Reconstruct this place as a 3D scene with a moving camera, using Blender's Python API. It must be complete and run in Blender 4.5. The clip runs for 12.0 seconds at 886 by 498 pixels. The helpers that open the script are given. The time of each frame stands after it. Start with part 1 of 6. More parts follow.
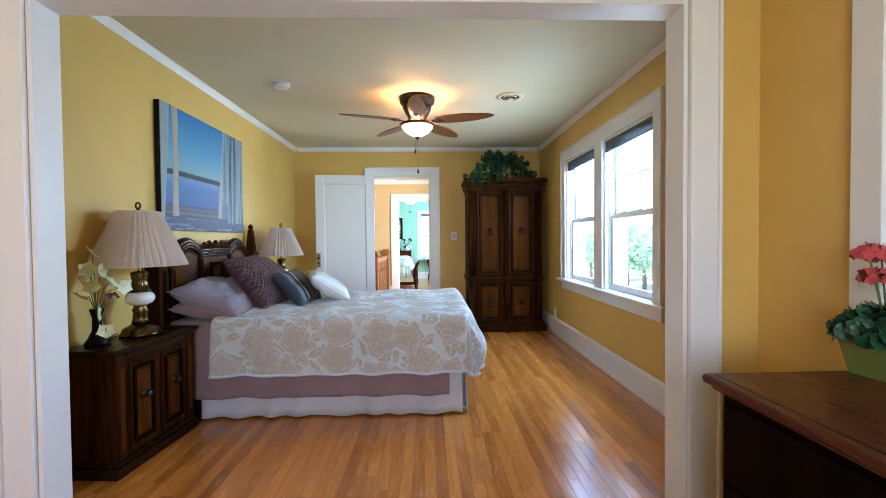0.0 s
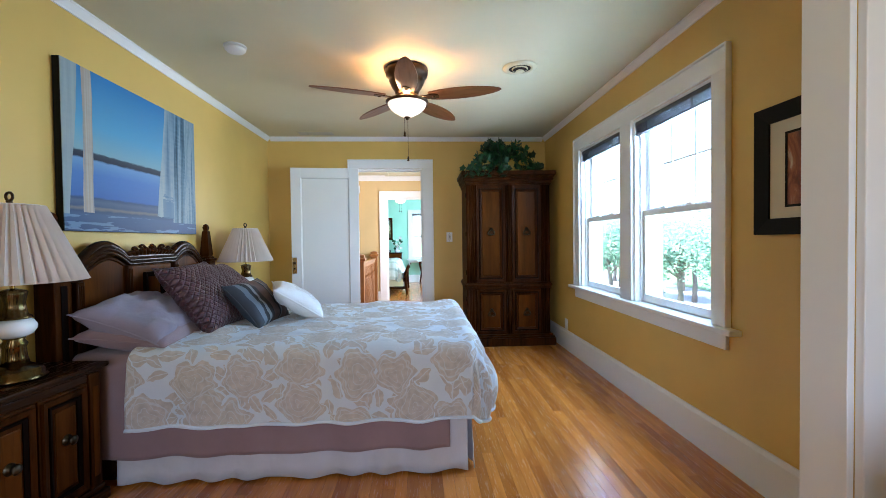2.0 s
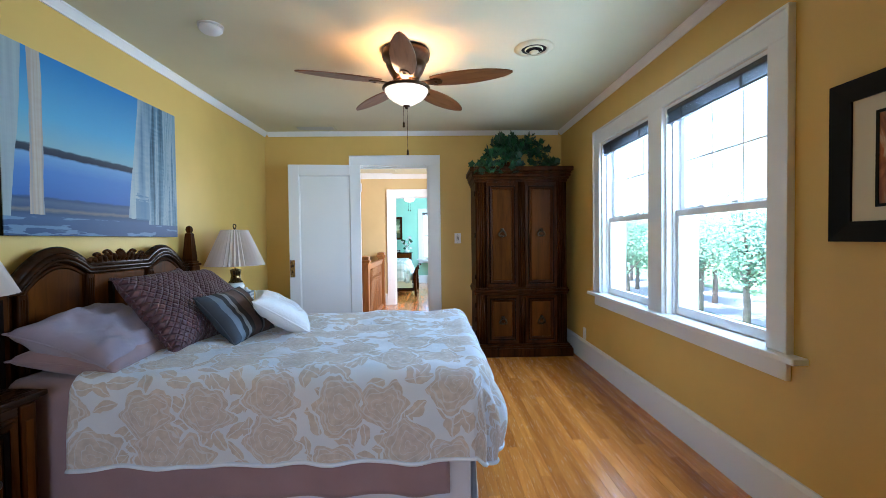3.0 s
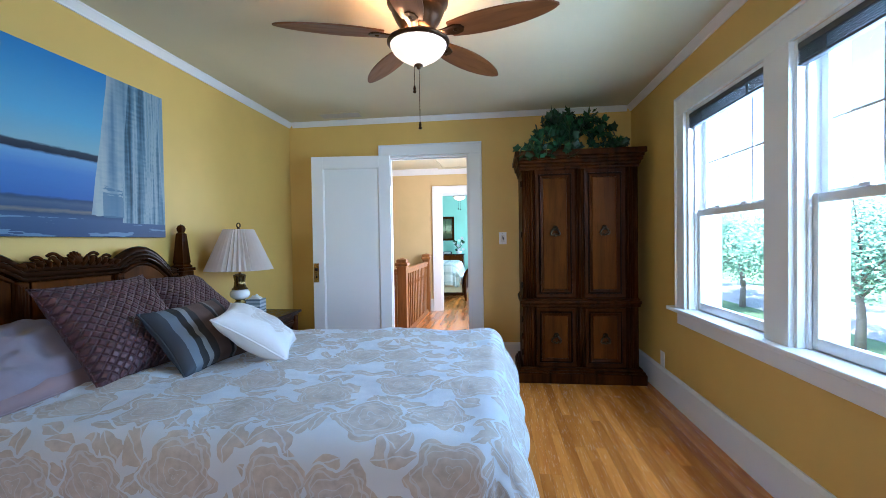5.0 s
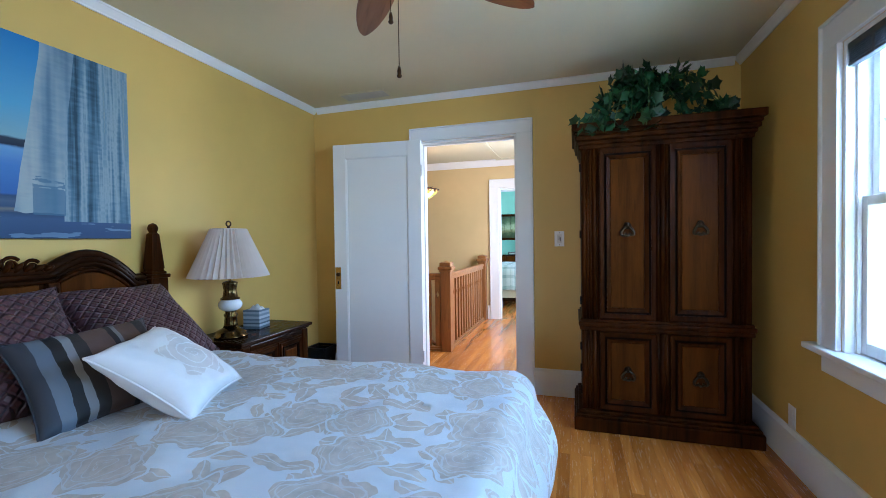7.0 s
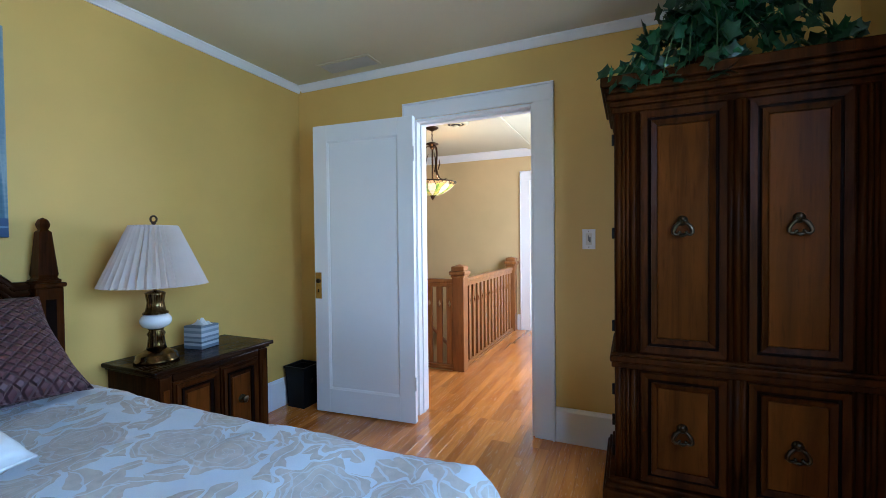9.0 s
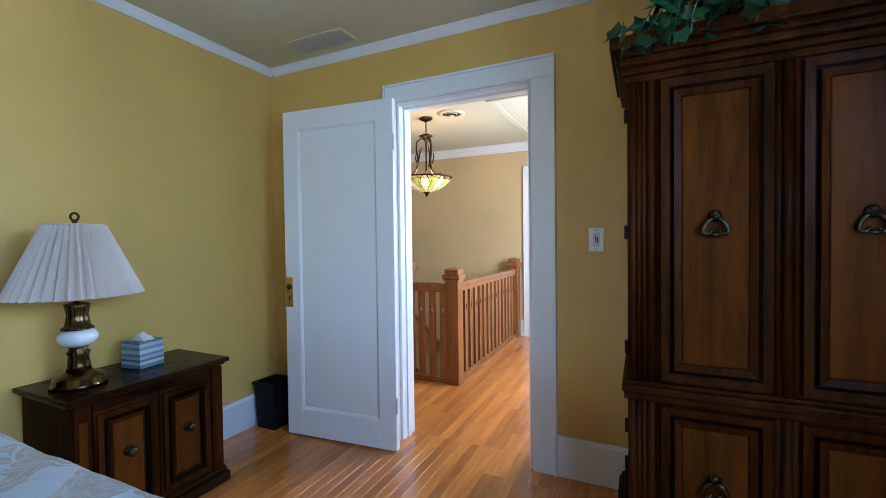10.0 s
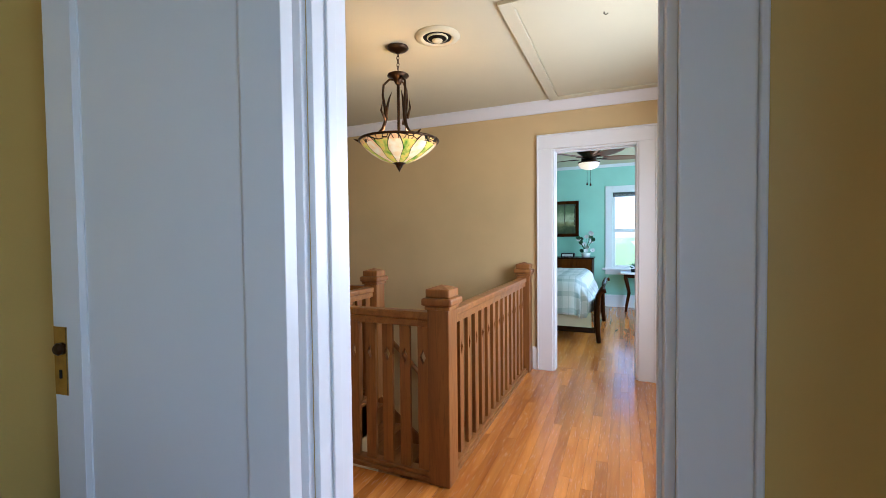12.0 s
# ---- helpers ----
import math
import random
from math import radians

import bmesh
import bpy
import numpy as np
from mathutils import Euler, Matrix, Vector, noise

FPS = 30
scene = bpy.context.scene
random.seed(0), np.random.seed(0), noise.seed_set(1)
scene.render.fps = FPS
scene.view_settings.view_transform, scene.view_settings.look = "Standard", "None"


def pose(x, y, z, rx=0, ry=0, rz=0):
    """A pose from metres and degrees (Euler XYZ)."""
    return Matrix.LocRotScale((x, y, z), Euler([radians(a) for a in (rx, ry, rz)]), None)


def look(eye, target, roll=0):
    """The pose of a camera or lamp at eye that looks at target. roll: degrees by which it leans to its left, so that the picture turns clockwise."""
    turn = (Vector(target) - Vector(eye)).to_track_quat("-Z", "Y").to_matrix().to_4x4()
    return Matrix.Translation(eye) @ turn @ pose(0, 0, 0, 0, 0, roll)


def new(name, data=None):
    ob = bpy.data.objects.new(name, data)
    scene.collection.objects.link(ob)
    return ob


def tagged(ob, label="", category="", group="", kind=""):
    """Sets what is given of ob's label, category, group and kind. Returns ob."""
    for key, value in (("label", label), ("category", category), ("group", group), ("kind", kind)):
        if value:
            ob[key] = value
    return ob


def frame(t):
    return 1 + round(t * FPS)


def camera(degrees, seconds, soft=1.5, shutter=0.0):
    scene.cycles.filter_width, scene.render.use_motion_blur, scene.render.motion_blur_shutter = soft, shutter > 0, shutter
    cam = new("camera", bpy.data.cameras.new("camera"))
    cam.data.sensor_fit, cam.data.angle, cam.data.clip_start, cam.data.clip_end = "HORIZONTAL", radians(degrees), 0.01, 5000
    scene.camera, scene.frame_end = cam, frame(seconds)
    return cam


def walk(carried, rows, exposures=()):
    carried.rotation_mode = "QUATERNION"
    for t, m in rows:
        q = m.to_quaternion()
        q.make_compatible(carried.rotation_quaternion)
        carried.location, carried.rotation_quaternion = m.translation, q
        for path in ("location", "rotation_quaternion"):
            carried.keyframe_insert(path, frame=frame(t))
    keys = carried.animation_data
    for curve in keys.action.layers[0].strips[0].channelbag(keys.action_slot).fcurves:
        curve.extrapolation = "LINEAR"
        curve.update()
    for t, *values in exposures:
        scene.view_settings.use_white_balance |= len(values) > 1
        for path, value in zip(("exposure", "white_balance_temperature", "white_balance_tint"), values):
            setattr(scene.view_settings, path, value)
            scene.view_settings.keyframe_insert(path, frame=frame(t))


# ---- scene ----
cam = camera(92.9, 12.0, 0.75)
PATH = [
    (0, (0.775, 0.52, 1.159), (0.842, 2.519, 1.116), -0.5),
    (0.5, (0.747, 0.671, 1.169), (0.856, 2.667, 1.124), -0.6),
    (1, (0.738, 0.848, 1.178), (0.851, 2.845, 1.131), -0.6),
    (1.5, (0.743, 1.028, 1.178), (0.858, 3.024, 1.13), -0.7),
    (2, (0.762, 1.193, 1.173), (0.871, 3.19, 1.132), -0.7),
    (2.5, (0.771, 1.36, 1.18), (0.864, 3.358, 1.138), -0.8),
    (3, (0.843, 1.532, 1.207), (0.889, 3.531, 1.159), -0.7),
    (5, (1.046, 2.204, 1.197), (0.801, 4.189, 1.158), -0.9),
    (5.5, (1.105, 2.394, 1.206), (0.758, 4.364, 1.168), -0.8),
    (6, (1.159, 2.59, 1.208), (0.713, 4.539, 1.169), -0.9),
    (6.5, (1.203, 2.789, 1.215), (0.675, 4.718, 1.177), -0.8),
    (7, (1.237, 2.975, 1.211), (0.638, 4.883, 1.171), -0.8),
    (9, (1.339, 3.739, 1.213), (0.528, 5.567, 1.173), -0.6),
    (9.5, (1.338, 3.941, 1.227), (0.502, 5.757, 1.183), -0.8),
    (10, (1.317, 4.123, 1.217), (0.469, 5.934, 1.176), -0.7),
    (10.5, (1.252, 4.382, 1.218), (0.393, 6.188, 1.179), -0.7),
    (11, (1.115, 4.752, 1.208), (0.244, 6.552, 1.167), -0.6),
    (11.5, (0.895, 5.131, 1.201), (0.03, 6.934, 1.162), -0.8),
    (12, (0.719, 5.473, 1.229), (-0.07, 7.31, 1.169), -0.6),
]
EXPOSURES = [(0, 2.47, 5450, 14), (3, 2.34, 5150, 13), (5, 2.26, 4980, 14), (7, 2.12, 4930, 14), (9.5, 1.93, 4780, 13), (10.5, 1.86, 4800, 13), (11.3, 1.64, 4980, 15), (12, 1.50, 5120, 16)]
walk(cam, [(t, look(eye, target, roll)) for t, eye, target, roll in PATH], EXPOSURES)

# ---- world and lights ----
world = bpy.data.worlds.new("world")
scene.world = world
world.use_nodes = True
wn = world.node_tree
sky = wn.nodes.new("ShaderNodeTexSky")
sky.sky_type, sky.sun_disc = "NISHITA", False
sky.sun_elevation, sky.sun_rotation = radians(58), radians(250)
wn.links.new(sky.outputs[0], wn.nodes["Background"].inputs[0])
wn.nodes["Background"].inputs[1].default_value = 0.15


def lamp(name, kind, m, energy, colour, **settings):
    data = bpy.data.lights.new(name, kind)
    data.energy, data.color = energy, colour
    if "size" in settings:
        data.shape, data.size, data.size_y = "RECTANGLE", settings["size"], settings["size_y"]
    if "radius" in settings:
        data.shadow_soft_size = settings["radius"]
    if "angle" in settings:
        data.angle = settings["angle"]
    ob = new(name, data)
    ob.matrix_world = m
    return ob


lamp("sun", "SUN", look((-20, -12, 40), (0, 0, 0)), 5.0, (1, 0.95, 0.86), angle=radians(0.5))
FAN_AT, PENDANT_AT = (0.682, 4.285), (-0.59, 7.833)
for k in range(5):
    turn = radians(19 + 72 * k)
    lamp("fan_bulb", "POINT", pose(FAN_AT[0] + 0.092 * math.cos(turn), FAN_AT[1] + 0.092 * math.sin(turn), 2.163), 1.45, (1, 0.50, 0.19), radius=0.014)
lamp("pendant_bulb", "POINT", pose(PENDANT_AT[0], PENDANT_AT[1], 1.86), 3.2, (1, 0.62, 0.30), radius=0.05)
DAY = (0.58, 0.79, 1.0)
WARM = (0.96, 0.95, 0.92)
LAWN_LIGHT = (0.72, 1.0, 0.42)                  # daylight thrown up by the lawn
for name, eye, target, w, h, power, tone in (
        ("window_daylight", (2.58, 3.768, 1.74), (1.58, 3.768, 1.24), 0.74, 0.66, 9.0, DAY),
        ("window_daylight", (2.58, 4.757, 1.74), (1.58, 4.757, 1.24), 0.74, 0.66, 9.0, DAY),
        ("window_lawn_light", (2.60, 3.735, 1.0), (1.60, 3.735, 1.45), 0.74, 0.5, 0.9, LAWN_LIGHT),
        ("window_lawn_light", (2.60, 4.762, 1.0), (1.60, 4.762, 1.45), 0.74, 0.5, 0.9, LAWN_LIGHT),
        # added fill for light from behind; its window is never in view
        ("dressing_fill_light", (0.5, -1.36, 1.4), (0.5, 0, 1.4), 1.5, 1.25, 8.5, WARM),
        # added lamp that brightens the hall from an unseen opening
        ("hall_fill_light", (1.40, 7.8, 1.4), (0.4, 7.7, 1.25), 1.1, 1.1, 17.0, (1.0, 0.97, 0.90)),
        # added lamp in an unseen side opening, to brighten the green room
        ("green_room_fill_light", (2.5, 11.05, 1.35), (1.5, 11.05, 1.35), 1.6, 1.2, 30.0, (0.8, 0.92, 1.0))):
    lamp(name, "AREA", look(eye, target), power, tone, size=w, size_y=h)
lamp("far_fan_bulb", "POINT", pose(0.32, 11.0, 2.09), 2, (1, 0.8, 0.55), radius=0.05)

# ---- materials ----
def material(name, rough=0.5, metal=0.0):
    m = bpy.data.materials.new(name)
    m.use_nodes = True
    b = m.node_tree.nodes["Principled BSDF"]
    b.inputs["Roughness"].default_value, b.inputs["Metallic"].default_value = rough, metal
    return m, m.node_tree, b


def node(tree, kind, **inputs):
    n = tree.nodes.new(kind)
    for key, value in inputs.items():
        n.inputs[key.replace("_", " ")].default_value = value
    return n


def coords(tree, scale=(1, 1, 1), turn=(0, 0, 0), source="Object"):
    tc, mp = tree.nodes.new("ShaderNodeTexCoord"), tree.nodes.new("ShaderNodeMapping")
    mp.inputs["Scale"].default_value, mp.inputs["Rotation"].default_value = scale, turn
    tree.links.new(tc.outputs[source], mp.inputs[0])
    return mp.outputs[0]


def ramp(tree, fac, stops):
    r = tree.nodes.new("ShaderNodeValToRGB")
    e = r.color_ramp.elements
    while len(e) < len(stops):
        e.new(0.5)
    for el, (p, c) in zip(e, stops):
        el.position, el.color = p, (*c, 1)
    tree.links.new(fac, r.inputs[0])
    return r.outputs[0]


def mix(tree, a, b, fac, blend="MIX"):
    n = tree.nodes.new("ShaderNodeMix")
    n.data_type, n.blend_type = "RGBA", blend
    for value, slot in ((fac, 0), (a, 6), (b, 7)):
        if isinstance(value, bpy.types.NodeSocket):
            tree.links.new(value, n.inputs[slot])
        else:
            n.inputs[slot].default_value = value if slot == 0 else (*value, 1)
    return n.outputs[2]


def math_node(tree, op, a, b=0.0, c=0.0):
    n = tree.nodes.new("ShaderNodeMath")
    n.operation = op
    for i, v in enumerate((a, b, c)):
        if isinstance(v, bpy.types.NodeSocket):
            tree.links.new(v, n.inputs[i])
        else:
            n.inputs[i].default_value = v
    return n.outputs[0]


def noise_fac(tree, vec, scale, detail=4, rough=0.55, distortion=0.0):
    n = node(tree, "ShaderNodeTexNoise", Scale=scale, Detail=detail, Roughness=rough, Distortion=distortion)
    tree.links.new(vec, n.inputs["Vector"])
    return n.outputs[0]


def bump(tree, b, height, strength, distance=0.002):
    n = node(tree, "ShaderNodeBump", Strength=strength, Distance=distance)
    tree.links.new(height, n.inputs["Height"])
    tree.links.new(n.outputs[0], b.inputs["Normal"])


def dim(c, k):
    return tuple(v * k for v in c)


def paint(name, colour, rough=0.5, grain=180, strength=0.15, blotch=0.06):
    m, t, b = material(name, rough)
    v = coords(t)
    big, fine = noise_fac(t, v, 1.7, 3), noise_fac(t, v, grain, 3)
    col = ramp(t, big, [(0.3, dim(colour, 1 - blotch)), (0.7, dim(colour, 1 + blotch))])
    t.links.new(col, b.inputs["Base Color"])
    t.links.new(ramp(t, noise_fac(t, v, 6, 5), [(0.2, (rough - 0.03,) * 3), (0.8, (rough + 0.04,) * 3)]), b.inputs["Roughness"])
    bump(t, b, fine, strength, 0.001)
    return m


def wood(name, dark, light, axis="Z", rough=0.35, scale=14.0, coat=0.0, per_piece=0.0, pores=0.5):
    m, t, b = material(name, rough)
    stretch = {"X": (0.08, 1, 1), "Y": (1, 0.08, 1), "Z": (1, 1, 0.08)}[axis]
    v = coords(t, stretch)
    if per_piece:
        info = t.nodes.new("ShaderNodeObjectInfo")
        geo = t.nodes.new("ShaderNodeNewGeometry")
        rnd = math_node(t, "FRACT", math_node(t, "ADD", info.outputs["Random"], geo.outputs["Random Per Island"]))
        comb = t.nodes.new("ShaderNodeCombineXYZ")
        for i in range(3):
            t.links.new(math_node(t, "MULTIPLY", rnd, 17.0 + 9 * i), comb.inputs[i])
        add = t.nodes.new("ShaderNodeVectorMath")
        t.links.new(v, add.inputs[0])
        t.links.new(comb.outputs[0], add.inputs[1])
        v = add.outputs[0]
    g = noise_fac(t, v, scale, 6, 0.62, 1.2)
    fine = noise_fac(t, v, scale * 9, 3, 0.6)
    col = ramp(t, g, [(0.28, dark), (0.5, tuple((a + c) / 2 for a, c in zip(dark, light))), (0.72, light)])
    col = mix(t, col, dim(dark, 0.55), math_node(t, "MULTIPLY", ramp(t, fine, [(0.55, (0, 0, 0)), (0.75, (1, 1, 1))]), pores))
    if per_piece:
        tone = ramp(t, rnd, [(0.0, dim((1, 0.93, 0.86), 1 - per_piece)), (0.5, (1, 1, 1)), (1.0, dim((1, 1.02, 1.02), 1 + per_piece))])
        col = mix(t, col, tone, 1.0, "MULTIPLY")
    t.links.new(col, b.inputs["Base Color"])
    t.links.new(ramp(t, fine, [(0.3, (rough - 0.06,) * 3), (0.8, (rough + 0.12,) * 3)]), b.inputs["Roughness"])
    bump(t, b, fine, 0.12, 0.0008)
    b.inputs["Specular IOR Level"].default_value = 0.5 if light[0] > 0.19 else 0.10
    if coat:
        b.inputs["Coat Weight"].default_value, b.inputs["Coat Roughness"].default_value = coat, 0.12
    return m


def cloth(name, colour, weave=900, rough=0.85, blotch=0.10, strength=0.35, sheen=0.2):
    m, t, b = material(name, rough)
    v = coords(t)
    col = ramp(t, noise_fac(t, v, 5, 5), [(0.3, dim(colour, 1 - blotch)), (0.7, dim(colour, 1 + blotch))])
    t.links.new(col, b.inputs["Base Color"])
    bump(t, b, math_node(t, "ADD", noise_fac(t, v, weave, 2), math_node(t, "MULTIPLY", noise_fac(t, v, 14, 4), 3.0)), strength, 0.004)
    b.inputs["Sheen Weight"].default_value = sheen
    return m


def metal(name, colour, rough=0.25, tarnish=(0.02, 0.015, 0.008), amount=0.5):
    m, t, b = material(name, rough, 1.0)
    v = coords(t)
    f = ramp(t, noise_fac(t, v, 30, 5), [(0.4, (0, 0, 0)), (0.75, (amount,) * 3)])
    t.links.new(mix(t, colour, tarnish, f), b.inputs["Base Color"])
    bump(t, b, noise_fac(t, v, 160, 3), 0.1, 0.001)
    return m


def glow(name, colour, strength, base=(0.8, 0.75, 0.65), rough=0.3):
    m, t, b = material(name, rough)
    v = coords(t)
    b.inputs["Base Color"].default_value = (*base, 1)
    c = ramp(t, noise_fac(t, v, 18, 4), [(0.3, dim(colour, 0.85)), (0.7, colour)])
    t.links.new(c, b.inputs["Emission Color"])
    b.inputs["Emission Strength"].default_value = strength
    return m


def glass(name):
    m, t, b = material(name, 0.0)
    t.nodes.remove(b)
    clear, gloss = t.nodes.new("ShaderNodeBsdfTransparent"), t.nodes.new("ShaderNodeBsdfGlossy")
    gloss.inputs["Roughness"].default_value = 0.02
    lw, sh = node(t, "ShaderNodeLayerWeight", Blend=0.5), t.nodes.new("ShaderNodeMixShader")
    gain = math_node(t, "ADD", 0.03, math_node(t, "MULTIPLY", math_node(t, "POWER", lw.outputs["Facing"], 5.0), 0.6))
    t.links.new(gain, sh.inputs[0])
    t.links.new(clear.outputs[0], sh.inputs[1])
    t.links.new(gloss.outputs[0], sh.inputs[2])
    t.links.new(sh.outputs[0], t.nodes["Material Output"].inputs[0])
    return m


YELLOW = paint("yellow_paint", (0.65, 0.428, 0.104))
HALL_PAINT = paint("beige_paint", (0.60, 0.45, 0.22))
GREEN = paint("mint_paint", (0.37, 0.66, 0.53))
WHITE = paint("white_gloss_paint", (0.78, 0.78, 0.78), 0.34, 25, 0.03, 0.015)
CEILING = paint("ceiling_paint", (0.60, 0.56, 0.385), 0.8, 90, 0.3, 0.03)
OAK_FLOOR = wood("oak_floor", (0.38, 0.117, 0.017), (0.63, 0.250, 0.043), "Y", 0.22, 16, 0.4, 0.26, 0.22)
GAP = paint("floor_gap", (0.09, 0.035, 0.012), 0.7)
DARK_WOOD = wood("dark_walnut", (0.004, 0.0011, 0.0003), (0.064, 0.0180, 0.0026), "Z", 0.38, 12)
DARK_WOOD_Y = wood("dark_walnut_lengthwise", (0.006, 0.0020, 0.0008), (0.034, 0.0115, 0.0034), "Y", 0.24, 12, 0.2)
PANEL_WOOD = wood("walnut_panel", (0.024, 0.0068, 0.0009), (0.118, 0.035, 0.0043), "Z", 0.34, 7)
for polish in (DARK_WOOD, DARK_WOOD_Y, PANEL_WOOD):
    polish.node_tree.nodes["Principled BSDF"].inputs["Specular IOR Level"].default_value = 0.035
# walnut with shade put into the colour, for grooves and dresser faces
SHADOW_WOOD = wood("shaded_walnut", (0.0022, 0.0009, 0.0005), (0.008, 0.003, 0.0014), "Z", 0.5, 12)
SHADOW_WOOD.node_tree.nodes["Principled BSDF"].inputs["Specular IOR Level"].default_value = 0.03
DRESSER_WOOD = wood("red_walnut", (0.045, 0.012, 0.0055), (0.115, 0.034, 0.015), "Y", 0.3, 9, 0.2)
RAIL_OAK = wood("stair_oak", (0.17, 0.060, 0.012), (0.36, 0.150, 0.034), "Z", 0.38, 11, 0.1, 0.12)
RAIL_OAK_Y = wood("handrail_oak", (0.18, 0.064, 0.013), (0.38, 0.160, 0.036), "Y", 0.35, 11, 0.1)
BLADE = wood("fan_blade_veneer", (0.095, 0.030, 0.008), (0.25, 0.092, 0.023), "X", 0.4, 7)
BRONZE = metal("dark_bronze", (0.07, 0.04, 0.022), 0.38)
BRASS = metal("aged_brass", (0.17, 0.115, 0.045), 0.18, (0.02, 0.014, 0.006), 0.9)
BRIGHT_BRASS = metal("brass", (0.62, 0.42, 0.14), 0.2, (0.2, 0.12, 0.04), 0.5)
ANTIQUE = metal("antique_pull_metal", (0.07, 0.055, 0.035), 0.34)
BLACK = paint("black_lacquer", (0.006, 0.0055, 0.0055), 0.4, 60, 0.1)
BLACK.node_tree.nodes["Principled BSDF"].inputs["Specular IOR Level"].default_value = 0.12
CERAMIC = paint("milk_glass", (0.78, 0.78, 0.76), 0.12, 20, 0.02, 0.02)
DUST_MAUVE = cloth("mauve_sheet", (0.25, 0.165, 0.17))
LAVENDER = cloth("lavender_cotton", (0.27, 0.222, 0.27), 700, 0.8, 0.08, 0.8)
SKIRT = cloth("white_bedskirt", (0.60, 0.60, 0.64), 700, 0.85, 0.06, 0.8)
HEM = cloth("pale_blue_satin_hem", (0.62, 0.70, 0.80), 500, 0.45, 0.05)
PILLOW_WHITE = cloth("white_satin", (0.70, 0.69, 0.68), 500, 0.55, 0.05)


def shade_material():
    m, t, b = material("pleated_shade_silk", 0.8)
    v = coords(t)
    col = ramp(t, noise_fac(t, v, 5, 2), [(0.3, (0.72, 0.62, 0.56)), (0.7, (0.80, 0.71, 0.65))])
    t.links.new(col, b.inputs["Base Color"])
    b.inputs["Transmission Weight"].default_value = 0.0
    tr, sh = t.nodes.new("ShaderNodeBsdfTranslucent"), t.nodes.new("ShaderNodeMixShader")
    t.links.new(col, tr.inputs[0])
    sh.inputs[0].default_value = 0.3
    t.links.new(b.outputs[0], sh.inputs[1])
    t.links.new(tr.outputs[0], sh.inputs[2])
    t.links.new(sh.outputs[0], t.nodes["Material Output"].inputs[0])
    return m


SHADE = shade_material()


def quilt_material():
    """Damask: taupe roses and leaves woven on a pale blue satin ground, laid out in cloth metres."""
    m, t, b = material("rose_damask", 0.5)
    v = coords(t, source="UV")
    warp = node(t, "ShaderNodeTexNoise", Scale=7.0, Detail=3.0)
    t.links.new(v, warp.inputs["Vector"])
    off = t.nodes.new("ShaderNodeVectorMath")
    off.operation = "MULTIPLY_ADD"
    t.links.new(warp.outputs["Color"], off.inputs[0])
    off.inputs[1].default_value = (0.10, 0.10, 0.0)
    t.links.new(v, off.inputs[2])
    p = off.outputs[0]

    def motif(scale, wobble_):
        """Vector from the nearest motif's centre, with a chance number of its own."""
        vo = node(t, "ShaderNodeTexVoronoi", Scale=scale, Randomness=wobble_)
        vo.voronoi_dimensions = "2D"
        t.links.new(p, vo.inputs["Vector"])
        sub = t.nodes.new("ShaderNodeVectorMath")
        sub.operation = "SUBTRACT"
        t.links.new(p, sub.inputs[0])
        t.links.new(vo.outputs["Position"], sub.inputs[1])
        xyz, rgb = t.nodes.new("ShaderNodeSeparateXYZ"), t.nodes.new("ShaderNodeSeparateXYZ")
        t.links.new(sub.outputs[0], xyz.inputs[0])
        t.links.new(vo.outputs["Color"], rgb.inputs[0])
        return xyz.outputs[0], xyz.outputs[1], rgb.outputs[0]

    mul, add, less = (lambda a, c: math_node(t, "MULTIPLY", a, c)), (lambda a, c: math_node(t, "ADD", a, c)), (lambda a, c: math_node(t, "LESS_THAN", a, c))
    sine = lambda a: math_node(t, "SINE", a)
    x, y, chance = motif(4.0, 0.62)
    r = math_node(t, "SQRT", add(mul(x, x), mul(y, y)))
    th = math_node(t, "ARCTAN2", y, x)
    phase = mul(chance, 6.28)
    rim = mul(add(1.0, add(mul(sine(add(mul(th, 5.0), phase)), 0.13), mul(sine(add(mul(th, 9.0), phase)), 0.05))), add(0.088, mul(chance, 0.022)))
    rose = less(r, rim)
    turn = add(add(mul(r, 40.0), mul(th, 0.159)), mul(sine(add(mul(th, 3.0), phase)), 0.30))
    petal_line = mul(less(math_node(t, "FRACT", turn), 0.12), rose)
    petal_edge = mul(less(math_node(t, "ABSOLUTE", math_node(t, "SUBTRACT", r, mul(rim, 0.80))), 0.0035), rose)
    leaf_mask, vein = None, None
    for scale, big in ((6.3, 1.0), (8.4, 0.8), (5.2, 0.95)):
        lx, ly, lc = motif(scale, 1.0)
        an = mul(lc, 6.28)
        ca, sa = math_node(t, "COSINE", an), sine(an)
        along, across = add(mul(lx, ca), mul(ly, sa)), math_node(t, "SUBTRACT", mul(ly, ca), mul(lx, sa))
        q = mul(along, 1 / (0.062 * big))
        width = mul(math_node(t, "SUBTRACT", 1.0, mul(q, q)), 0.030 * big)
        one = mul(less(math_node(t, "ABSOLUTE", across), width), math_node(t, "SUBTRACT", 1.0, less(r, mul(rim, 1.09))))
        rib = mul(one, less(math_node(t, "ABSOLUTE", across), 0.0022))
        leaf_mask = one if leaf_mask is None else math_node(t, "MAXIMUM", leaf_mask, one)
        vein = rib if vein is None else math_node(t, "MAXIMUM", vein, rib)
    lines = math_node(t, "MAXIMUM", mul(math_node(t, "MAXIMUM", petal_line, petal_edge), 0.5), mul(vein, 0.7))
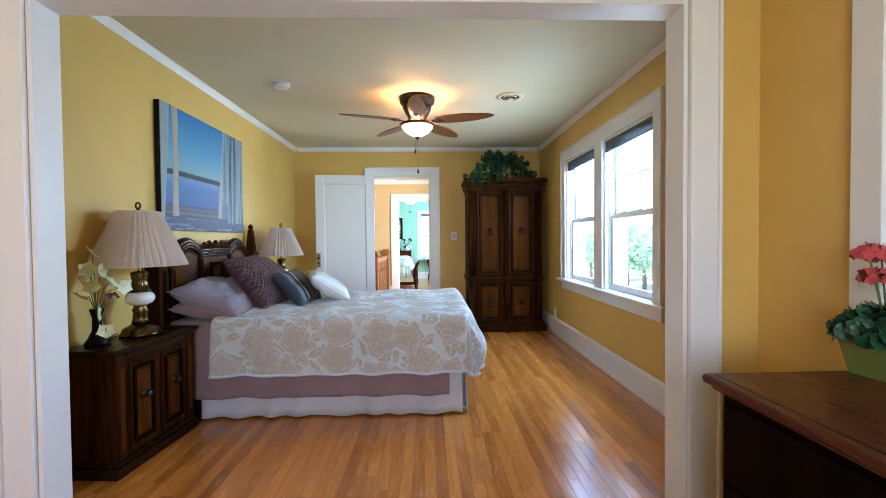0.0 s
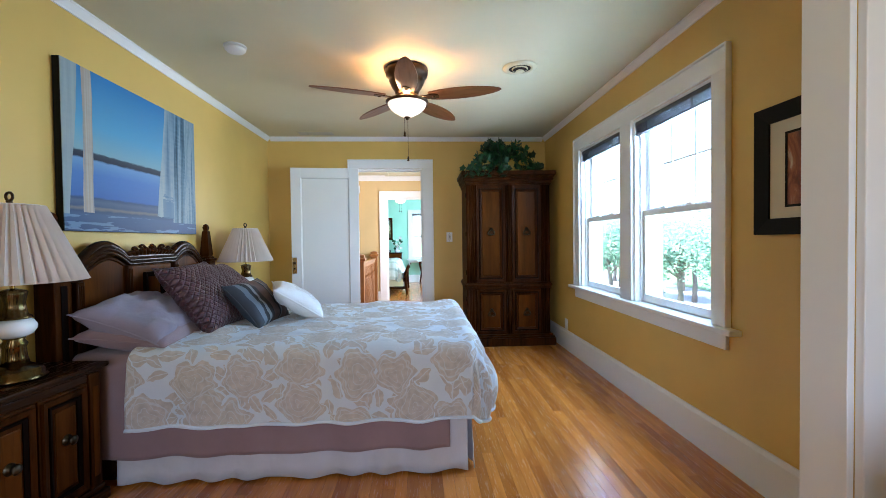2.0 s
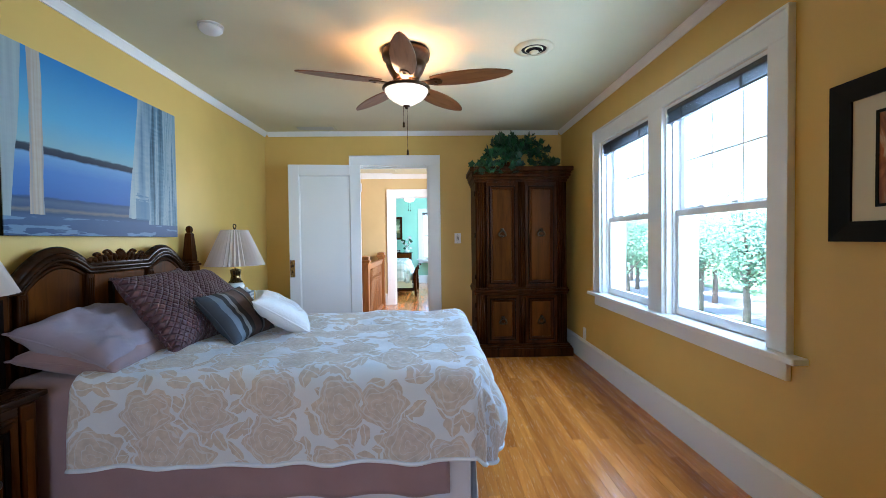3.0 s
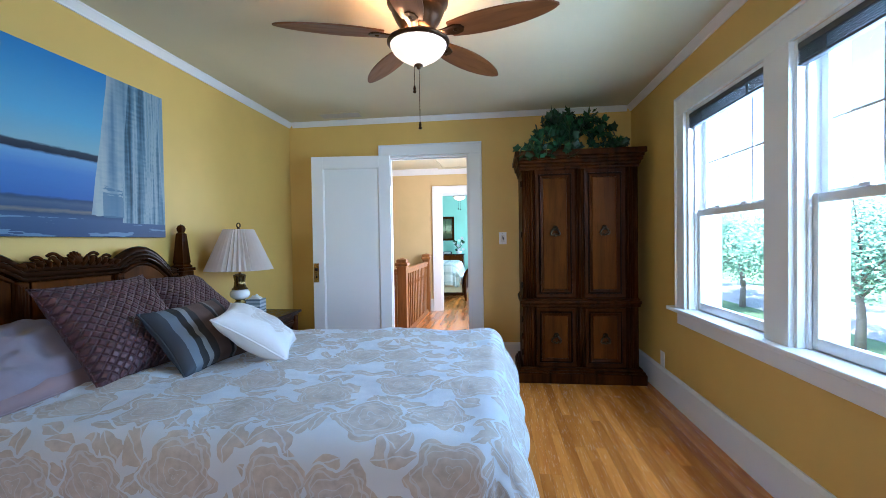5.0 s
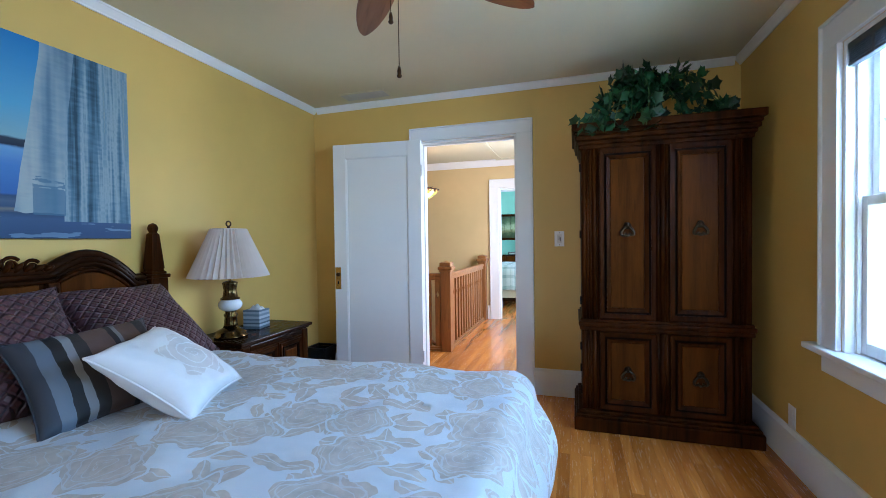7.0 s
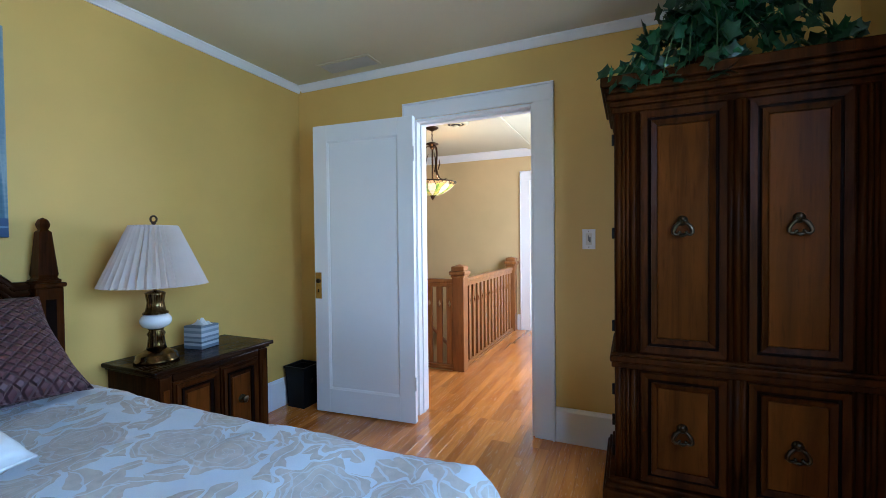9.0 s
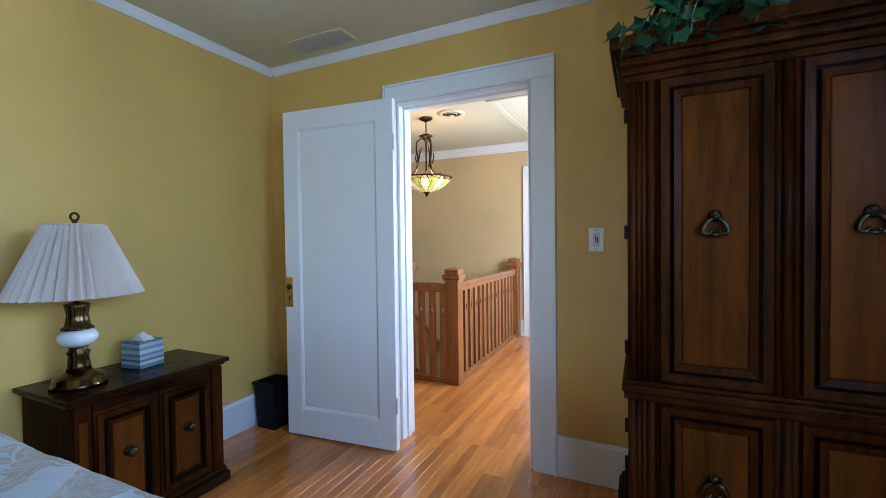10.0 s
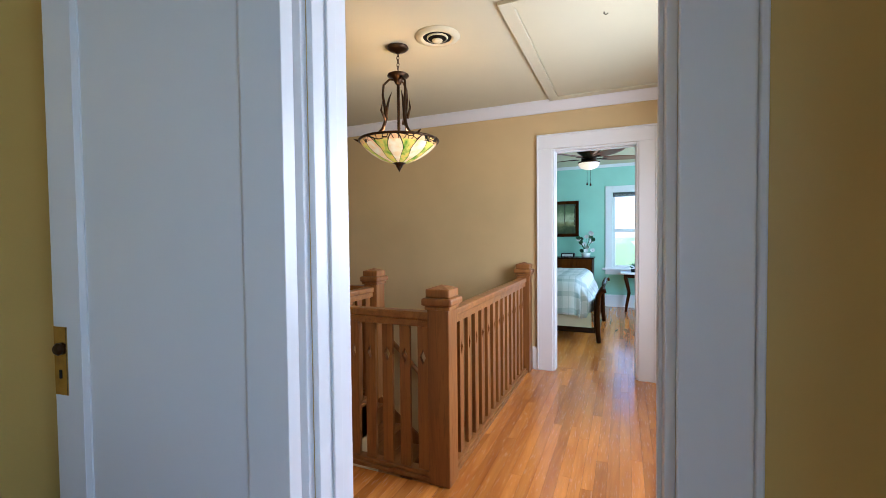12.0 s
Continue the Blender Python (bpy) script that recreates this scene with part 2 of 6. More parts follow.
    mask = math_node(t, "SUBTRACT", math_node(t, "MAXIMUM", rose, leaf_mask), lines)
    shading = noise_fac(t, v, 34, 4)
    soft = ramp(t, shading, [(0.3, (0.51, 0.465, 0.415)), (0.7, (0.68, 0.625, 0.565))])
    ground = ramp(t, noise_fac(t, v, 4, 4), [(0.3, (0.68, 0.745, 0.81)), (0.7, (0.77, 0.825, 0.88))])
    t.links.new(mix(t, ground, soft, mask), b.inputs["Base Color"])
    t.links.new(ramp(t, mask, [(0.0, (0.30,) * 3), (1.0, (0.70,) * 3)]), b.inputs["Roughness"])
    t.links.new(ramp(t, mask, [(0.0, (0.75,) * 3), (1.0, (0.15,) * 3)]), b.inputs["Specular IOR Level"])
    h = add(mul(mask, 0.5), add(mul(noise_fac(t, v, 8, 5), 3.4), noise_fac(t, v, 500, 2)))
    bump(t, b, h, 0.8, 0.0065)
    b.inputs["Sheen Weight"].default_value = 0.15
    return m


QUILT = quilt_material()


def flower_satin():
    """White satin with one washed-out taupe rose."""
    m, t, b = material("white_satin_with_rose", 0.5)
    v = coords(t)
    sep = t.nodes.new("ShaderNodeSeparateXYZ")
    t.links.new(v, sep.inputs[0])
    x, y = math_node(t, "SUBTRACT", sep.outputs[0], 0.02), math_node(t, "SUBTRACT", sep.outputs[1], 0.03)
    r = math_node(t, "SQRT", math_node(t, "ADD", math_node(t, "MULTIPLY", x, x), math_node(t, "MULTIPLY", y, y)))
    th = math_node(t, "ARCTAN2", y, x)
    grain = noise_fac(t, v, 24, 4)
    rim = math_node(t, "ADD", 0.085, math_node(t, "ADD", math_node(t, "MULTIPLY", math_node(t, "SINE", math_node(t, "MULTIPLY", th, 5.0)), 0.020), math_node(t, "MULTIPLY", grain, 0.03)))
    petals = math_node(t, "FRACT", math_node(t, "ADD", math_node(t, "ADD", math_node(t, "MULTIPLY", r, 36.0), math_node(t, "MULTIPLY", th, 0.159)), grain))
    mask = math_node(t, "MULTIPLY", math_node(t, "LESS_THAN", r, rim), math_node(t, "GREATER_THAN", petals, 0.16))
    col = mix(t, (0.74, 0.735, 0.735), (0.58, 0.53, 0.50), math_node(t, "MULTIPLY", mask, 0.75))
    t.links.new(col, b.inputs["Base Color"])
    bump(t, b, math_node(t, "ADD", noise_fac(t, v, 500, 2), math_node(t, "MULTIPLY", noise_fac(t, v, 12, 4), 3.0)), 0.45, 0.005)
    b.inputs["Sheen Weight"].default_value = 0.15
    return m


FLOWER_SATIN = flower_satin()


def woven_brown():
    m, t, b = material("basketweave_quilted_satin", 0.5)
    v = coords(t)
    br = t.nodes.new("ShaderNodeTexBrick")
    br.inputs["Scale"].default_value = 9
    br.inputs["Mortar Size"].default_value = 0.06
    br.inputs["Mortar Smooth"].default_value = 1.0
    mp = coords(t, (1, 1, 1), (0, 0, radians(45)))
    t.links.new(mp, br.inputs["Vector"])
    mp2 = coords(t, (1, 1, 1), (0, 0, radians(-45)))
    br2 = t.nodes.new("ShaderNodeTexBrick")
    br2.inputs["Scale"].default_value, br2.inputs["Mortar Size"].default_value, br2.inputs["Mortar Smooth"].default_value = 9, 0.06, 1.0
    t.links.new(mp2, br2.inputs["Vector"])
    h = math_node(t, "SUBTRACT", 2.0, math_node(t, "ADD", br.outputs["Fac"], br2.outputs["Fac"]))
    col = ramp(t, noise_fac(t, v, 8, 4), [(0.3, (0.060, 0.021, 0.025)), (0.7, (0.100, 0.036, 0.042))])
    t.links.new(col, b.inputs["Base Color"])
    bump(t, b, h, 1.0, 0.009)
    b.inputs["Sheen Weight"].default_value = 0.04
    return m


BROWN = woven_brown()


def striped(name, axis, stops, rough=0.7, scale=1.0, offset=0.5):
    """Stripes across one object axis."""
    m, t, b = material(name, rough)
    v = coords(t)
    sep = t.nodes.new("ShaderNodeSeparateXYZ")
    t.links.new(v, sep.inputs[0])
    f = math_node(t, "ADD", math_node(t, "MULTIPLY", sep.outputs[axis], scale), offset)
    wob = math_node(t, "MULTIPLY", noise_fac(t, v, 30, 3), 0.012)
    col = ramp(t, math_node(t, "ADD", f, wob), stops)
    col.node.color_ramp.interpolation = "CONSTANT"
    t.links.new(col, b.inputs["Base Color"])
    bump(t, b, noise_fac(t, v, 500, 2), 0.3, 0.002)
    return m


STRIPES = striped("striped_chenille", 0, [(0.0, (0.03, 0.036, 0.048)), (0.16, (0.12, 0.14, 0.17)), (0.24, (0.008, 0.008, 0.009)), (0.31, (0.20, 0.20, 0.205)),
    (0.36, (0.02, 0.015, 0.013)), (0.44, (0.095, 0.055, 0.042)), (0.60, (0.014, 0.011, 0.012)), (0.64, (0.16, 0.15, 0.15)), (0.67, (0.085, 0.046, 0.032)), (0.82, (0.018, 0.014, 0.014)), (0.9, (0.06, 0.055, 0.06))], 0.7, 2.2, 0.5)
TISSUE_STRIPES = striped("grey_striped_card", 2, [(0.0, (0.12, 0.16, 0.2)), (0.15, (0.4, 0.45, 0.5)), (0.26, (0.10, 0.13, 0.16)), (0.34, (0.32, 0.37, 0.42)), (0.46, (0.16, 0.2, 0.25)),
    (0.55, (0.45, 0.5, 0.55)), (0.68, (0.2, 0.25, 0.3)), (0.8, (0.38, 0.43, 0.48)), (0.92, (0.14, 0.18, 0.22))], 0.6, 8.0, 0.0)


def plaid():
    m, t, b = material("plaid_comforter", 0.85)
    v = coords(t)
    sep = t.nodes.new("ShaderNodeSeparateXYZ")
    t.links.new(v, sep.inputs[0])

    def band(src, scale, width):
        return math_node(t, "LESS_THAN", math_node(t, "FRACT", math_node(t, "MULTIPLY", src, scale)), width)

    lines = math_node(t, "ADD", sep.outputs[1], sep.outputs[2])
    a = math_node(t, "MULTIPLY", math_node(t, "ADD", band(sep.outputs[0], 5.0, 0.3), band(lines, 5.0, 0.3)), 0.42)
    col = mix(t, (0.66, 0.68, 0.68), (0.26, 0.34, 0.34), a)
    col = mix(t, col, (0.35, 0.42, 0.42), math_node(t, "MULTIPLY", band(sep.outputs[0], 15.0, 0.12), 0.5))
    t.links.new(col, b.inputs["Base Color"])
    bump(t, b, noise_fac(t, v, 16, 4), 0.5, 0.01)
    return m


PLAID = plaid()
SCREEN_GLASS = glass("window_glass")
FAN_GLASS = glow("frosted_fan_glass", (1.0, 0.72, 0.42), 0.30)

# ---- building helpers ----
def thing(name, m, label, category, group="", kind=""):
    e = new(name)
    e.matrix_world = m
    e.empty_display_size = 0.1
    return tagged(e, label, category, group, kind)


def link_mesh(name, bm, mat, smooth=False):
    me = bpy.data.meshes.new(name)
    bmesh.ops.recalc_face_normals(bm, faces=bm.faces)
    bm.to_mesh(me)
    bm.free()
    for m in (mat if isinstance(mat, (list, tuple)) else [mat]):
        me.materials.append(m)
    if smooth:
        me.shade_smooth()
    return me


def part(name, bm, mat, parent, label="", smooth=False, at=None):
    ob = new(name, link_mesh(name, bm, mat, smooth))
    ob.parent = parent
    if at is not None:
        ob.matrix_basis = at
    return tagged(ob, label)


def solid(name, bm, mat, label, category, smooth=False, kind="structure", m=None):
    ob = new(name, link_mesh(name, bm, mat, smooth))
    if m is not None:
        ob.matrix_world = m
    return tagged(ob, label, category, "", kind)


def box(x0, x1, y0, y1, z0, z1, bevel=0.0, bm=None, seg=2):
    own = bmesh.new()
    bmesh.ops.create_cube(own, size=1)
    for v in own.verts:
        v.co = ((x0 + x1) / 2 + v.co.x * (x1 - x0), (y0 + y1) / 2 + v.co.y * (y1 - y0), (z0 + z1) / 2 + v.co.z * (z1 - z0))
    if bevel:
        bmesh.ops.bevel(own, geom=own.edges[:], offset=bevel, segments=seg, affect="EDGES", profile=0.5)
    if bm is None:
        return own
    return join(bm, own)


def join(bm, other, m=None):
    if m is not None:
        bmesh.ops.transform(other, matrix=m, verts=other.verts)
    me = bpy.data.meshes.new("tmp")
    other.to_mesh(me)
    other.free()
    bm.from_mesh(me)
    bpy.data.meshes.remove(me)
    return bm


def prism(points, axis, a, b, bm=None):
    """A 2D outline drawn out along an axis from a to b. Points are the other two coordinates in x, y, z order."""
    own = bm or bmesh.new()

    def place(p, h):
        return {"x": (h, *p), "y": (p[0], h, p[1]), "z": (*p, h)}[axis]
    lo, hi = [own.verts.new(place(p, a)) for p in points], [own.verts.new(place(p, b)) for p in points]
    n = len(points)
    own.faces.new(lo), own.faces.new(hi[::-1])
    for i in range(n):
        own.faces.new((lo[i], lo[(i + 1) % n], hi[(i + 1) % n], hi[i]))
    return own


def lathe(profile, seg=32, at=(0, 0, 0), wave=None, bm=None, cap=True):
    """Turned about z. wave(angle, radius, z) may change the radius."""
    own = bm or bmesh.new()
    rings = []
    for r, z in profile:
        ring = []
        for i in range(seg):
            a = 2 * math.pi * i / seg
            q = wave(a, r, z) if wave else r
            ring.append(own.verts.new((at[0] + q * math.cos(a), at[1] + q * math.sin(a), at[2] + z)))
        rings.append(ring)
    for lo, hi in zip(rings, rings[1:]):
        for i in range(seg):
            own.faces.new((lo[i], lo[(i + 1) % seg], hi[(i + 1) % seg], hi[i]))
    if cap and profile[0][0] > 1e-4:
        own.faces.new(rings[0][::-1])
    if cap and profile[-1][0] > 1e-4:
        own.faces.new(rings[-1])
    bmesh.ops.remove_doubles(own, verts=own.verts, dist=1e-5)
    return own


def tube(points, radius, seg=8, bm=None):
    """A round rod along points; radius may be a list."""
    own = bm or bmesh.new()
    pts = [Vector(p) for p in points]
    rad = radius if isinstance(radius, (list, tuple)) else [radius] * len(pts)
    rings = []
    side = None
    for i, p in enumerate(pts):
        d = (pts[min(i + 1, len(pts) - 1)] - pts[max(i - 1, 0)]).normalized()
        if side is None:
            side = d.orthogonal().normalized()
        side = (side - d * side.dot(d)).normalized()
        up = d.cross(side)
        rings.append([own.verts.new(p + (side * math.cos(2 * math.pi * k / seg) + up * math.sin(2 * math.pi * k / seg)) * rad[i]) for k in range(seg)])
    for lo, hi in zip(rings, rings[1:]):
        for k in range(seg):
            own.faces.new((lo[k], lo[(k + 1) % seg], hi[(k + 1) % seg], hi[k]))
    own.faces.new(rings[0][::-1]), own.faces.new(rings[-1])
    return own


def frame_ring(w, h, t, d, bm=None, z0=0.0, lip=0.0):
    """A mitred rectangular frame in the xz plane, front at y = -d. lip lifts the inner edge back."""
    own = bm or bmesh.new()
    o = [(-w / 2, z0), (w / 2, z0), (w / 2, z0 + h), (-w / 2, z0 + h)]
    i = [(-w / 2 + t, z0 + t), (w / 2 - t, z0 + t), (w / 2 - t, z0 + h - t), (-w / 2 + t, z0 + h - t)]
    ob, of = [own.verts.new((x, 0, z)) for x, z in o], [own.verts.new((x, -d, z)) for x, z in o]
    nb, nf = [own.verts.new((x, 0, z)) for x, z in i], [own.verts.new((x, -d + lip, z)) for x, z in i]
    for k in range(4):
        j = (k + 1) % 4
        for q in ((of[k], of[j], nf[j], nf[k]), (ob[k], ob[j], of[j], of[k]), (nf[k], nf[j], nb[j], nb[k]), (nb[k], nb[j], ob[j], ob[k])):
            own.faces.new(q)
    return own


def grid(nx, ny, fn, bm=None, close=False):
    own = bm or bmesh.new()
    vs = [[own.verts.new(fn(i / nx, j / ny)) for j in range(ny + 1)] for i in range(nx + 1)]
    for i in range(nx):
        for j in range(ny):
            own.faces.new((vs[i][j], vs[i + 1][j], vs[i + 1][j + 1], vs[i][j + 1]))
    return own


def wobble(x, y, z, s):
    return noise.noise(Vector((x * s, y * s, z * s)))

# ---- the large structure ----
W, E_, S, N = -1.03, 2.315, 2.25, 6.32          # bedroom faces
T = 0.13                                       # partition thickness
SF = 2.125                                     # dressing room side of the south wall
CZ = 2.42                                      # ceiling height
FAR = 9.345                                    # hall's far face
GN = 13.2                                      # far bedroom's end face

# walls, each one mesh with its openings cut out as gaps between blocks
solid("wall_west", box(W - T, W, SF, N + T, 0, CZ), YELLOW, "warm yellow painted bedroom wall behind the bed", "wall")

OPEN_X0, OPEN_X1, OPEN_Z = -0.010, 0.805, 2.044
bm = box(W, OPEN_X0, N, N + T - 0.01, 0, CZ)
box(OPEN_X1, E_, N, N + T - 0.01, 0, CZ, 0, bm)
box(OPEN_X0, OPEN_X1, N, N + T - 0.01, OPEN_Z, CZ, 0, bm)
solid("wall_north", bm, YELLOW, "warm yellow painted wall around the hall doorway", "wall")

# east wall with the double window opening
WY0, WY1, WZ0, WZ1 = 3.335, 5.18, 0.715, 2.02
ET = 0.2
bm = box(E_, E_ + ET, SF, WY0, 0, CZ)
box(E_, E_ + ET, WY1, N + T, 0, CZ, 0, bm)
box(E_, E_ + ET, WY0, WY1, 0, WZ0 - 0.029, 0, bm)
box(E_, E_ + ET, WY0, WY1, WZ1, CZ, 0, bm)
solid("wall_east", bm, YELLOW, "warm yellow painted wall with the double window", "wall")

# south wall with the wide cased opening
SX0, SX1, SZ = -0.69, 1.781, 2.075
AX = 2.065                                     # dressing room's east face
bm = box(W, SX0, SF, S, 0, CZ)
box(SX1, E_, SF, S, 0, CZ, 0, bm)
box(SX0, SX1, SF, S, SZ, CZ, 0, bm)
solid("wall_south", bm, YELLOW, "warm yellow painted wall with a wide cased opening", "wall")

# dressing room behind the camera
AW, AS = -1.2, -1.3
bm = box(AX, AX + 0.25, AS, 0.84, 0, CZ)
box(AX, AX + 0.25, 1.66, SF, 0, CZ, 0, bm)
box(AX, AX + 0.25, 0.84, 1.66, 2.06, CZ, 0, bm)
solid("wall_dressing_east", bm, YELLOW, "warm yellow dressing room wall beside a white door", "wall")
solid("wall_dressing_west", box(AW - T, AW, AS, SF, 0, CZ), YELLOW, "plain yellow dressing room wall", "wall")
# unseen window opening, added to hold the dressing room's fill lamp
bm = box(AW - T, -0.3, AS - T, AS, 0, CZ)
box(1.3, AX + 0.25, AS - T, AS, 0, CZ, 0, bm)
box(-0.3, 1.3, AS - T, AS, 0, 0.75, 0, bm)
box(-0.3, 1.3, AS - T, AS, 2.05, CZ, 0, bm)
solid("wall_dressing_south", bm, YELLOW, "plain yellow wall with an added, unseen window opening", "wall")

# hall
HX0, HX1 = -3.2, 1.35
FX0, FX1, FZ = 0.13, 0.832, 2.0
bm = box(HX0, FX0, FAR, FAR + T, -2.7, CZ)
box(FX1, HX1 + T, FAR, FAR + T, -0.3, CZ, 0, bm)
box(FX0, FX1, FAR, FAR + T, FZ, CZ, 0, bm)
solid("wall_hall_north", bm, HALL_PAINT, "beige painted stair hall wall with a white cased doorway", "wall")
bm = box(HX0, OPEN_X0, N + T - 0.01, N + T + 0.01, 0, CZ)
box(OPEN_X1, HX1, N + T - 0.01, N + T + 0.01, 0, CZ, 0, bm)
box(OPEN_X0, OPEN_X1, N + T - 0.01, N + T + 0.01, OPEN_Z, CZ, 0, bm)
solid("wall_hall_south", bm, HALL_PAINT, "beige painted hall side of the bedroom wall", "wall")
solid("wall_hall_west", box(HX0 - T, HX0, N + T + 0.01, FAR + T, -2.7, CZ), HALL_PAINT, "beige painted wall at the end of the hall", "wall")
# window opening out of view, added for the hall's fill lamp
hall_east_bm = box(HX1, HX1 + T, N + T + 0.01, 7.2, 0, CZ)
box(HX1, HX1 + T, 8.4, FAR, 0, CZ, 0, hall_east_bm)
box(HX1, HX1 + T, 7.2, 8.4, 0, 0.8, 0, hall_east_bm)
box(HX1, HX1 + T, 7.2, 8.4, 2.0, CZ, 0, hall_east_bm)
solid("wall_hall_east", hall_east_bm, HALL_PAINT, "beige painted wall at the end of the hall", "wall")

# far green bedroom
GX0, GX1 = -2.3, 2.4
GWX0, GWX1, GWZ0, GWZ1 = 0.54, 1.36, 0.66, 1.94
bm = box(GX0, GWX0, GN, GN + 0.2, 0, CZ)
box(GWX1, GX1, GN, GN + 0.2, 0, CZ, 0, bm)
box(GWX0, GWX1, GN, GN + 0.2, 0, GWZ0 - 0.031, 0, bm)
box(GWX0, GWX1, GN, GN + 0.2, GWZ1, CZ, 0, bm)
solid("wall_green_north", bm, GREEN, "mint green painted wall with a white window", "wall")
solid("wall_green_west", box(GX0 - T, GX0, FAR + T, GN + 0.2, 0, CZ), GREEN, "mint green painted wall", "wall")
# the opening in this wall is unseen, added for the fill lamp
bm = box(GX1, GX1 + 0.2, FAR + T, 10.2, 0, CZ)
box(GX1, GX1 + 0.2, 11.9, GN + 0.2, 0, CZ, 0, bm)
box(GX1, GX1 + 0.2, 10.2, 11.9, 0, 0.7, 0, bm)
box(GX1, GX1 + 0.2, 10.2, 11.9, 2.0, CZ, 0, bm)
solid("wall_green_east", bm, GREEN, "mint green painted wall with an added, unseen window opening", "wall")
bm = box(GX0, FX0, FAR + T, FAR + T + 0.015, 0, CZ)
box(FX1, GX1, FAR + T, FAR + T + 0.015, 0, CZ, 0, bm)
box(FX0, FX1, FAR + T, FAR + T + 0.015, FZ, CZ, 0, bm)
solid("wall_green_south", bm, GREEN, "mint green side of the hall wall", "wall")

# ceilings
solid("ceiling_bedroom", box(W - T, E_ + ET, SF, N + T, CZ, CZ + 0.15), CEILING, "off-white painted plaster bedroom ceiling", "ceiling")
solid("ceiling_dressing", box(AW - T, AX + 0.25, AS - T, SF, CZ, CZ + 0.15), CEILING, "off-white painted plaster ceiling", "ceiling")
solid("ceiling_hall", box(HX0 - T, HX1 + T, N + T, FAR + T, CZ, CZ + 0.15), CEILING, "cream painted plaster hall ceiling", "ceiling")
solid("ceiling_green", box(GX0 - T, GX1 + 0.2, FAR + T, GN + 0.2, CZ, CZ + 0.15), CEILING, "off-white painted plaster ceiling of the far bedroom", "ceiling")

# crown mouldings: a stepped cove
CROWN = [(0.0, 0.0), (0.0, -0.048), (0.010, -0.048), (0.014, -0.040), (0.028, -0.022), (0.036, -0.012), (0.040, -0.010), (0.040, 0.0)]


def crown(name, axis, a, b, face, sign, k=1.0, label="white painted crown moulding under the ceiling"):
    pts = [(face + sign * d * k, CZ + z * k) for d, z in CROWN]
    solid(name, prism(pts, axis, a, b), WHITE, label, "moulding")


crown("trim_crown_west", "y", S, N, W, 1)
crown("trim_crown_east", "y", S, N, E_, -1)
crown("trim_crown_north", "x", W + 0.04, E_ - 0.04, N, -1)
crown("trim_crown_south", "x", W + 0.04, E_ - 0.04, S, 1)
crown("trim_crown_hall", "x", HX0, HX1, FAR, -1, 2.0)
crown("trim_crown_green", "x", GX0, GX1, GN, -1)

# baseboards with a small cap bead
BASE = [(0, 0.0), (0.020, 0.0), (0.020, 0.185), (0.014, 0.195), (0.010, 0.205), (0, 0.205)]


def baseboard(name, axis, a, b, face, sign, label="tall white painted baseboard"):
    pts = [(face + sign * d, z) for d, z in BASE]
    solid(name, prism(pts, axis, a, b), WHITE, label, "baseboard")


baseboard("baseboard_east", "y", S, N - 0.02, E_, -1, "tall white painted baseboard with faint scuffs")
baseboard("baseboard_west", "y", S, N, W, 1)
baseboard("baseboard_north_1", "x", W + 0.02, -0.093, N, -1)
baseboard("baseboard_north_2", "x", 0.93, E_, N, -1)
baseboard("baseboard_hall_1", "x", HX0, -2.4, FAR, -1)
baseboard("baseboard_hall_3", "x", -0.05, -0.006, FAR, -1)
baseboard("baseboard_hall_2", "x", 0.968, HX1, FAR, -1)
baseboard("baseboard_green", "x", GX0, GX1, GN, -1)
baseboard("baseboard_dressing", "x", 1.90, AX, SF, -1)

# sub-floors
solid("floor_base_bedroom", box(AW - T, E_ + ET, AS - T, N + T, -0.25, -0.003), GAP, "dark joint layer under the oak boards", "floor")
bm = box(-0.10, HX1 + T, N + T, GN + 0.2, -0.252, -0.003)
box(HX0 - T, -0.10, N + T, 7.33, -0.25, -0.003, 0, bm)
box(HX0 - T, -1.04, 7.33, 8.22, -0.25, -0.003, 0, bm)
box(HX0 - T, -2.4, 8.22, FAR, -0.25, -0.003, 0, bm)
box(GX0 - T, -0.10, FAR + T, GN + 0.2, -0.25, -0.003, 0, bm)
box(HX1 + T, GX1 + 0.2, FAR + T, GN + 0.2, -0.25, -0.003, 0, bm)
solid("floor_base_hall", bm, GAP, "dark joint layer under the hall boards", "floor")


# door casings
def casing(name, x0, x1, z1, face, sign, wide=0.125, top=0.125, left=True, right=True, wide_left=None):
    """Flat casing boards with a thin back band, round an opening in a wall that faces along y."""
    root = thing(name, pose(0, face, 0), "white painted flat door casing around the doorway", "door casing", kind="structure")
    d = sign * 0.022
    wl = wide_left or wide
    for on, a, b in ((left, x0 - wl, x0), (right, x1, x1 + wide)):
        if on:
            part("casing_board", box(a, b, min(0, d), max(0, d), 0, z1, 0.003), WHITE, root)
            e0, e1 = (a - 0.012, a) if a < x0 else (b, b + 0.012)
            part("back_band", box(e0, e1, min(0, d * 1.5), max(0, d * 1.5), 0, z1 + top, 0.003), WHITE, root)
    part("head_board", box(x0 - wl, x1 + wide, min(0, d), max(0, d), z1, z1 + top, 0.003), WHITE, root)
    part("head_band", box(x0 - wl - 0.012, x1 + wide + 0.012, min(0, d * 1.5), max(0, d * 1.5), z1 + top, z1 + top + 0.012, 0.003), WHITE, root)
    return root


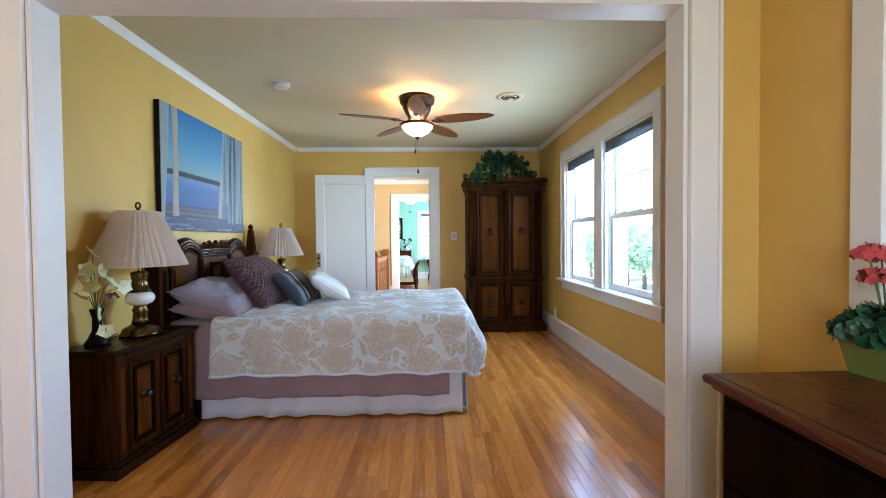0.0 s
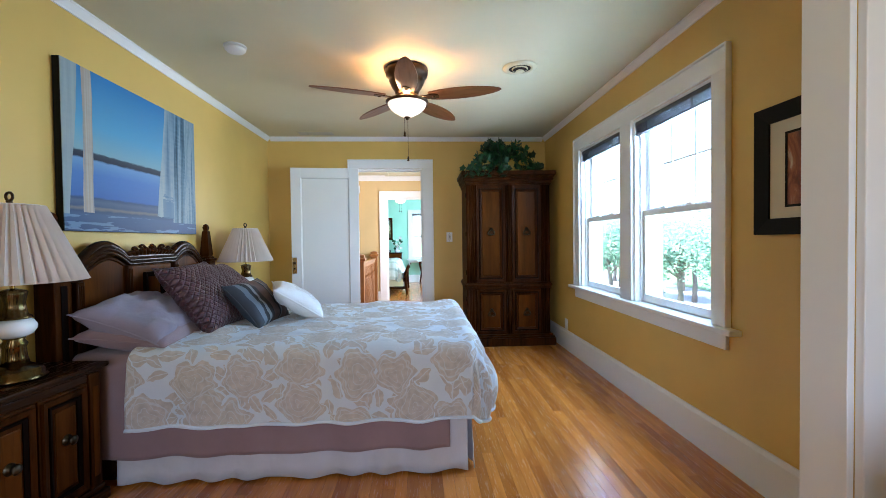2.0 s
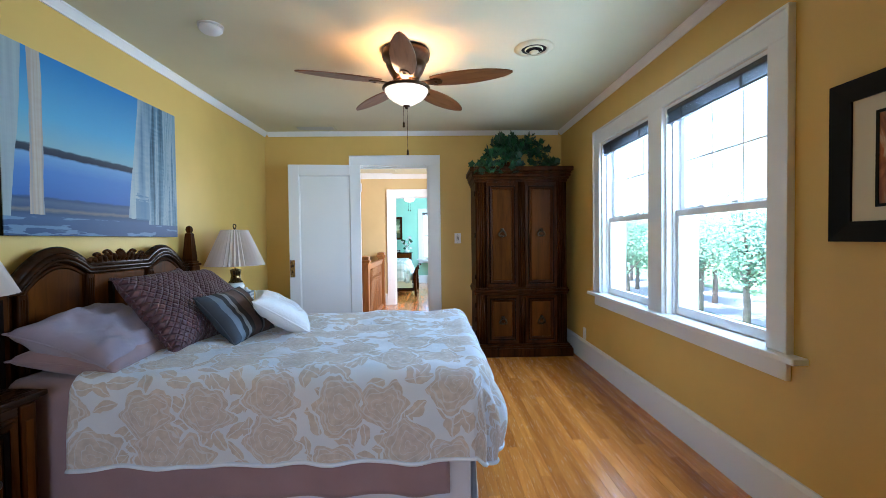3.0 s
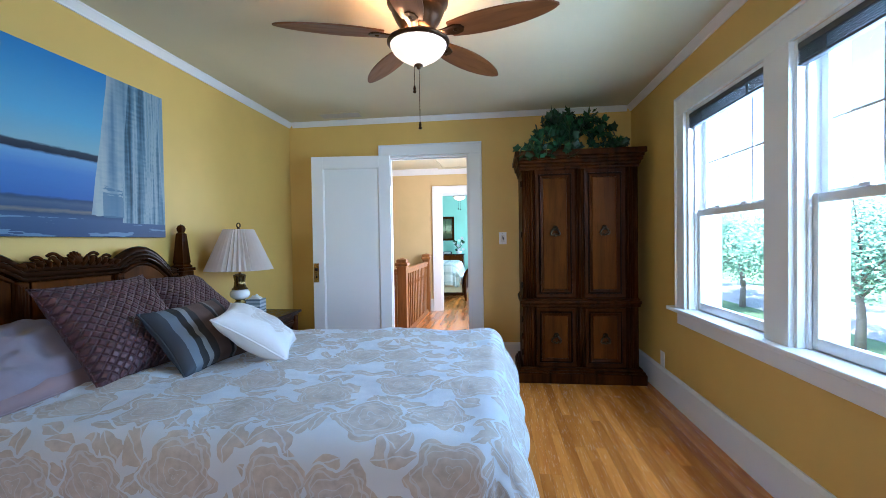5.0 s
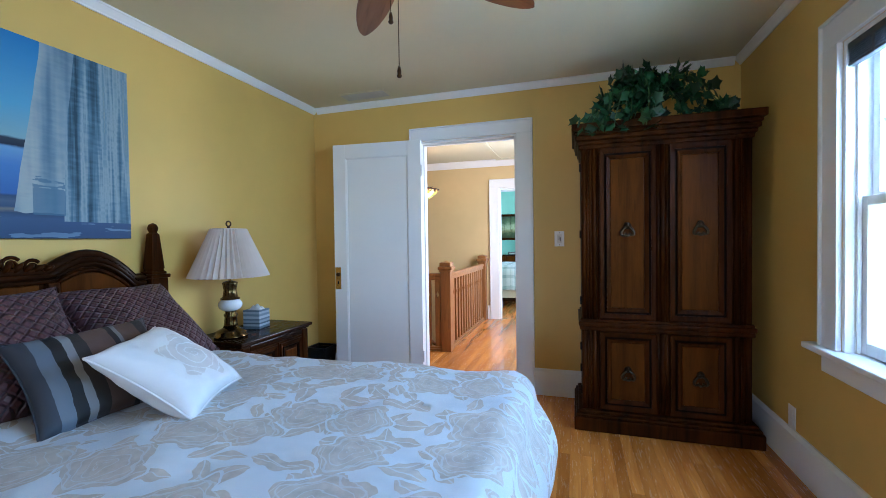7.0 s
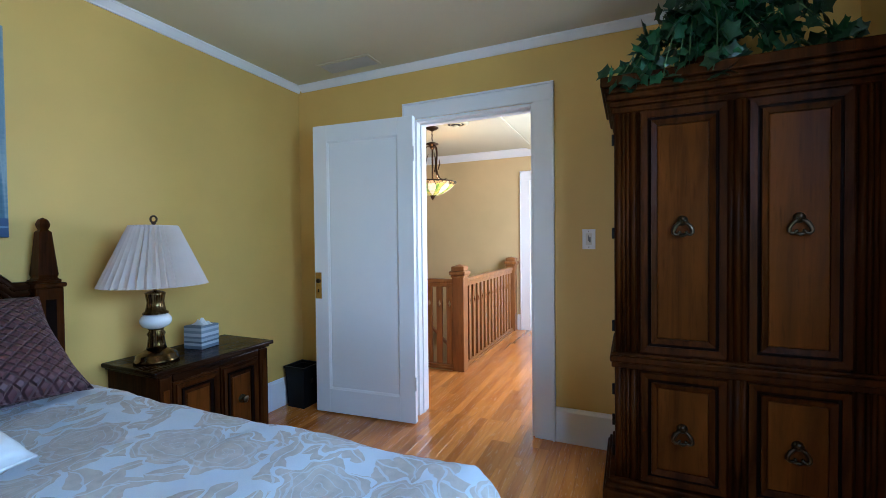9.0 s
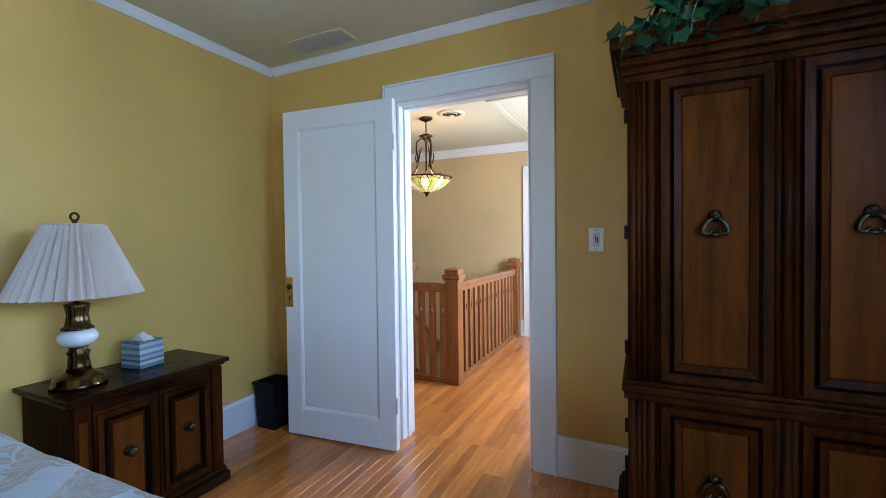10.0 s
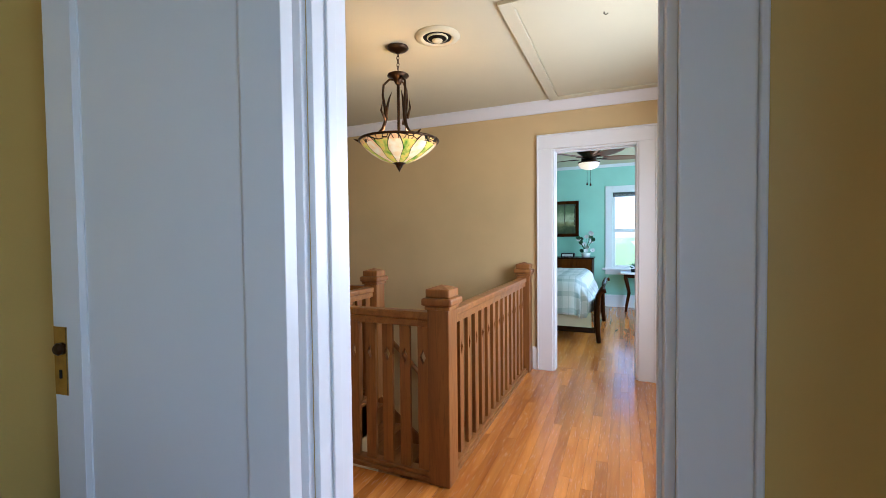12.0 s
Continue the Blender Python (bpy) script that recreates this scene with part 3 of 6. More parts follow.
def jamb(name, x0, x1, z1, y0, y1, stop=None):
    root = thing(name, pose(0, 0, 0), "white painted door jamb lining the doorway", "door jamb", kind="structure")
    t = 0.018
    part("jamb_side", box(x0, x0 + t, y0, y1, 0, z1, 0.002), WHITE, root)
    part("jamb_side", box(x1 - t, x1, y0, y1, 0, z1, 0.002), WHITE, root)
    part("jamb_head", box(x0 + t, x1 - t, y0, y1, z1 - t, z1, 0.002), WHITE, root)
    if stop:
        part("door_stop", box(x0 + t, x0 + t + 0.008, stop, stop + 0.035, 0, z1 - t, 0.002), WHITE, root)
        part("door_stop", box(x1 - t - 0.008, x1 - t, stop, stop + 0.035, 0, z1 - t, 0.002), WHITE, root)
        part("door_stop", box(x0 + t + 0.011, x1 - t - 0.011, stop, stop + 0.035, z1 - t - 0.011, z1 - t, 0.002), WHITE, root)
    return root


casing("trim_casing_bedroom_door", OPEN_X0, OPEN_X1, OPEN_Z, N, -1, 0.112, 0.095, wide_left=0.068)
jamb("trim_jamb_bedroom_door", OPEN_X0, OPEN_X1, OPEN_Z, N, N + T + 0.01, N + 0.05)
casing("trim_casing_far_door", FX0, FX1, FZ, FAR, -1, 0.123, 0.115)
jamb("trim_jamb_far_door", FX0, FX1, FZ, FAR, FAR + T + 0.015, FAR + 0.06)
casing("trim_casing_wide_opening", SX0, SX1, SZ, SF, -1, 0.105, 0.095)
jamb("trim_jamb_wide_opening", SX0, SX1, SZ, SF, S)

# closed white door and casing in the dressing room
root = thing("door_dressing", pose(AX, 0, 0), "closed white painted door in the dressing room", "door", kind="structure")
part("door_leaf", box(0.03, 0.065, 0.86, 1.64, 0.01, 2.04, 0.003), WHITE, root)
for a, b, z0, z1 in ((1.66, 1.75, 0, 2.15), (0.75, 0.84, 0, 2.15), (0.84, 1.66, 2.06, 2.15)):
    part("casing_board", box(-0.022, 0, a, b, z0, z1, 0.003), WHITE, root)


# windows
def sash(root, name, y0, y1, z0, z1, x, label, cols=0, rows=0, rail=0.04, low=0.05):
    """A sash in a wall that faces along x."""
    s = part(name, bmesh.new(), WHITE, root, label)
    d = 0.034
    part("stile", box(x, x + d, y0, y0 + rail, z0, z1, 0.003), WHITE, s)
    part("stile", box(x, x + d, y1 - rail, y1, z0, z1, 0.003), WHITE, s)
    part("rail", box(x, x + d, y0 + rail, y1 - rail, z0, z0 + low, 0.003), WHITE, s)
    part("rail", box(x, x + d, y0 + rail, y1 - rail, z1 - rail, z1, 0.003), WHITE, s)
    p = part("pane", box(x + d / 2 - 0.002, x + d / 2 + 0.002, y0 + rail, y1 - rail, z0 + low, z1 - rail), SCREEN_GLASS, s, "clear window pane")
    p.visible_shadow = False
    for c in range(1, cols):
        yc = y0 + rail + (y1 - y0 - 2 * rail) * c / cols
        part("muntin", box(x + d / 2 - 0.006, x + d / 2 + 0.006, yc - 0.005, yc + 0.005, z0 + low, z1 - rail), WHITE, s)
    for r in range(1, rows):
        zc = z0 + low + (z1 - rail - z0 - low) * r / rows
        part("muntin", box(x + d / 2 - 0.005, x + d / 2 + 0.005, y0 + rail, y1 - rail, zc - 0.005, zc + 0.005), WHITE, s)
    return s


MULL0, MULL1 = 4.175, 4.345
win = thing("window_1", pose(E_, 0, 0), "white painted double window with two double-hung sashes", "window", kind="structure")
part("casing_board", box(-0.022, 0, WY0 - 0.11, WY0, WZ0, WZ1, 0.003), WHITE, win)
part("casing_board", box(-0.022, 0, WY1, WY1 + 0.11, WZ0, WZ1, 0.003), WHITE, win)
part("casing_board", box(-0.022, 0, WY0 - 0.11, WY1 + 0.11, WZ1, WZ1 + 0.11, 0.003), WHITE, win)
part("back_band", box(-0.034, 0, WY0 - 0.122, WY1 + 0.122, WZ1 + 0.11, WZ1 + 0.122, 0.003), WHITE, win)
part("back_band", box(-0.034, 0, WY0 - 0.122, WY0 - 0.11, WZ0, WZ1 + 0.11, 0.003), WHITE, win)
part("back_band", box(-0.034, 0, WY1 + 0.11, WY1 + 0.122, WZ0, WZ1 + 0.11, 0.003), WHITE, win)
part("mullion", box(-0.022, 0.205, MULL0, MULL1, WZ0, WZ1, 0.003), WHITE, win)
part("window_sill", box(-0.065, 0.07, WY0 - 0.19, WY1 + 0.19, WZ0 - 0.028, WZ0, 0.006), WHITE, win, "white window stool with horns")
part("window_sill", box(0.07, 0.2, WY0, WY1, WZ0 - 0.028, WZ0 + 0.006, 0.003), WHITE, win)
part("apron", box(-0.022, 0, WY0 - 0.11, WY1 + 0.11, WZ0 - 0.115, WZ0 - 0.03, 0.004), WHITE, win)
for a, b in ((WY0, MULL0), (MULL1, WY1)):
    for q0, q1 in ((a, a + 0.02), (b - 0.02, b)):
        part("jamb_liner", box(0.0, 0.205, q0, q1, WZ0, WZ1, 0.002), WHITE, win)
        part("stop_bead", box(0.035, 0.05, q0 + (0.02 if q0 == a else -0.014), q1 + (0.014 if q0 == a else -0.02), WZ0, WZ1, 0.002), WHITE, win)
    part("head_liner", box(0.0, 0.205, a + 0.02, b - 0.02, WZ1 - 0.02, WZ1, 0.002), WHITE, win)
    sash(win, "lower_sash", a + 0.021, b - 0.021, WZ0 + 0.004, 1.37, 0.052, "white lower sash")
    sash(win, "upper_sash", a + 0.021, b - 0.021, 1.335, WZ1 - 0.02, 0.09, "white upper sash with thin grilles", 3, 2)
    lock = part("sash_lock", box(0.045, 0.07, (a + b) / 2 - 0.16, (a + b) / 2 - 0.11, 1.37, 1.385, 0.004), WHITE, win)
    part("sash_lock", box(0.045, 0.07, (a + b) / 2 + 0.11, (a + b) / 2 + 0.16, 1.37, 1.385, 0.004), WHITE, win)
BLIND = paint("grey_blind_slat", (0.07, 0.075, 0.08), 0.45)
for a, b in ((WY0 + 0.024, MULL0 - 0.004), (MULL1 + 0.004, WY1 - 0.024)):
    bl = thing("window_blind", pose(E_, (a + b) / 2, WZ1 - 0.02), "dark grey slatted blind drawn up to the window head", "blind", "window blinds")
    h = (b - a) / 2 - 0.002
    part("head_rail", box(0.002, 0.034, -h, h, -0.028, 0, 0.003), BLIND, bl)
    for k in range(6):
        part("slat", box(0.003, 0.033, -h, h, -0.0345 - k * 0.0085, -0.0315 - k * 0.0085), BLIND, bl)
    part("bottom_rail", box(0.003, 0.033, -h, h, -0.094, -0.082, 0.003), BLIND, bl)
    for yy in (-h * 0.6, h * 0.6):
        part("ladder_tape", box(0.0, 0.002, yy - 0.008, yy + 0.008, -0.092, -0.03), BLIND, bl)

# green room's window
g = thing("window_2", pose(0, GN, 0), "white cased window in the green bedroom", "window", kind="structure")
for a, b, z0, z1 in ((GWX0 - 0.11, GWX0, GWZ0, GWZ1 + 0.11), (GWX1, GWX1 + 0.11, GWZ0, GWZ1 + 0.11), (GWX0, GWX1, GWZ1, GWZ1 + 0.11)):
    part("casing_board", box(a, b, -0.022, 0, z0, z1, 0.003), WHITE, g)
part("window_sill", box(GWX0 - 0.16, GWX1 + 0.16, -0.06, 0.1, GWZ0 - 0.03, GWZ0, 0.005), WHITE, g)
part("apron", box(GWX0 - 0.11, GWX1 + 0.11, -0.02, 0, GWZ0 - 0.11, GWZ0 - 0.03, 0.003), WHITE, g)
for z0, z1, yy in ((GWZ0, 1.31, 0.05), (1.28, GWZ1, 0.09)):
    s = part("sash", bmesh.new(), WHITE, g)
    part("stile", box(GWX0, GWX0 + 0.045, yy, yy + 0.035, z0, z1, 0.003), WHITE, s)
    part("stile", box(GWX1 - 0.045, GWX1, yy, yy + 0.035, z0, z1, 0.003), WHITE, s)
    part("rail", box(GWX0 + 0.045, GWX1 - 0.045, yy, yy + 0.035, z0, z0 + 0.045, 0.003), WHITE, s)
    part("rail", box(GWX0 + 0.045, GWX1 - 0.045, yy, yy + 0.035, z1 - 0.04, z1, 0.003), WHITE, s)
    pn = part("pane", box(GWX0 + 0.045, GWX1 - 0.045, yy + 0.016, yy + 0.02, z0 + 0.045, z1 - 0.04), SCREEN_GLASS, s)
    pn.visible_shadow = False
bl = thing("window_blind", pose(0.95, GN, GWZ1), "dark grey slatted blind drawn up in the green bedroom window", "blind", "window blinds")
for k in range(6):
    part("slat", box(-0.40, 0.40, 0.005, 0.04, -0.012 - k * 0.012, -0.004 - k * 0.012), BLIND, bl)

# ---- bedroom ----
def axes(c, u, v):
    """A pose at c with local x along u and local y as near to v as square corners allow."""
    u = Vector(u).normalized()
    n = u.cross(Vector(v)).normalized()
    m = Matrix((u, n.cross(u), n)).transposed().to_4x4()
    m.translation = c
    return m


# door leaf, standing open into the bedroom
leaf = thing("door_1", pose(0.055, 6.165, 0.012, 0, 0, 184.9), "white painted single-panel door standing open", "door", kind="structure")
LW, LH, LT = 0.763, 2.012, 0.040
part("stile", box(0, 0.11, -LT, 0, 0, LH, 0.002), WHITE, leaf)
part("stile", box(LW - 0.11, LW, -LT, 0, 0, LH, 0.002), WHITE, leaf)
part("rail", box(0.11, LW - 0.11, -LT, 0, LH - 0.115, LH, 0.002), WHITE, leaf)
part("rail", box(0.11, LW - 0.11, -LT, 0, 0, 0.165, 0.002), WHITE, leaf)
part("panel", box(0.11, LW - 0.11, -LT + 0.012, -0.012, 0.165, LH - 0.115), WHITE, leaf)
for yy, s in ((0.0, 1), (-LT, -1)):
    bm = frame_ring(LW - 0.22, LH - 0.28, 0.012, 0.011 if s < 0 else -0.011, None, 0, 0.007 if s < 0 else -0.007)
    bmesh.ops.translate(bm, vec=(LW / 2, -LT + 0.012 if s < 0 else -0.012, 0.165), verts=bm.verts)
    part("panel_bead", bm, WHITE, leaf)
for side in (0.0, -LT - 0.004):
    plate = part("lock_plate", box(LW - 0.056, LW - 0.006, side, side + 0.004, 0.80, 0.985, 0.0015), BRIGHT_BRASS, leaf, "aged brass lock plate")
    sgn = 1 if side == 0 else -1
    bm = lathe([(0.0, 0), (0.016, 0), (0.017, 0.006), (0.011, 0.012), (0.0, 0.013)], 16)
    bmesh.ops.transform(bm, matrix=pose(LW - 0.031, side + (0.004 if sgn > 0 else 0), 0.925, -90 * sgn, 0, 0), verts=bm.verts)
    part("knob_rose", bm, BRONZE, plate, "dark empty knob spindle")
    part("keyhole", box(LW - 0.035, LW - 0.027, side - 0.0015, side + 0.0055, 0.845, 0.868), BLACK, plate)
for z in (0.22, 1.72):
    bm = lathe([(0.007, 0), (0.007, 0.09)], 10, (-0.008, 0.004, z))
    part("hinge", bm, WHITE, leaf, "painted butt hinge")

# bed: frame, headboard, mattress
BX0, BX1, BY0, BY1, BC = -0.93, 1.00, 3.29, 4.67, 3.98
bed = thing("bed", pose(0, 0, 0), "carved dark walnut double bed made up with a damask quilt", "bed")


def head_top(a):
    a = abs(a)
    if a < 0.23:
        return 1.10
    if a < 0.60:
        q = (a - 0.23) / 0.37
        return 1.10 - 0.065 * q + 0.098 * math.sin(math.pi * q) ** 0.9
    return 1.035


top = [(-0.66 + 1.32 * i / 88) for i in range(89)]
bm = prism([(BC + 0.66, 0.25), (BC - 0.66, 0.25)] + [(BC + a, head_top(a) - 0.012) for a in top], "x", -0.995, -0.955)
headboard = part("headboard", bm, DARK_WOOD, bed, "carved dark walnut headboard with two arches")
bm = bmesh.new()
for dx, r, dz in ((-0.965, 0.026, 0.0), (-0.945, 0.016, -0.022), (-0.940, 0.010, -0.043)):
    tube([(dx, BC + a, head_top(a) + dz) for a in top], r, 10, bm)
part("top_moulding", bm, DARK_WOOD_Y, headboard, smooth=True)


def arch_panel(c0, c1, inset):
    n = 28
    ys = [c0 + (c1 - c0) * i / n for i in range(n + 1)]
    return [(BC + c1, 0.70), (BC + c0, 0.70)] + [(BC + y, head_top(y) - inset) for y in ys]


for c0, c1 in ((-0.56, -0.27), (0.27, 0.56)):
    part("arch_panel", prism(arch_panel(c0, c1, 0.085), "x", -0.957, -0.944), PANEL_WOOD, headboard, "honey walnut arched panel")
    pts = arch_panel(c0 - 0.012, c1 + 0.012, 0.072)
    part("panel_bead", tube([(-0.948, y, z) for y, z in pts[1:] + pts[:1]], 0.009, 6), DARK_WOOD, headboard, smooth=True)
part("centre_panel", box(-0.957, -0.944, BC - 0.19, BC + 0.19, 0.70, 1.045, 0.004), PANEL_WOOD, headboard, "honey walnut centre panel")
bm = frame_ring(0.20, 0.20, 0.030, 0.022, None, 0.0, 0.008)
bmesh.ops.transform(bm, matrix=pose(-0.944, BC, 0.80, 0, 0, 90), verts=bm.verts)
part("centre_frame", bm, SHADOW_WOOD, headboard, "raised square centre moulding")
for c in (-0.235, 0.235, -0.595, 0.595):
    bm = box(-0.955, -0.925, BC + c - 0.024, BC + c + 0.024, 0.62, head_top(c) - 0.055, 0.008)
    for k in (-0.012, 0.0, 0.012):
        tube([(-0.925, BC + c + k, 0.64), (-0.925, BC + c + k, head_top(c) - 0.075)], 0.004, 6, bm)
    part("pilaster", bm, DARK_WOOD, headboard)
# carved crest: paired scrolls, leaf lobes and a shell
for s in (-1, 1):
    for cy, cz, r0, turns in ((0.165, 1.125, 0.030, 1.6), (0.095, 1.135, 0.034, 1.7), (0.21, 1.112, 0.016, 1.3)):
        pts, rad = [], []
        for i in range(26):
            q = i / 25
            a, r = math.pi * 0.2 + q * turns * 2 * math.pi, r0 * (1 - 0.78 * q)
            pts.append((-0.945, BC + s * (cy + r * math.cos(a)), cz + r * math.sin(a)))
            rad.append(0.008 * (1 - 0.5 * q))
        part("carved_scroll", tube(pts, rad, 8), DARK_WOOD, headboard, "", True)
    for i in range(6):
        q = i / 5
        leafy = tube([(-0.95, BC + s * (0.04 + 0.17 * q), 1.105), (-0.938, BC + s * (0.05 + 0.175 * q), 1.135 - 0.016 * q), (-0.948, BC + s * (0.07 + 0.18 * q), 1.158 - 0.035 * q)], [0.011, 0.012, 0.004], 6)
        part("carved_leaf", leafy, DARK_WOOD, headboard, "", True)
bm = bmesh.new()
for i in range(7):
    a = radians(30 + 20 * i)
    tube([(-0.95, BC, 1.112), (-0.935, BC + 0.028 * math.cos(a), 1.118 + 0.030 * math.sin(a)), (-0.948, BC + 0.046 * math.cos(a), 1.118 + 0.056 * math.sin(a))], [0.008, 0.011, 0.005], 6, bm)
part("carved_shell", bm, DARK_WOOD, headboard, "carved shell at the crest", True)
for s in (-1, 1):
    y = BC + s * 0.716
    post = part("post", box(-1.01, -0.915, y - 0.048, y + 0.048, 0.0, 1.03, 0.006), DARK_WOOD, bed, "square walnut bedpost")
    # no cut groove: a dark strip paints its shade on the post
    part("groove_shade_strip", box(-0.913, -0.910, y - 0.018, y + 0.018, 0.62, 0.98, 0.001), SHADOW_WOOD, post)
    bm = box(-1.018, -0.907, y - 0.056, y + 0.056, 1.03, 1.05, 0.005)
    box(-1.005, -0.92, y - 0.043, y + 0.043, 1.05, 1.065, 0.004, bm)
    part("post_cap", bm, DARK_WOOD, post)
    bm = lathe([(0.0, 0), (0.052, 0), (0.045, 0.012), (0.050, 0.022), (0.030, 0.205), (0.018, 0.215), (0.024, 0.228), (0.026, 0.24), (0.018, 0.258), (0.0, 0.268)], 4, (0, 0, 0))
    bmesh.ops.transform(bm, matrix=pose(-0.962, y, 1.062, 0, 0, 45), verts=bm.verts)
    part("finial", bm, DARK_WOOD, post, "tapered obelisk finial")
part("box_spring", box(BX0, BX1 - 0.03, BY0 + 0.05, BY1 - 0.05, 0.12, 0.36, 0.03), SKIRT, bed)
part("side_rail", box(BX0, BX1 - 0.04, BY0 + 0.03, BY0 + 0.05, 0.02, 0.12), DARK_WOOD_Y, bed)
part("side_rail", box(BX0, BX1 - 0.04, BY1 - 0.05, BY1 - 0.03, 0.02, 0.12), DARK_WOOD_Y, bed)
part("mattress", box(BX0, BX1 - 0.01, BY0 + 0.01, BY1 - 0.01, 0.36, 0.63, 0.05, None, 4), LAVENDER, bed, "mattress under lavender sheets")


def drape(x0, x1, y0, y1, top_z, r, drop, nx, ny, puff, ripple, foot=True, hem_noise=0.01, hem=0.0, bulge=0.055):
    """Cloth laid over a block: flat on top, rounded at the edges, hanging in soft folds."""
    quarter = r * math.pi / 2
    xe = x1 + (quarter + drop if foot else 0)
    ye0, ye1 = y0 - quarter - drop, y1 + quarter + drop

    def at(i, j):
        px, py = x0 + (xe - x0) * i, ye0 + (ye1 - ye0) * j
        ox = max(0.0, px - x1)
        oy = (py - y1) if py > y1 else (py - y0) if py < y0 else 0.0
        h = math.hypot(ox, oy)
        cx, cy = min(px, x1), min(max(py, y0), y1)
        lift = puff * (wobble(px, py, 0, 3.1) + 0.6 * wobble(px, py, 3, 7.0) + 0.45 * (0.5 - abs(wobble(px * 0.6, py, 5, 13.0))) + 0.3 * (0.5 - abs(wobble(px, py * 0.7, 8, 24.0))))
        if h < 1e-6:
            return (cx, cy, top_z + lift)
        dx, dy = ox / h, oy / h
        corner = 2 * abs(dx * dy)
        d = max(ox, abs(oy)) + 0.10 * min(ox, abs(oy))
        if d < quarter:
            a = d / r
            off, z = r * math.sin(a), top_z - r * (1 - math.cos(a)) + lift * math.cos(a)
        else:
            e = d - quarter
            along = px * (abs(oy) > ox) + py * (abs(oy) <= ox)
            fold = ripple * min(1.0, e / 0.15) * (math.sin(along * 17 + 2.5 * wobble(along, e, 1, 2.0)) + 0.7 * wobble(along, 0, 4, 9.0))
            fold += corner * 0.035 * min(1.0, e / 0.1) * math.sin(math.atan2(dy, dx) * 9)
            off, z = r + fold + (0.05 * corner + 0.03 + 0.05 * dx * dx) * e + bulge * dx * dx * math.sin(math.pi * min(1.0, 0.9 * e / drop)), top_z - r - e + hem_noise * min(1.0, e / drop) * wobble(along, 0, 9, 6.0)
        off *= 1 - 0.32 * corner
        return (cx + dx * off, cy + dy * off, z)
    if hem:
        edge = [at(k / 90, 0) for k in range(91)] + [at(1, k / 90) for k in range(1, 91)] + [at(1 - k / 90, 1) for k in range(1, 91)]
        return tube([Vector(p) for p in edge], hem, 8)
    return grid(nx, ny, at)


def thicken(ob, t):
    mod = ob.modifiers.new("thickness", "SOLIDIFY")
    mod.thickness, mod.offset = t, -1
    return ob


def skirt_panel(p0, p1, z0, z1, depth, pitch):
    """A gathered cloth strip hanging between two plan points."""
    p0, p1 = Vector((*p0, 0)), Vector((*p1, 0))
    d = (p1 - p0).normalized()
    out = Vector((d.y, -d.x, 0))
    n = int((p1 - p0).length / 0.012)

    def at(i, j):
        q = p0 + (p1 - p0) * i
        s = i * (p1 - p0).length
        f = depth * (1 - 0.6 * j) * (math.sin(s * pitch + 3 * wobble(s, 0, 2, 2.2)) + 0.6 * wobble(s, j, 8, 8.0))
        q = q + out * (f + 0.012 * (1 - j))
        return (q.x, q.y, z0 + (z1 - z0) * j + (0.006 * wobble(s, 0, 11, 7.0) + 0.004 if j == 0 else 0))
    return grid(n, 6, at)


SKX = 1.0
thicken(part("bedskirt", skirt_panel((BX0 + 0.22, BY0 + 0.014), (SKX - 0.01, BY0 + 0.014), 0.008, 0.34, 0.014, 30), SKIRT, bed, "white gathered bedskirt", True), 0.003)
thicken(part("bedskirt", skirt_panel((SKX + 0.004, BY0 + 0.014), (SKX + 0.004, BY1 - 0.014), 0.008, 0.34, 0.014, 30), SKIRT, bed, "white gathered bedskirt", True), 0.003)
thicken(part("bedskirt", skirt_panel((SKX - 0.01, BY1 - 0.014), (BX0 + 0.22, BY1 - 0.014), 0.008, 0.34, 0.014, 30), SKIRT, bed, "white gathered bedskirt", True), 0.003)

blanket = solid("blanket", drape(BX0 + 0.02, 0.90, BY0 + 0.05, BY1 - 0.05, 0.64, 0.065, 0.43, 70, 120, 0.004, 0.010, False), DUST_MAUVE,
    "dusty mauve blanket hanging below the quilt on the bed", "blanket", True, "thing")
thicken(blanket, 0.004)
quilt = solid("quilt", drape(-0.625, BX1 + 0.005, BY0 + 0.035, BY1 - 0.035, 0.672, 0.085, 0.285, 190, 210, 0.017, 0.012), QUILT,
    "pale blue damask quilt with beige woven roses on the bed", "quilt", True, "thing")
thicken(quilt, 0.012)
uv = quilt.data.uv_layers.new(name="cloth")
for lp in quilt.data.loops:
    uv.data[lp.index].uv = (lp.vertex_index // 211 / 190 * 2.03, lp.vertex_index % 211 / 210 * 2.15)
part("hem", drape(-0.625, BX1 + 0.005, BY0 + 0.035, BY1 - 0.035, 0.672, 0.085, 0.285, 190, 210, 0.017, 0.012, hem=0.009), HEM, quilt, "pale blue satin hem", True)


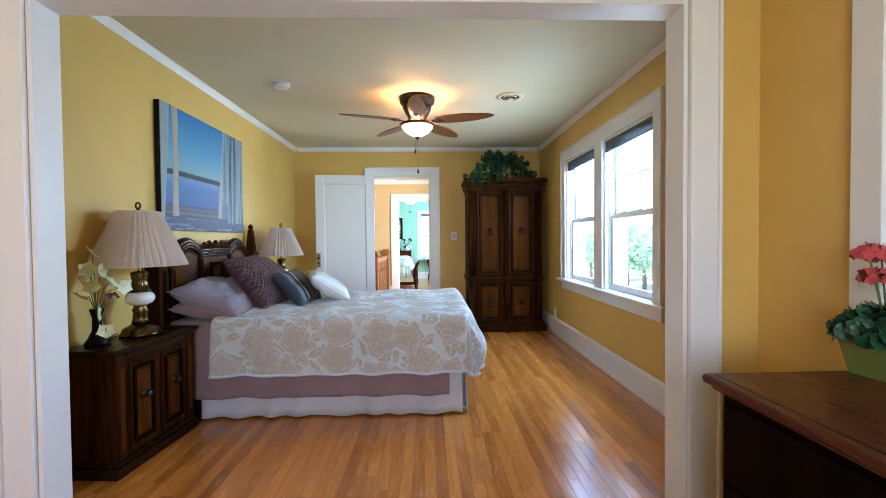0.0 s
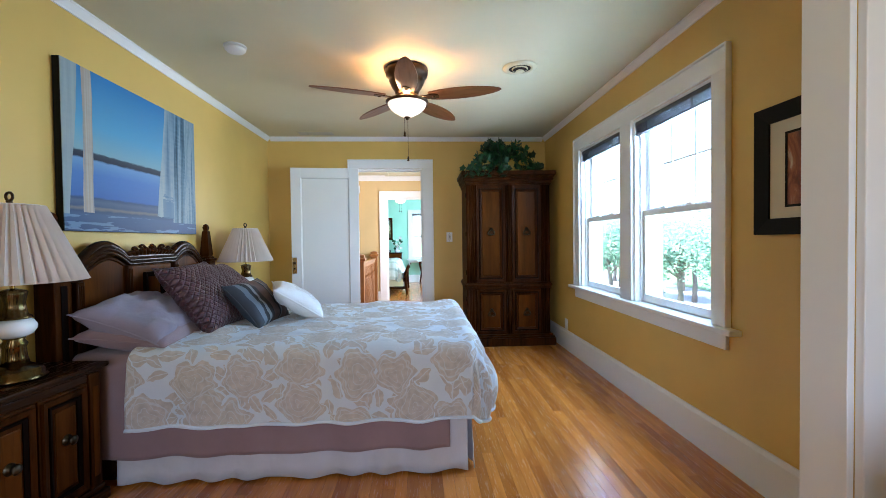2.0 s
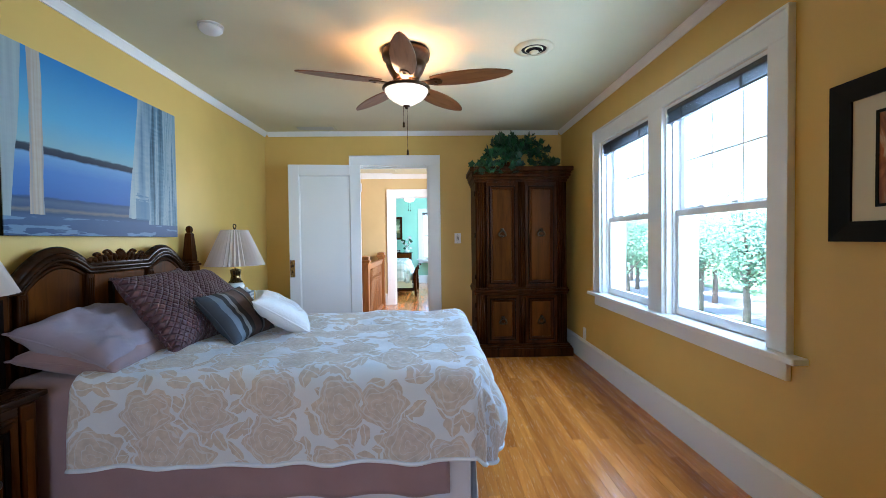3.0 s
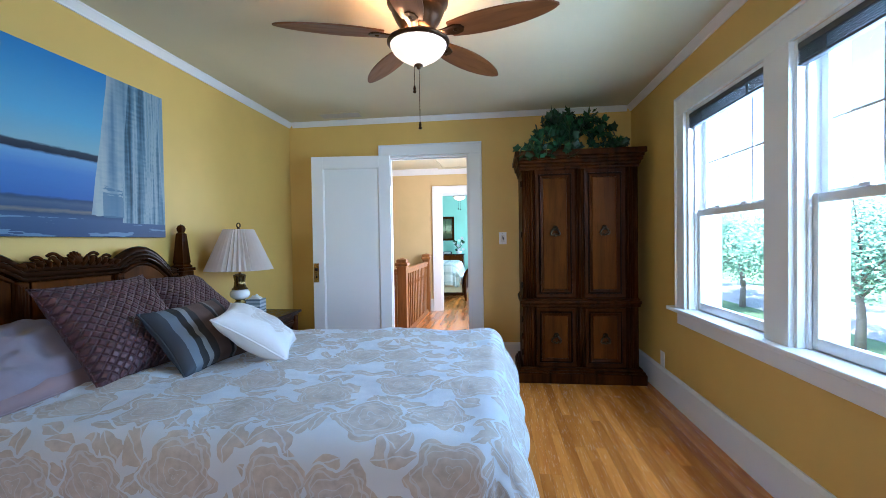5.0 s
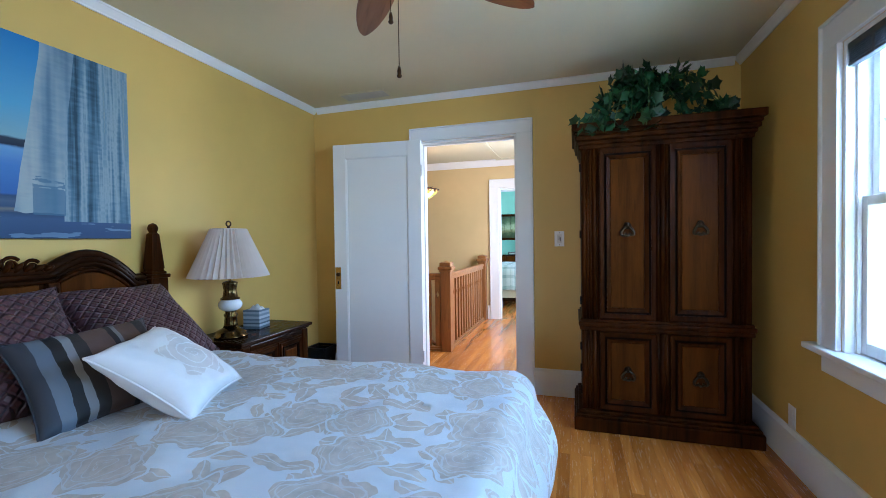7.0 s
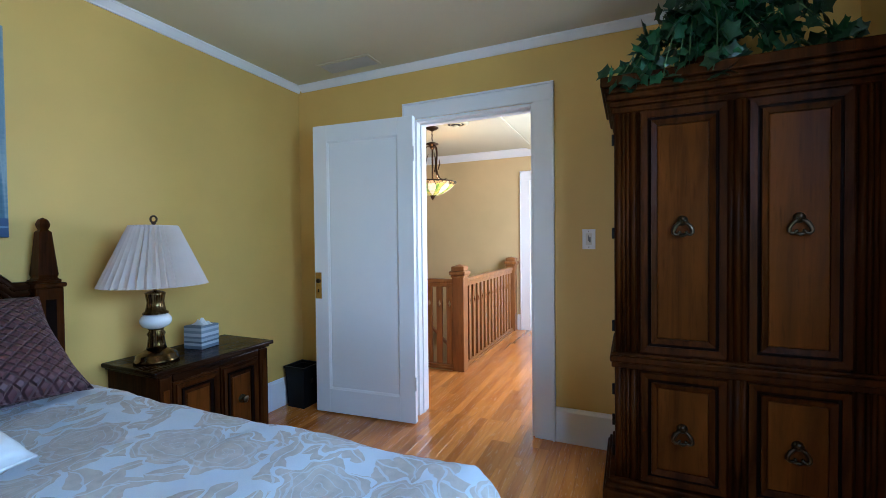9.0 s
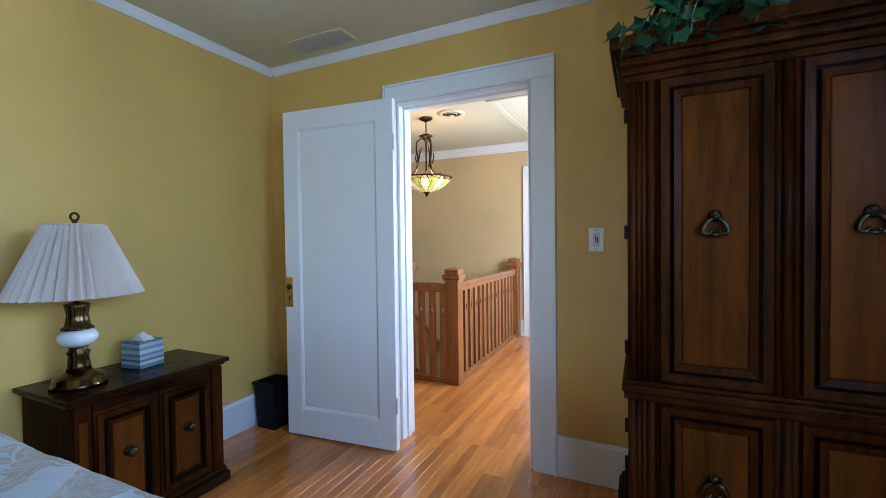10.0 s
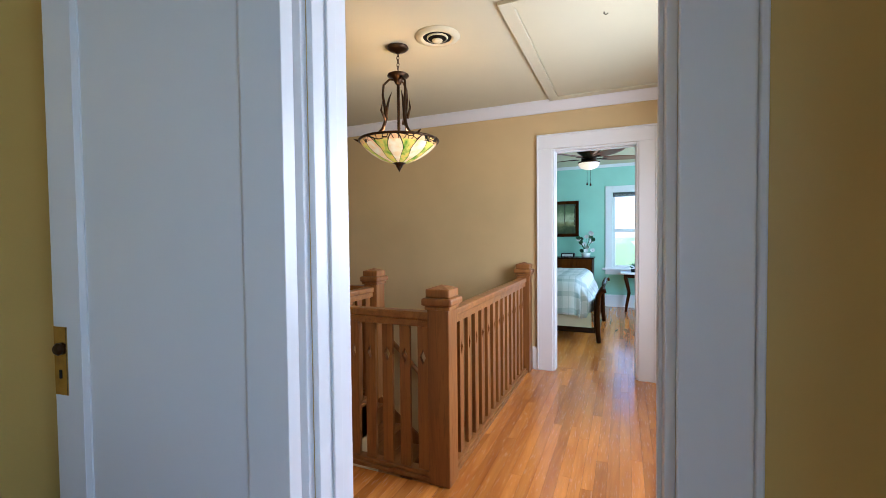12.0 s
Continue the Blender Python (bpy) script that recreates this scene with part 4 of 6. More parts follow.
def pillow(name, w, h, t, m, mat, label, flange=0.0, plump=0.42, creases=0.012, seed=0):
    """A stuffed cushion with pinched corners and a welted seam."""
    bm = bmesh.new()
    n = 26

    def side(sgn):
        def at(i, j):
            u, v = 2 * i - 1, 2 * j - 1
            e = max(0.0, (1 - abs(u) ** 2.6) * (1 - abs(v) ** 2.6)) ** plump
            pinch = 1 - 0.10 * (1 - u * u) * (v * v) - 0.0
            pinch2 = 1 - 0.10 * (1 - v * v) * (u * u)
            x, y = u * w / 2 * pinch2, v * h / 2 * pinch
            z = sgn * (t / 2 * e + creases * e * (wobble(u, v, seed + sgn, 2.4) + 0.5 * wobble(u, v, seed + 5, 5.0)))
            return (x, y, z)
        return at
    grid(n, n, side(1), bm)
    grid(n, n, side(-1), bm)
    bmesh.ops.remove_doubles(bm, verts=bm.verts, dist=0.0006)
    ob = thing(name, m, label, "pillow", "pillows on the bed")
    part("cover", bm, mat, ob, "", True)
    edge = [(side(1)(i / n, 0)) for i in range(n + 1)] + [(side(1)(1, j / n)) for j in range(1, n + 1)] + [(side(1)(1 - i / n, 1)) for i in range(1, n + 1)] + [(side(1)(0, 1 - j / n)) for j in range(1, n + 1)]
    part("piping", tube(edge, 0.0035, 6), mat, ob, "", True)
    return ob


pillow("bed_pillow", 0.64, 0.44, 0.19, axes((-0.72, 3.60, 0.765), (-0.06, 1, 0.02), (-0.92, 0, 0.38)), LAVENDER, "lavender cotton sleeping pillow beside the headboard", seed=1, creases=0.042)
pillow("bed_pillow", 0.64, 0.44, 0.15, axes((-0.70, 3.60, 0.70), (-0.02, 1, 0.0), (-1, 0, 0.12)), DUST_MAUVE, "flat mauve pillow under the lavender pillow", seed=2, creases=0.015)
pillow("bed_pillow", 0.64, 0.44, 0.17, axes((-0.74, 4.33, 0.755), (0, 1, 0.0), (-0.92, 0, 0.38)), LAVENDER, "lavender cotton sleeping pillow behind the cushions", seed=3, creases=0.02)
pillow("cushion", 0.49, 0.49, 0.17, axes((-0.535, 3.82, 0.855), (0.07, 1, 0.03), (-0.257, -0.01, 0.313)), BROWN, "large brown satin cushion with quilted basketweave", seed=4)
pillow("cushion", 0.50, 0.50, 0.15, axes((-0.63, 4.36, 0.855), (0.02, 1, -0.02), (-0.78, 0.06, 0.62)), BROWN, "large brown quilted cushion leaning on the headboard", seed=5)
pillow("cushion", 0.42, 0.34, 0.14, axes((-0.285, 3.965, 0.79), (0.12, 1, 0.03), (-0.20, 0.02, 0.23)), STRIPES, "small grey and brown striped cushion", seed=6)
pillow("cushion", 0.365, 0.335, 0.14, axes((-0.06, 4.045, 0.79), (0.28, 0.12, -0.205), (-0.14, 0.26, 0.05)), FLOWER_SATIN, "white satin cushion with faint flowers", seed=7)


# painting above the bed
def painting_material():
    m, t, b = material("sea_view_oil_paint", 0.45)
    v = coords(t, (1, 1, 1), (0, 0, 0), "Generated")
    sep = t.nodes.new("ShaderNodeSeparateXYZ")
    t.links.new(v, sep.inputs[0])
    y, z = sep.outputs[1], sep.outputs[2]
    mul, add, sub = (lambda a, c: math_node(t, "MULTIPLY", a, c)), (lambda a, c: math_node(t, "ADD", a, c)), (lambda a, c: math_node(t, "SUBTRACT", a, c))
    over, under = (lambda a, c: math_node(t, "GREATER_THAN", a, c)), (lambda a, c: math_node(t, "LESS_THAN", a, c))
    strokes = noise_fac(t, coords(t, (1, 3, 12)), 5, 5)
    wz = add(z, mul(sub(strokes, 0.5), 0.022))
    view = ramp(t, wz, [(0.0, (0.045, 0.075, 0.16)), (0.10, (0.07, 0.11, 0.21)), (0.125, (0.05, 0.08, 0.15)), (0.142, (0.23, 0.19, 0.17)), (0.155, (0.06, 0.09, 0.17)), (0.185, (0.10, 0.13, 0.20)), (0.205, (0.045, 0.075, 0.15)), (0.217, (0.07, 0.15, 0.40)),
        (0.36, (0.11, 0.22, 0.50)), (0.44, (0.22, 0.36, 0.58)), (0.452, (0.018, 0.024, 0.042)), (0.486, (0.040, 0.050, 0.070)), (0.496, (0.30, 0.44, 0.48)), (0.66, (0.17, 0.40, 0.58)), (1.0, (0.06, 0.22, 0.48))])
    # a few broad reflections on the floor below the sill
    gleam = mul(under(z, 0.105), over(noise_fac(t, coords(t, (1, 0.8, 7)), 5.5, 3), 0.58))
    view = mix(t, view, (0.22, 0.30, 0.42), mul(gleam, 0.7))
    sway = mul(sub(noise_fac(t, coords(t, (1, 1.2, 0.5)), 3.0, 3), 0.5), 0.05)
    yy = add(y, sway)

    def folds(scale, stops):
        f = add(mul(noise_fac(t, coords(t, (1, scale, 0.35)), 2.2, 3, 0.6), 0.9), mul(sub(strokes, 0.5), 0.12))
        return ramp(t, f, stops)
    # far edge curtain, the blue gap and the narrow peach curtain
    lean = mul(sub(1.0, z), 0.06)
    far_edge = under(add(yy, lean), 0.085)
    view = mix(t, view, folds(9.0, [(0.3, (0.30, 0.33, 0.34)), (0.6, (0.44, 0.45, 0.43))]), mul(far_edge, over(z, 0.10)))
    peach = mul(mul(over(yy, 0.106), under(yy, 0.162)), over(z, 0.115))
    view = mix(t, view, folds(16.0, [(0.32, (0.26, 0.30, 0.36)), (0.45, (0.50, 0.36, 0.27)), (0.6, (0.58, 0.47, 0.38)), (0.72, (0.40, 0.44, 0.48))]), peach)
    # broad billowing sheer, then tighter blue-grey folds
    edge = add(0.582, mul(math_node(t, "POWER", z, 0.7), 0.108))
    hem = add(0.13, mul(sub(noise_fac(t, coords(t, (1, 6, 1)), 2.0, 2), 0.5), 0.04))
    sheer = mul(over(yy, edge), over(z, hem))
    view = mix(t, view, folds(3.6, [(0.28, (0.13, 0.20, 0.27)), (0.40, (0.27, 0.33, 0.38)), (0.52, (0.46, 0.46, 0.44)), (0.64, (0.38, 0.42, 0.45)), (0.78, (0.55, 0.46, 0.35))]), sheer)
    tight = mul(over(yy, add(0.75, mul(z, 0.05))), over(z, 0.09))
    view = mix(t, view, folds(9.0, [(0.34, (0.035, 0.07, 0.10)), (0.44, (0.13, 0.21, 0.28)), (0.52, (0.36, 0.40, 0.42)), (0.60, (0.20, 0.28, 0.34)), (0.72, (0.46, 0.42, 0.35))]), tight)
    shadow_pool = mul(mul(over(y, 0.66), under(y, 0.76)), under(add(z, mul(sub(strokes, 0.5), 0.3)), 0.28))
    view = mix(t, view, (0.10, 0.18, 0.27), mul(mul(shadow_pool, over(z, 0.12)), 0.75))
    t.links.new(mix(t, view, (0.72, 0.80, 0.84), 1.0, "MULTIPLY"), b.inputs["Base Color"])
    b.inputs["Specular IOR Level"].default_value = 0.2
    bump(t, b, strokes, 0.4, 0.002)
    return m


art = thing("painting", pose(W, 3.985, 1.245), "unframed canvas painting of a blue sea between curtains", "painting")
part("canvas", box(0.0385, 0.042, -0.612, 0.612, 0.0, 0.858), painting_material(), art, "blue sea and curtain scene in oil paint")
part("canvas_side", box(0.003, 0.0385, -0.613, 0.613, -0.001, 0.859, 0.002), BLACK, art, "black painted canvas edges")


# nightstands
def nightstand(m, depth, width, label):
    ns = thing("nightstand", m, label, "nightstand", "nightstands beside the bed")
    h, w = 0.635, width / 2
    f = depth - 0.035
    body = part("body", box(0, f, -w + 0.03, w - 0.03, 0.075, h - 0.03, 0.004), DARK_WOOD, ns)
    bm = box(0, depth - 0.005, -w + 0.005, w - 0.005, 0.0, 0.05, 0.006)
    box(0, depth - 0.018, -w + 0.016, w - 0.016, 0.05, 0.078, 0.008, bm)
    part("plinth", bm, DARK_WOOD_Y, ns)
    bm = box(0, depth, -w, w, h - 0.022, h, 0.007, None, 3)
    box(0, depth - 0.018, -w + 0.016, w - 0.016, h - 0.036, h - 0.022, 0.005, bm)
    part("top", bm, DARK_WOOD_Y, ns, "polished walnut top")
    for s in (-1, 1):
        bm = box(f - 0.004, f + 0.016, s * (w - 0.06) - 0.028, s * (w - 0.06) + 0.028, 0.08, h - 0.04, 0.005)
        part("corner_pilaster", bm, DARK_WOOD, ns)
        part("pilaster_inset", box(f + 0.0155, f + 0.019, s * (w - 0.06) - 0.014, s * (w - 0.06) + 0.014, 0.13, h - 0.10, 0.0015), PANEL_WOOD, ns)
        dw = w - 0.095
        d = part("door", box(f, f + 0.010, min(s * 0.004, s * dw), max(s * 0.004, s * dw), 0.09, h - 0.075, 0.002), DARK_WOOD, ns)
        c = s * (dw + 0.004) / 2
        # inner ring near-black: the groove's shade is in its colour
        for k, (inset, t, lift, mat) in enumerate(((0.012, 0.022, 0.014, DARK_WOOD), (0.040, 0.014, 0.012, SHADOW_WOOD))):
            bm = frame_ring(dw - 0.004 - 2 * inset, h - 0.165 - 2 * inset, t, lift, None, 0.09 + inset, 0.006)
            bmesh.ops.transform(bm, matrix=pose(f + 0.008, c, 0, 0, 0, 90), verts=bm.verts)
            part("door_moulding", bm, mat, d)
        part("raised_panel", box(f + 0.009, f + 0.017, c - dw / 2 + 0.066, c + dw / 2 - 0.066, 0.158, h - 0.145, 0.004), PANEL_WOOD, d, "honey walnut raised panel")
        bm = lathe([(0.0, 0), (0.022, 0.0), (0.023, 0.004), (0.011, 0.008), (0.008, 0.018), (0.017, 0.024), (0.020, 0.032), (0.012, 0.039), (0.0, 0.040)], 18)
        bmesh.ops.transform(bm, matrix=pose(f + 0.016, c, 0.36, 0, 90, 0), verts=bm.verts)
        part("knob", bm, ANTIQUE, d, "round antique brass knob", True)
    part("frieze", box(f, f + 0.012, -w + 0.095, w - 0.095, h - 0.07, h - 0.037, 0.003), DARK_WOOD_Y, ns)
    return ns


NS2 = nightstand(pose(W + 0.02, 5.262, 0), 0.418, 0.685, "dark walnut nightstand with two panelled doors")
NS1 = nightstand(pose(W + 0.03, 2.925, 0, 0, 0, -4.5), 0.29, 0.64, "dark walnut nightstand holding a lamp and flowers")


# table lamps with pleated shades
def table_lamp(m, label):
    lp = thing("table_lamp", m, label, "table lamp", "pair of bedside lamps")
    flute = lambda a, r, z: r * (1 + 0.035 * math.cos(16 * a))
    part("foot", lathe([(0.0, 0), (0.098, 0), (0.100, 0.012), (0.090, 0.020), (0.088, 0.036), (0.078, 0.044), (0.060, 0.052), (0.045, 0.062), (0.0, 0.063)], 40), BRASS, lp, "polished brass stepped foot", True)
    part("lower_column", lathe([(0.0, 0.06), (0.043, 0.062), (0.038, 0.085), (0.034, 0.125), (0.040, 0.14), (0.030, 0.155), (0.034, 0.165), (0.0, 0.168)], 64, (0, 0, 0), flute), BRASS, lp, "fluted brass column", True)
    part("glass_body", lathe([(0.0, 0.165), (0.034, 0.166), (0.058, 0.178), (0.069, 0.196), (0.070, 0.212), (0.060, 0.230), (0.044, 0.240), (0.0, 0.241)], 40), CERAMIC, lp, "white milk glass bulb", True)
    part("upper_column", lathe([(0.0, 0.239), (0.056, 0.240), (0.054, 0.247), (0.043, 0.255), (0.036, 0.30), (0.042, 0.335), (0.044, 0.345), (0.032, 0.352), (0.012, 0.358), (0.0, 0.36)], 64, (0, 0, 0), flute), BRASS, lp, "fluted brass neck", True)
    part("stem", lathe([(0.0, 0.355), (0.008, 0.356), (0.008, 0.675), (0.0, 0.676)], 12), BRIGHT_BRASS, lp)
    pleats = 38
    saw = lambda a, r, z: r * (1 + 0.075 * (1 if int(round(a / (2 * math.pi) * pleats * 2)) % 2 else -1))
    prof = [(0.222 - 0.122 * q, 0.385 + 0.30 * q) for q in (0, 0.02, 0.25, 0.5, 0.75, 0.98, 1.0)]
    bm = bmesh.new()
    rings = []
    for r, z in prof:
        rings.append([bm.verts.new((saw(2 * math.pi * i / (pleats * 2), r, z) * math.cos(2 * math.pi * i / (pleats * 2)), saw(2 * math.pi * i / (pleats * 2), r, z) * math.sin(2 * math.pi * i / (pleats * 2)), z)) for i in range(pleats * 2)])
    for lo, hi in zip(rings, rings[1:]):
        for i in range(pleats * 2):
            bm.faces.new((lo[i], lo[(i + 1) % (pleats * 2)], hi[(i + 1) % (pleats * 2)], hi[i]))
    part("shade", bm, SHADE, lp, "pleated beige silk shade")
    for r, z in ((0.221, 0.386), (0.101, 0.684)):
        part("shade_ring", tube([(r * math.cos(2 * math.pi * i / 40), r * math.sin(2 * math.pi * i / 40), z) for i in range(41)], 0.003, 6), SHADE, lp, "", True)
    for k in range(3):
        a = 2.1 * k
        part("shade_spoke", tube([(0, 0, 0.672), (0.10 * math.cos(a), 0.10 * math.sin(a), 0.682)], 0.002, 6), BRIGHT_BRASS, lp)
    bm = lathe([(0.0, 0.67), (0.010, 0.672), (0.006, 0.69), (0.011, 0.698), (0.005, 0.705), (0.0, 0.706)], 14)
    tube([(0.013 * math.cos(2 * math.pi * i / 20), 0, 0.718 + 0.016 * math.sin(2 * math.pi * i / 20)) for i in range(21)], 0.005, 8, bm)
    part("finial", bm, BRONZE, lp, "dark ring finial", True)
    return lp


table_lamp(pose(-0.797, 5.055, 0.636, 0, 0, 60) @ Matrix.Scale(0.97, 4), "brass table lamp with milk glass and a pleated shade, unlit")
table_lamp(pose(-0.868, 2.965, 0.636) @ Matrix.Scale(1.02, 4), "brass table lamp beside white orchids, with a pleated shade")

# tissue box and waste bin
tb = thing("tissue_box", pose(-0.845, 5.33, 0.636, 0, 0, 8), "grey striped tissue box with a tissue pulled up", "tissue box")
part("carton", box(-0.06, 0.06, -0.06, 0.06, 0, 0.125, 0.002), TISSUE_STRIPES, tb)
bm = grid(10, 10, lambda i, j: ((i - 0.5) * 0.095, (j - 0.5) * 0.060, 0.1245 + 0.030 * math.sin(math.pi * i) ** 0.5 * math.sin(math.pi * j) ** 0.5 * (0.8 + 1.1 * wobble(i, j, 2, 4.0))))
part("tissue", bm, PILLOW_WHITE, tb, "crumpled white tissue")
wb = thing("waste_bin", pose(-0.90, 6.175, 0), "small black waste bin in the corner behind the door", "waste bin")
bm = bmesh.new()
lo, hi = [], []
for s, z, out in ((0.075, 0.0, lo), (0.088, 0.28, hi)):
    for sx, sy in ((-1, -1), (1, -1), (1, 1), (-1, 1)):
        out.append(bm.verts.new((sx * s, sy * s, z)))
bm.faces.new(lo[::-1])
for k in range(4):
    bm.faces.new((lo[k], lo[(k + 1) % 4], hi[(k + 1) % 4], hi[k]))
thicken(part("bin_body", bm, BLACK, wb), 0.005)
bm = frame_ring(0.192, 0.192, 0.016, 0.018)
bmesh.ops.transform(bm, matrix=pose(0, -0.096, 0.283, -90, 0, 0) , verts=bm.verts)
part("bin_rim", bm, BLACK, wb)
part("bin_badge", box(0.078, 0.088, -0.012, 0.012, 0.17, 0.20), ANTIQUE, wb, "small pale badge")

# orchid in a black vase
vs = thing("flower_vase", pose(-0.93, 2.73, 0.636), "white orchid blossoms in a slim black vase", "flowers")
part("vase", lathe([(0.0, 0), (0.052, 0), (0.056, 0.012), (0.040, 0.035), (0.022, 0.075), (0.020, 0.14), (0.032, 0.185), (0.028, 0.186), (0.0, 0.16)], 28), BLACK, vs, "slim black glazed vase", True)
PETAL = cloth("cream_petals", (0.72, 0.74, 0.50), 600, 0.6, 0.08)
PLUM = cloth("plum_berries", (0.10, 0.03, 0.05), 300, 0.5)
STEM = paint("green_stem", (0.08, 0.13, 0.04), 0.6)
random.seed(4)
for k, (dx, dy, dz) in enumerate(((0.0, -0.02, 0.27), (-0.045, -0.03, 0.12), (-0.03, 0.0, 0.17), (0.05, -0.03, 0.18), (0.09, -0.02, 0.12), (0.16, -0.03, 0.10), (0.02, -0.05, 0.10), (0.05, -0.06, -0.03), (0.09, -0.06, -0.12), (0.0, -0.05, 0.19), (-0.04, -0.05, 0.05))):
    a, b_ = Vector((0, 0, 0.16)), Vector((dx, dy, 0.20 + dz))
    mid = (a + b_) / 2 + Vector((0.0, 0.0, 0.05))
    part("stem", tube([a, mid, b_], 0.002, 5), STEM, vs)
    bm = bmesh.new()
    for p in range(5):
        an = 2 * math.pi * p / 5 + k
        L = 0.046
        o = grid(6, 6, lambda i, j: (L * i * math.cos(an) - (j - 0.5) * 0.046 * math.sin(math.pi * min(1, i + 0.1)) * math.sin(an), L * i * math.sin(an) + (j - 0.5) * 0.046 * math.sin(math.pi * min(1, i + 0.1)) * math.cos(an), 0.010 * i * i + 0.012 * (j - 0.5) ** 2))
        join(bm, o)
    bmesh.ops.transform(bm, matrix=Matrix.Translation(b_) @ pose(0, 0, 0, random.uniform(-60, 60), random.uniform(30, 110), random.uniform(-60, 60)), verts=bm.verts)
    part("blossom", bm, PETAL, vs, "creamy white orchid blossom", True)
for k in range(9):
    c = Vector((0.04 + random.uniform(-0.02, 0.03), random.uniform(-0.06, 0.14), 0.25 + random.uniform(-0.02, 0.05)))
    bm = bmesh.new()
    bmesh.ops.create_icosphere(bm, subdivisions=1, radius=0.009, matrix=Matrix.Translation(c))
    part("berry", bm, PLUM, vs, "dark plum berry")

# armoire
arm = thing("armoire", pose(1.74, N - 0.025, 0), "tall dark walnut armoire with four panelled doors", "armoire")
F = -0.49
part("body", box(-0.465, 0.465, F, 0, 0.10, 1.82, 0.004), DARK_WOOD, arm)
bm = box(-0.515, 0.515, F - 0.06, 0, 0.0, 0.085, 0.008)
box(-0.505, 0.505, F - 0.048, 0, 0.085, 0.105, 0.008, bm)
box(-0.490, 0.490, F - 0.030, 0, 0.105, 0.125, 0.006, bm)
part("plinth", bm, DARK_WOOD, arm)
for hw, out, z0, z1, bev in ((0.475, 0.012, 1.775, 1.80, 0.005), (0.485, 0.026, 1.80, 1.825, 0.007), (0.500, 0.045, 1.825, 1.855, 0.010), (0.505, 0.052, 1.855, 1.880, 0.008), (0.520, 0.068, 1.880, 1.925, 0.006)):
    part("cornice_moulding", box(-hw, hw, F - out, 0, z0, z1, bev), DARK_WOOD, arm)
bm = box(-0.485, 0.485, F - 0.026, 0, 0.655, 0.685, 0.008)
box(-0.478, 0.478, F - 0.016, 0, 0.63, 0.655, 0.005, bm)
box(-0.475, 0.475, F - 0.014, 0, 0.685, 0.70, 0.004, bm)
part("waist_moulding", bm, DARK_WOOD, arm)
for z0, z1 in ((0.13, 0.63), (0.70, 1.775)):
    for s in (-1, 1):
        for k, (c, r) in enumerate(((0.449, 0.014), (0.428, 0.008), (0.411, 0.008), (0.388, 0.014), (0.366, 0.007))):
            part("reed", tube([(s * c, F - 0.002, z0 + 0.003), (s * c, F - 0.002, z1 - 0.003)], r, 10), DARK_WOOD, arm, "", True)
    for c, r in ((-0.024, 0.012), (0.0, 0.016), (0.024, 0.012)):
        part("centre_reed", tube([(c, F - 0.004, z0 + 0.003), (c, F - 0.004, z1 - 0.003)], r, 10), DARK_WOOD, arm, "", True)


def ring_pull(parent, x, y, z):
    bm = lathe([(0.0, 0), (0.019, 0), (0.021, 0.004), (0.014, 0.010), (0.006, 0.016), (0.0, 0.017)], 20)
    bmesh.ops.transform(bm, matrix=pose(x, y, z + 0.022, 90, 0, 0), verts=bm.verts)
    rose = part("pull_rose", bm, ANTIQUE, parent, "antique metal pull rose", True)
    side = [(0.006, 0.014), (0.016, 0.010), (0.027, -0.002), (0.035, -0.018), (0.036, -0.030), (0.028, -0.038), (0.018, -0.036), (0.012, -0.028)]
    bm = bmesh.new()
    for sgn in (-1, 1):
        tube([(x + sgn * dx, y - 0.014 - 0.004 * k / 7, z + dz) for k, (dx, dz) in enumerate(side)], [0.006, 0.0075, 0.0085, 0.008, 0.007, 0.0065, 0.006, 0.004], 8, bm)
        bmesh.ops.create_icosphere(bm, subdivisions=2, radius=0.0065, matrix=Matrix.Translation((x + sgn * 0.012, y - 0.016, z - 0.028)))
    tube([(x - 0.014, y - 0.018, z - 0.037), (x, y - 0.018, z - 0.041), (x + 0.014, y - 0.018, z - 0.037)], [0.005, 0.008, 0.005], 8, bm)
    bmesh.ops.create_icosphere(bm, subdivisions=2, radius=0.011, matrix=Matrix.Translation((x, y - 0.015, z + 0.030)))
    part("pull_ring", bm, ANTIQUE, rose, "cast teardrop pull ring", True)


for s in (-1, 1):
    for z0, z1, name, zr in ((0.715, 1.762, "upper_door", 1.265), (0.14, 0.622, "lower_door", 0.375)):
        d = part(name, box(min(s * 0.038, s * 0.356), max(s * 0.038, s * 0.356), F - 0.012, F, z0, z1, 0.002), DARK_WOOD, arm)
        c, w, h = s * 0.197, 0.318, z1 - z0
        # middle ring carries the recess shade as a near-black colour
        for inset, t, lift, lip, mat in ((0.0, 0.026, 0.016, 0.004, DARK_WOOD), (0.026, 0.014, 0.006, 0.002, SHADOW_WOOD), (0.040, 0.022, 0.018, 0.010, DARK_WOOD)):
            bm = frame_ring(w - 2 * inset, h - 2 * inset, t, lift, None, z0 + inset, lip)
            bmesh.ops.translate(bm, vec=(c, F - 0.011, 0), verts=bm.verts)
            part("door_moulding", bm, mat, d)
        part("raised_panel", box(c - w / 2 + 0.064, c + w / 2 - 0.064, F - 0.019, F - 0.010, z0 + 0.064, z1 - 0.064, 0.004), PANEL_WOOD, d, "honey walnut raised panel")
        ring_pull(d, c, F - 0.019, zr)
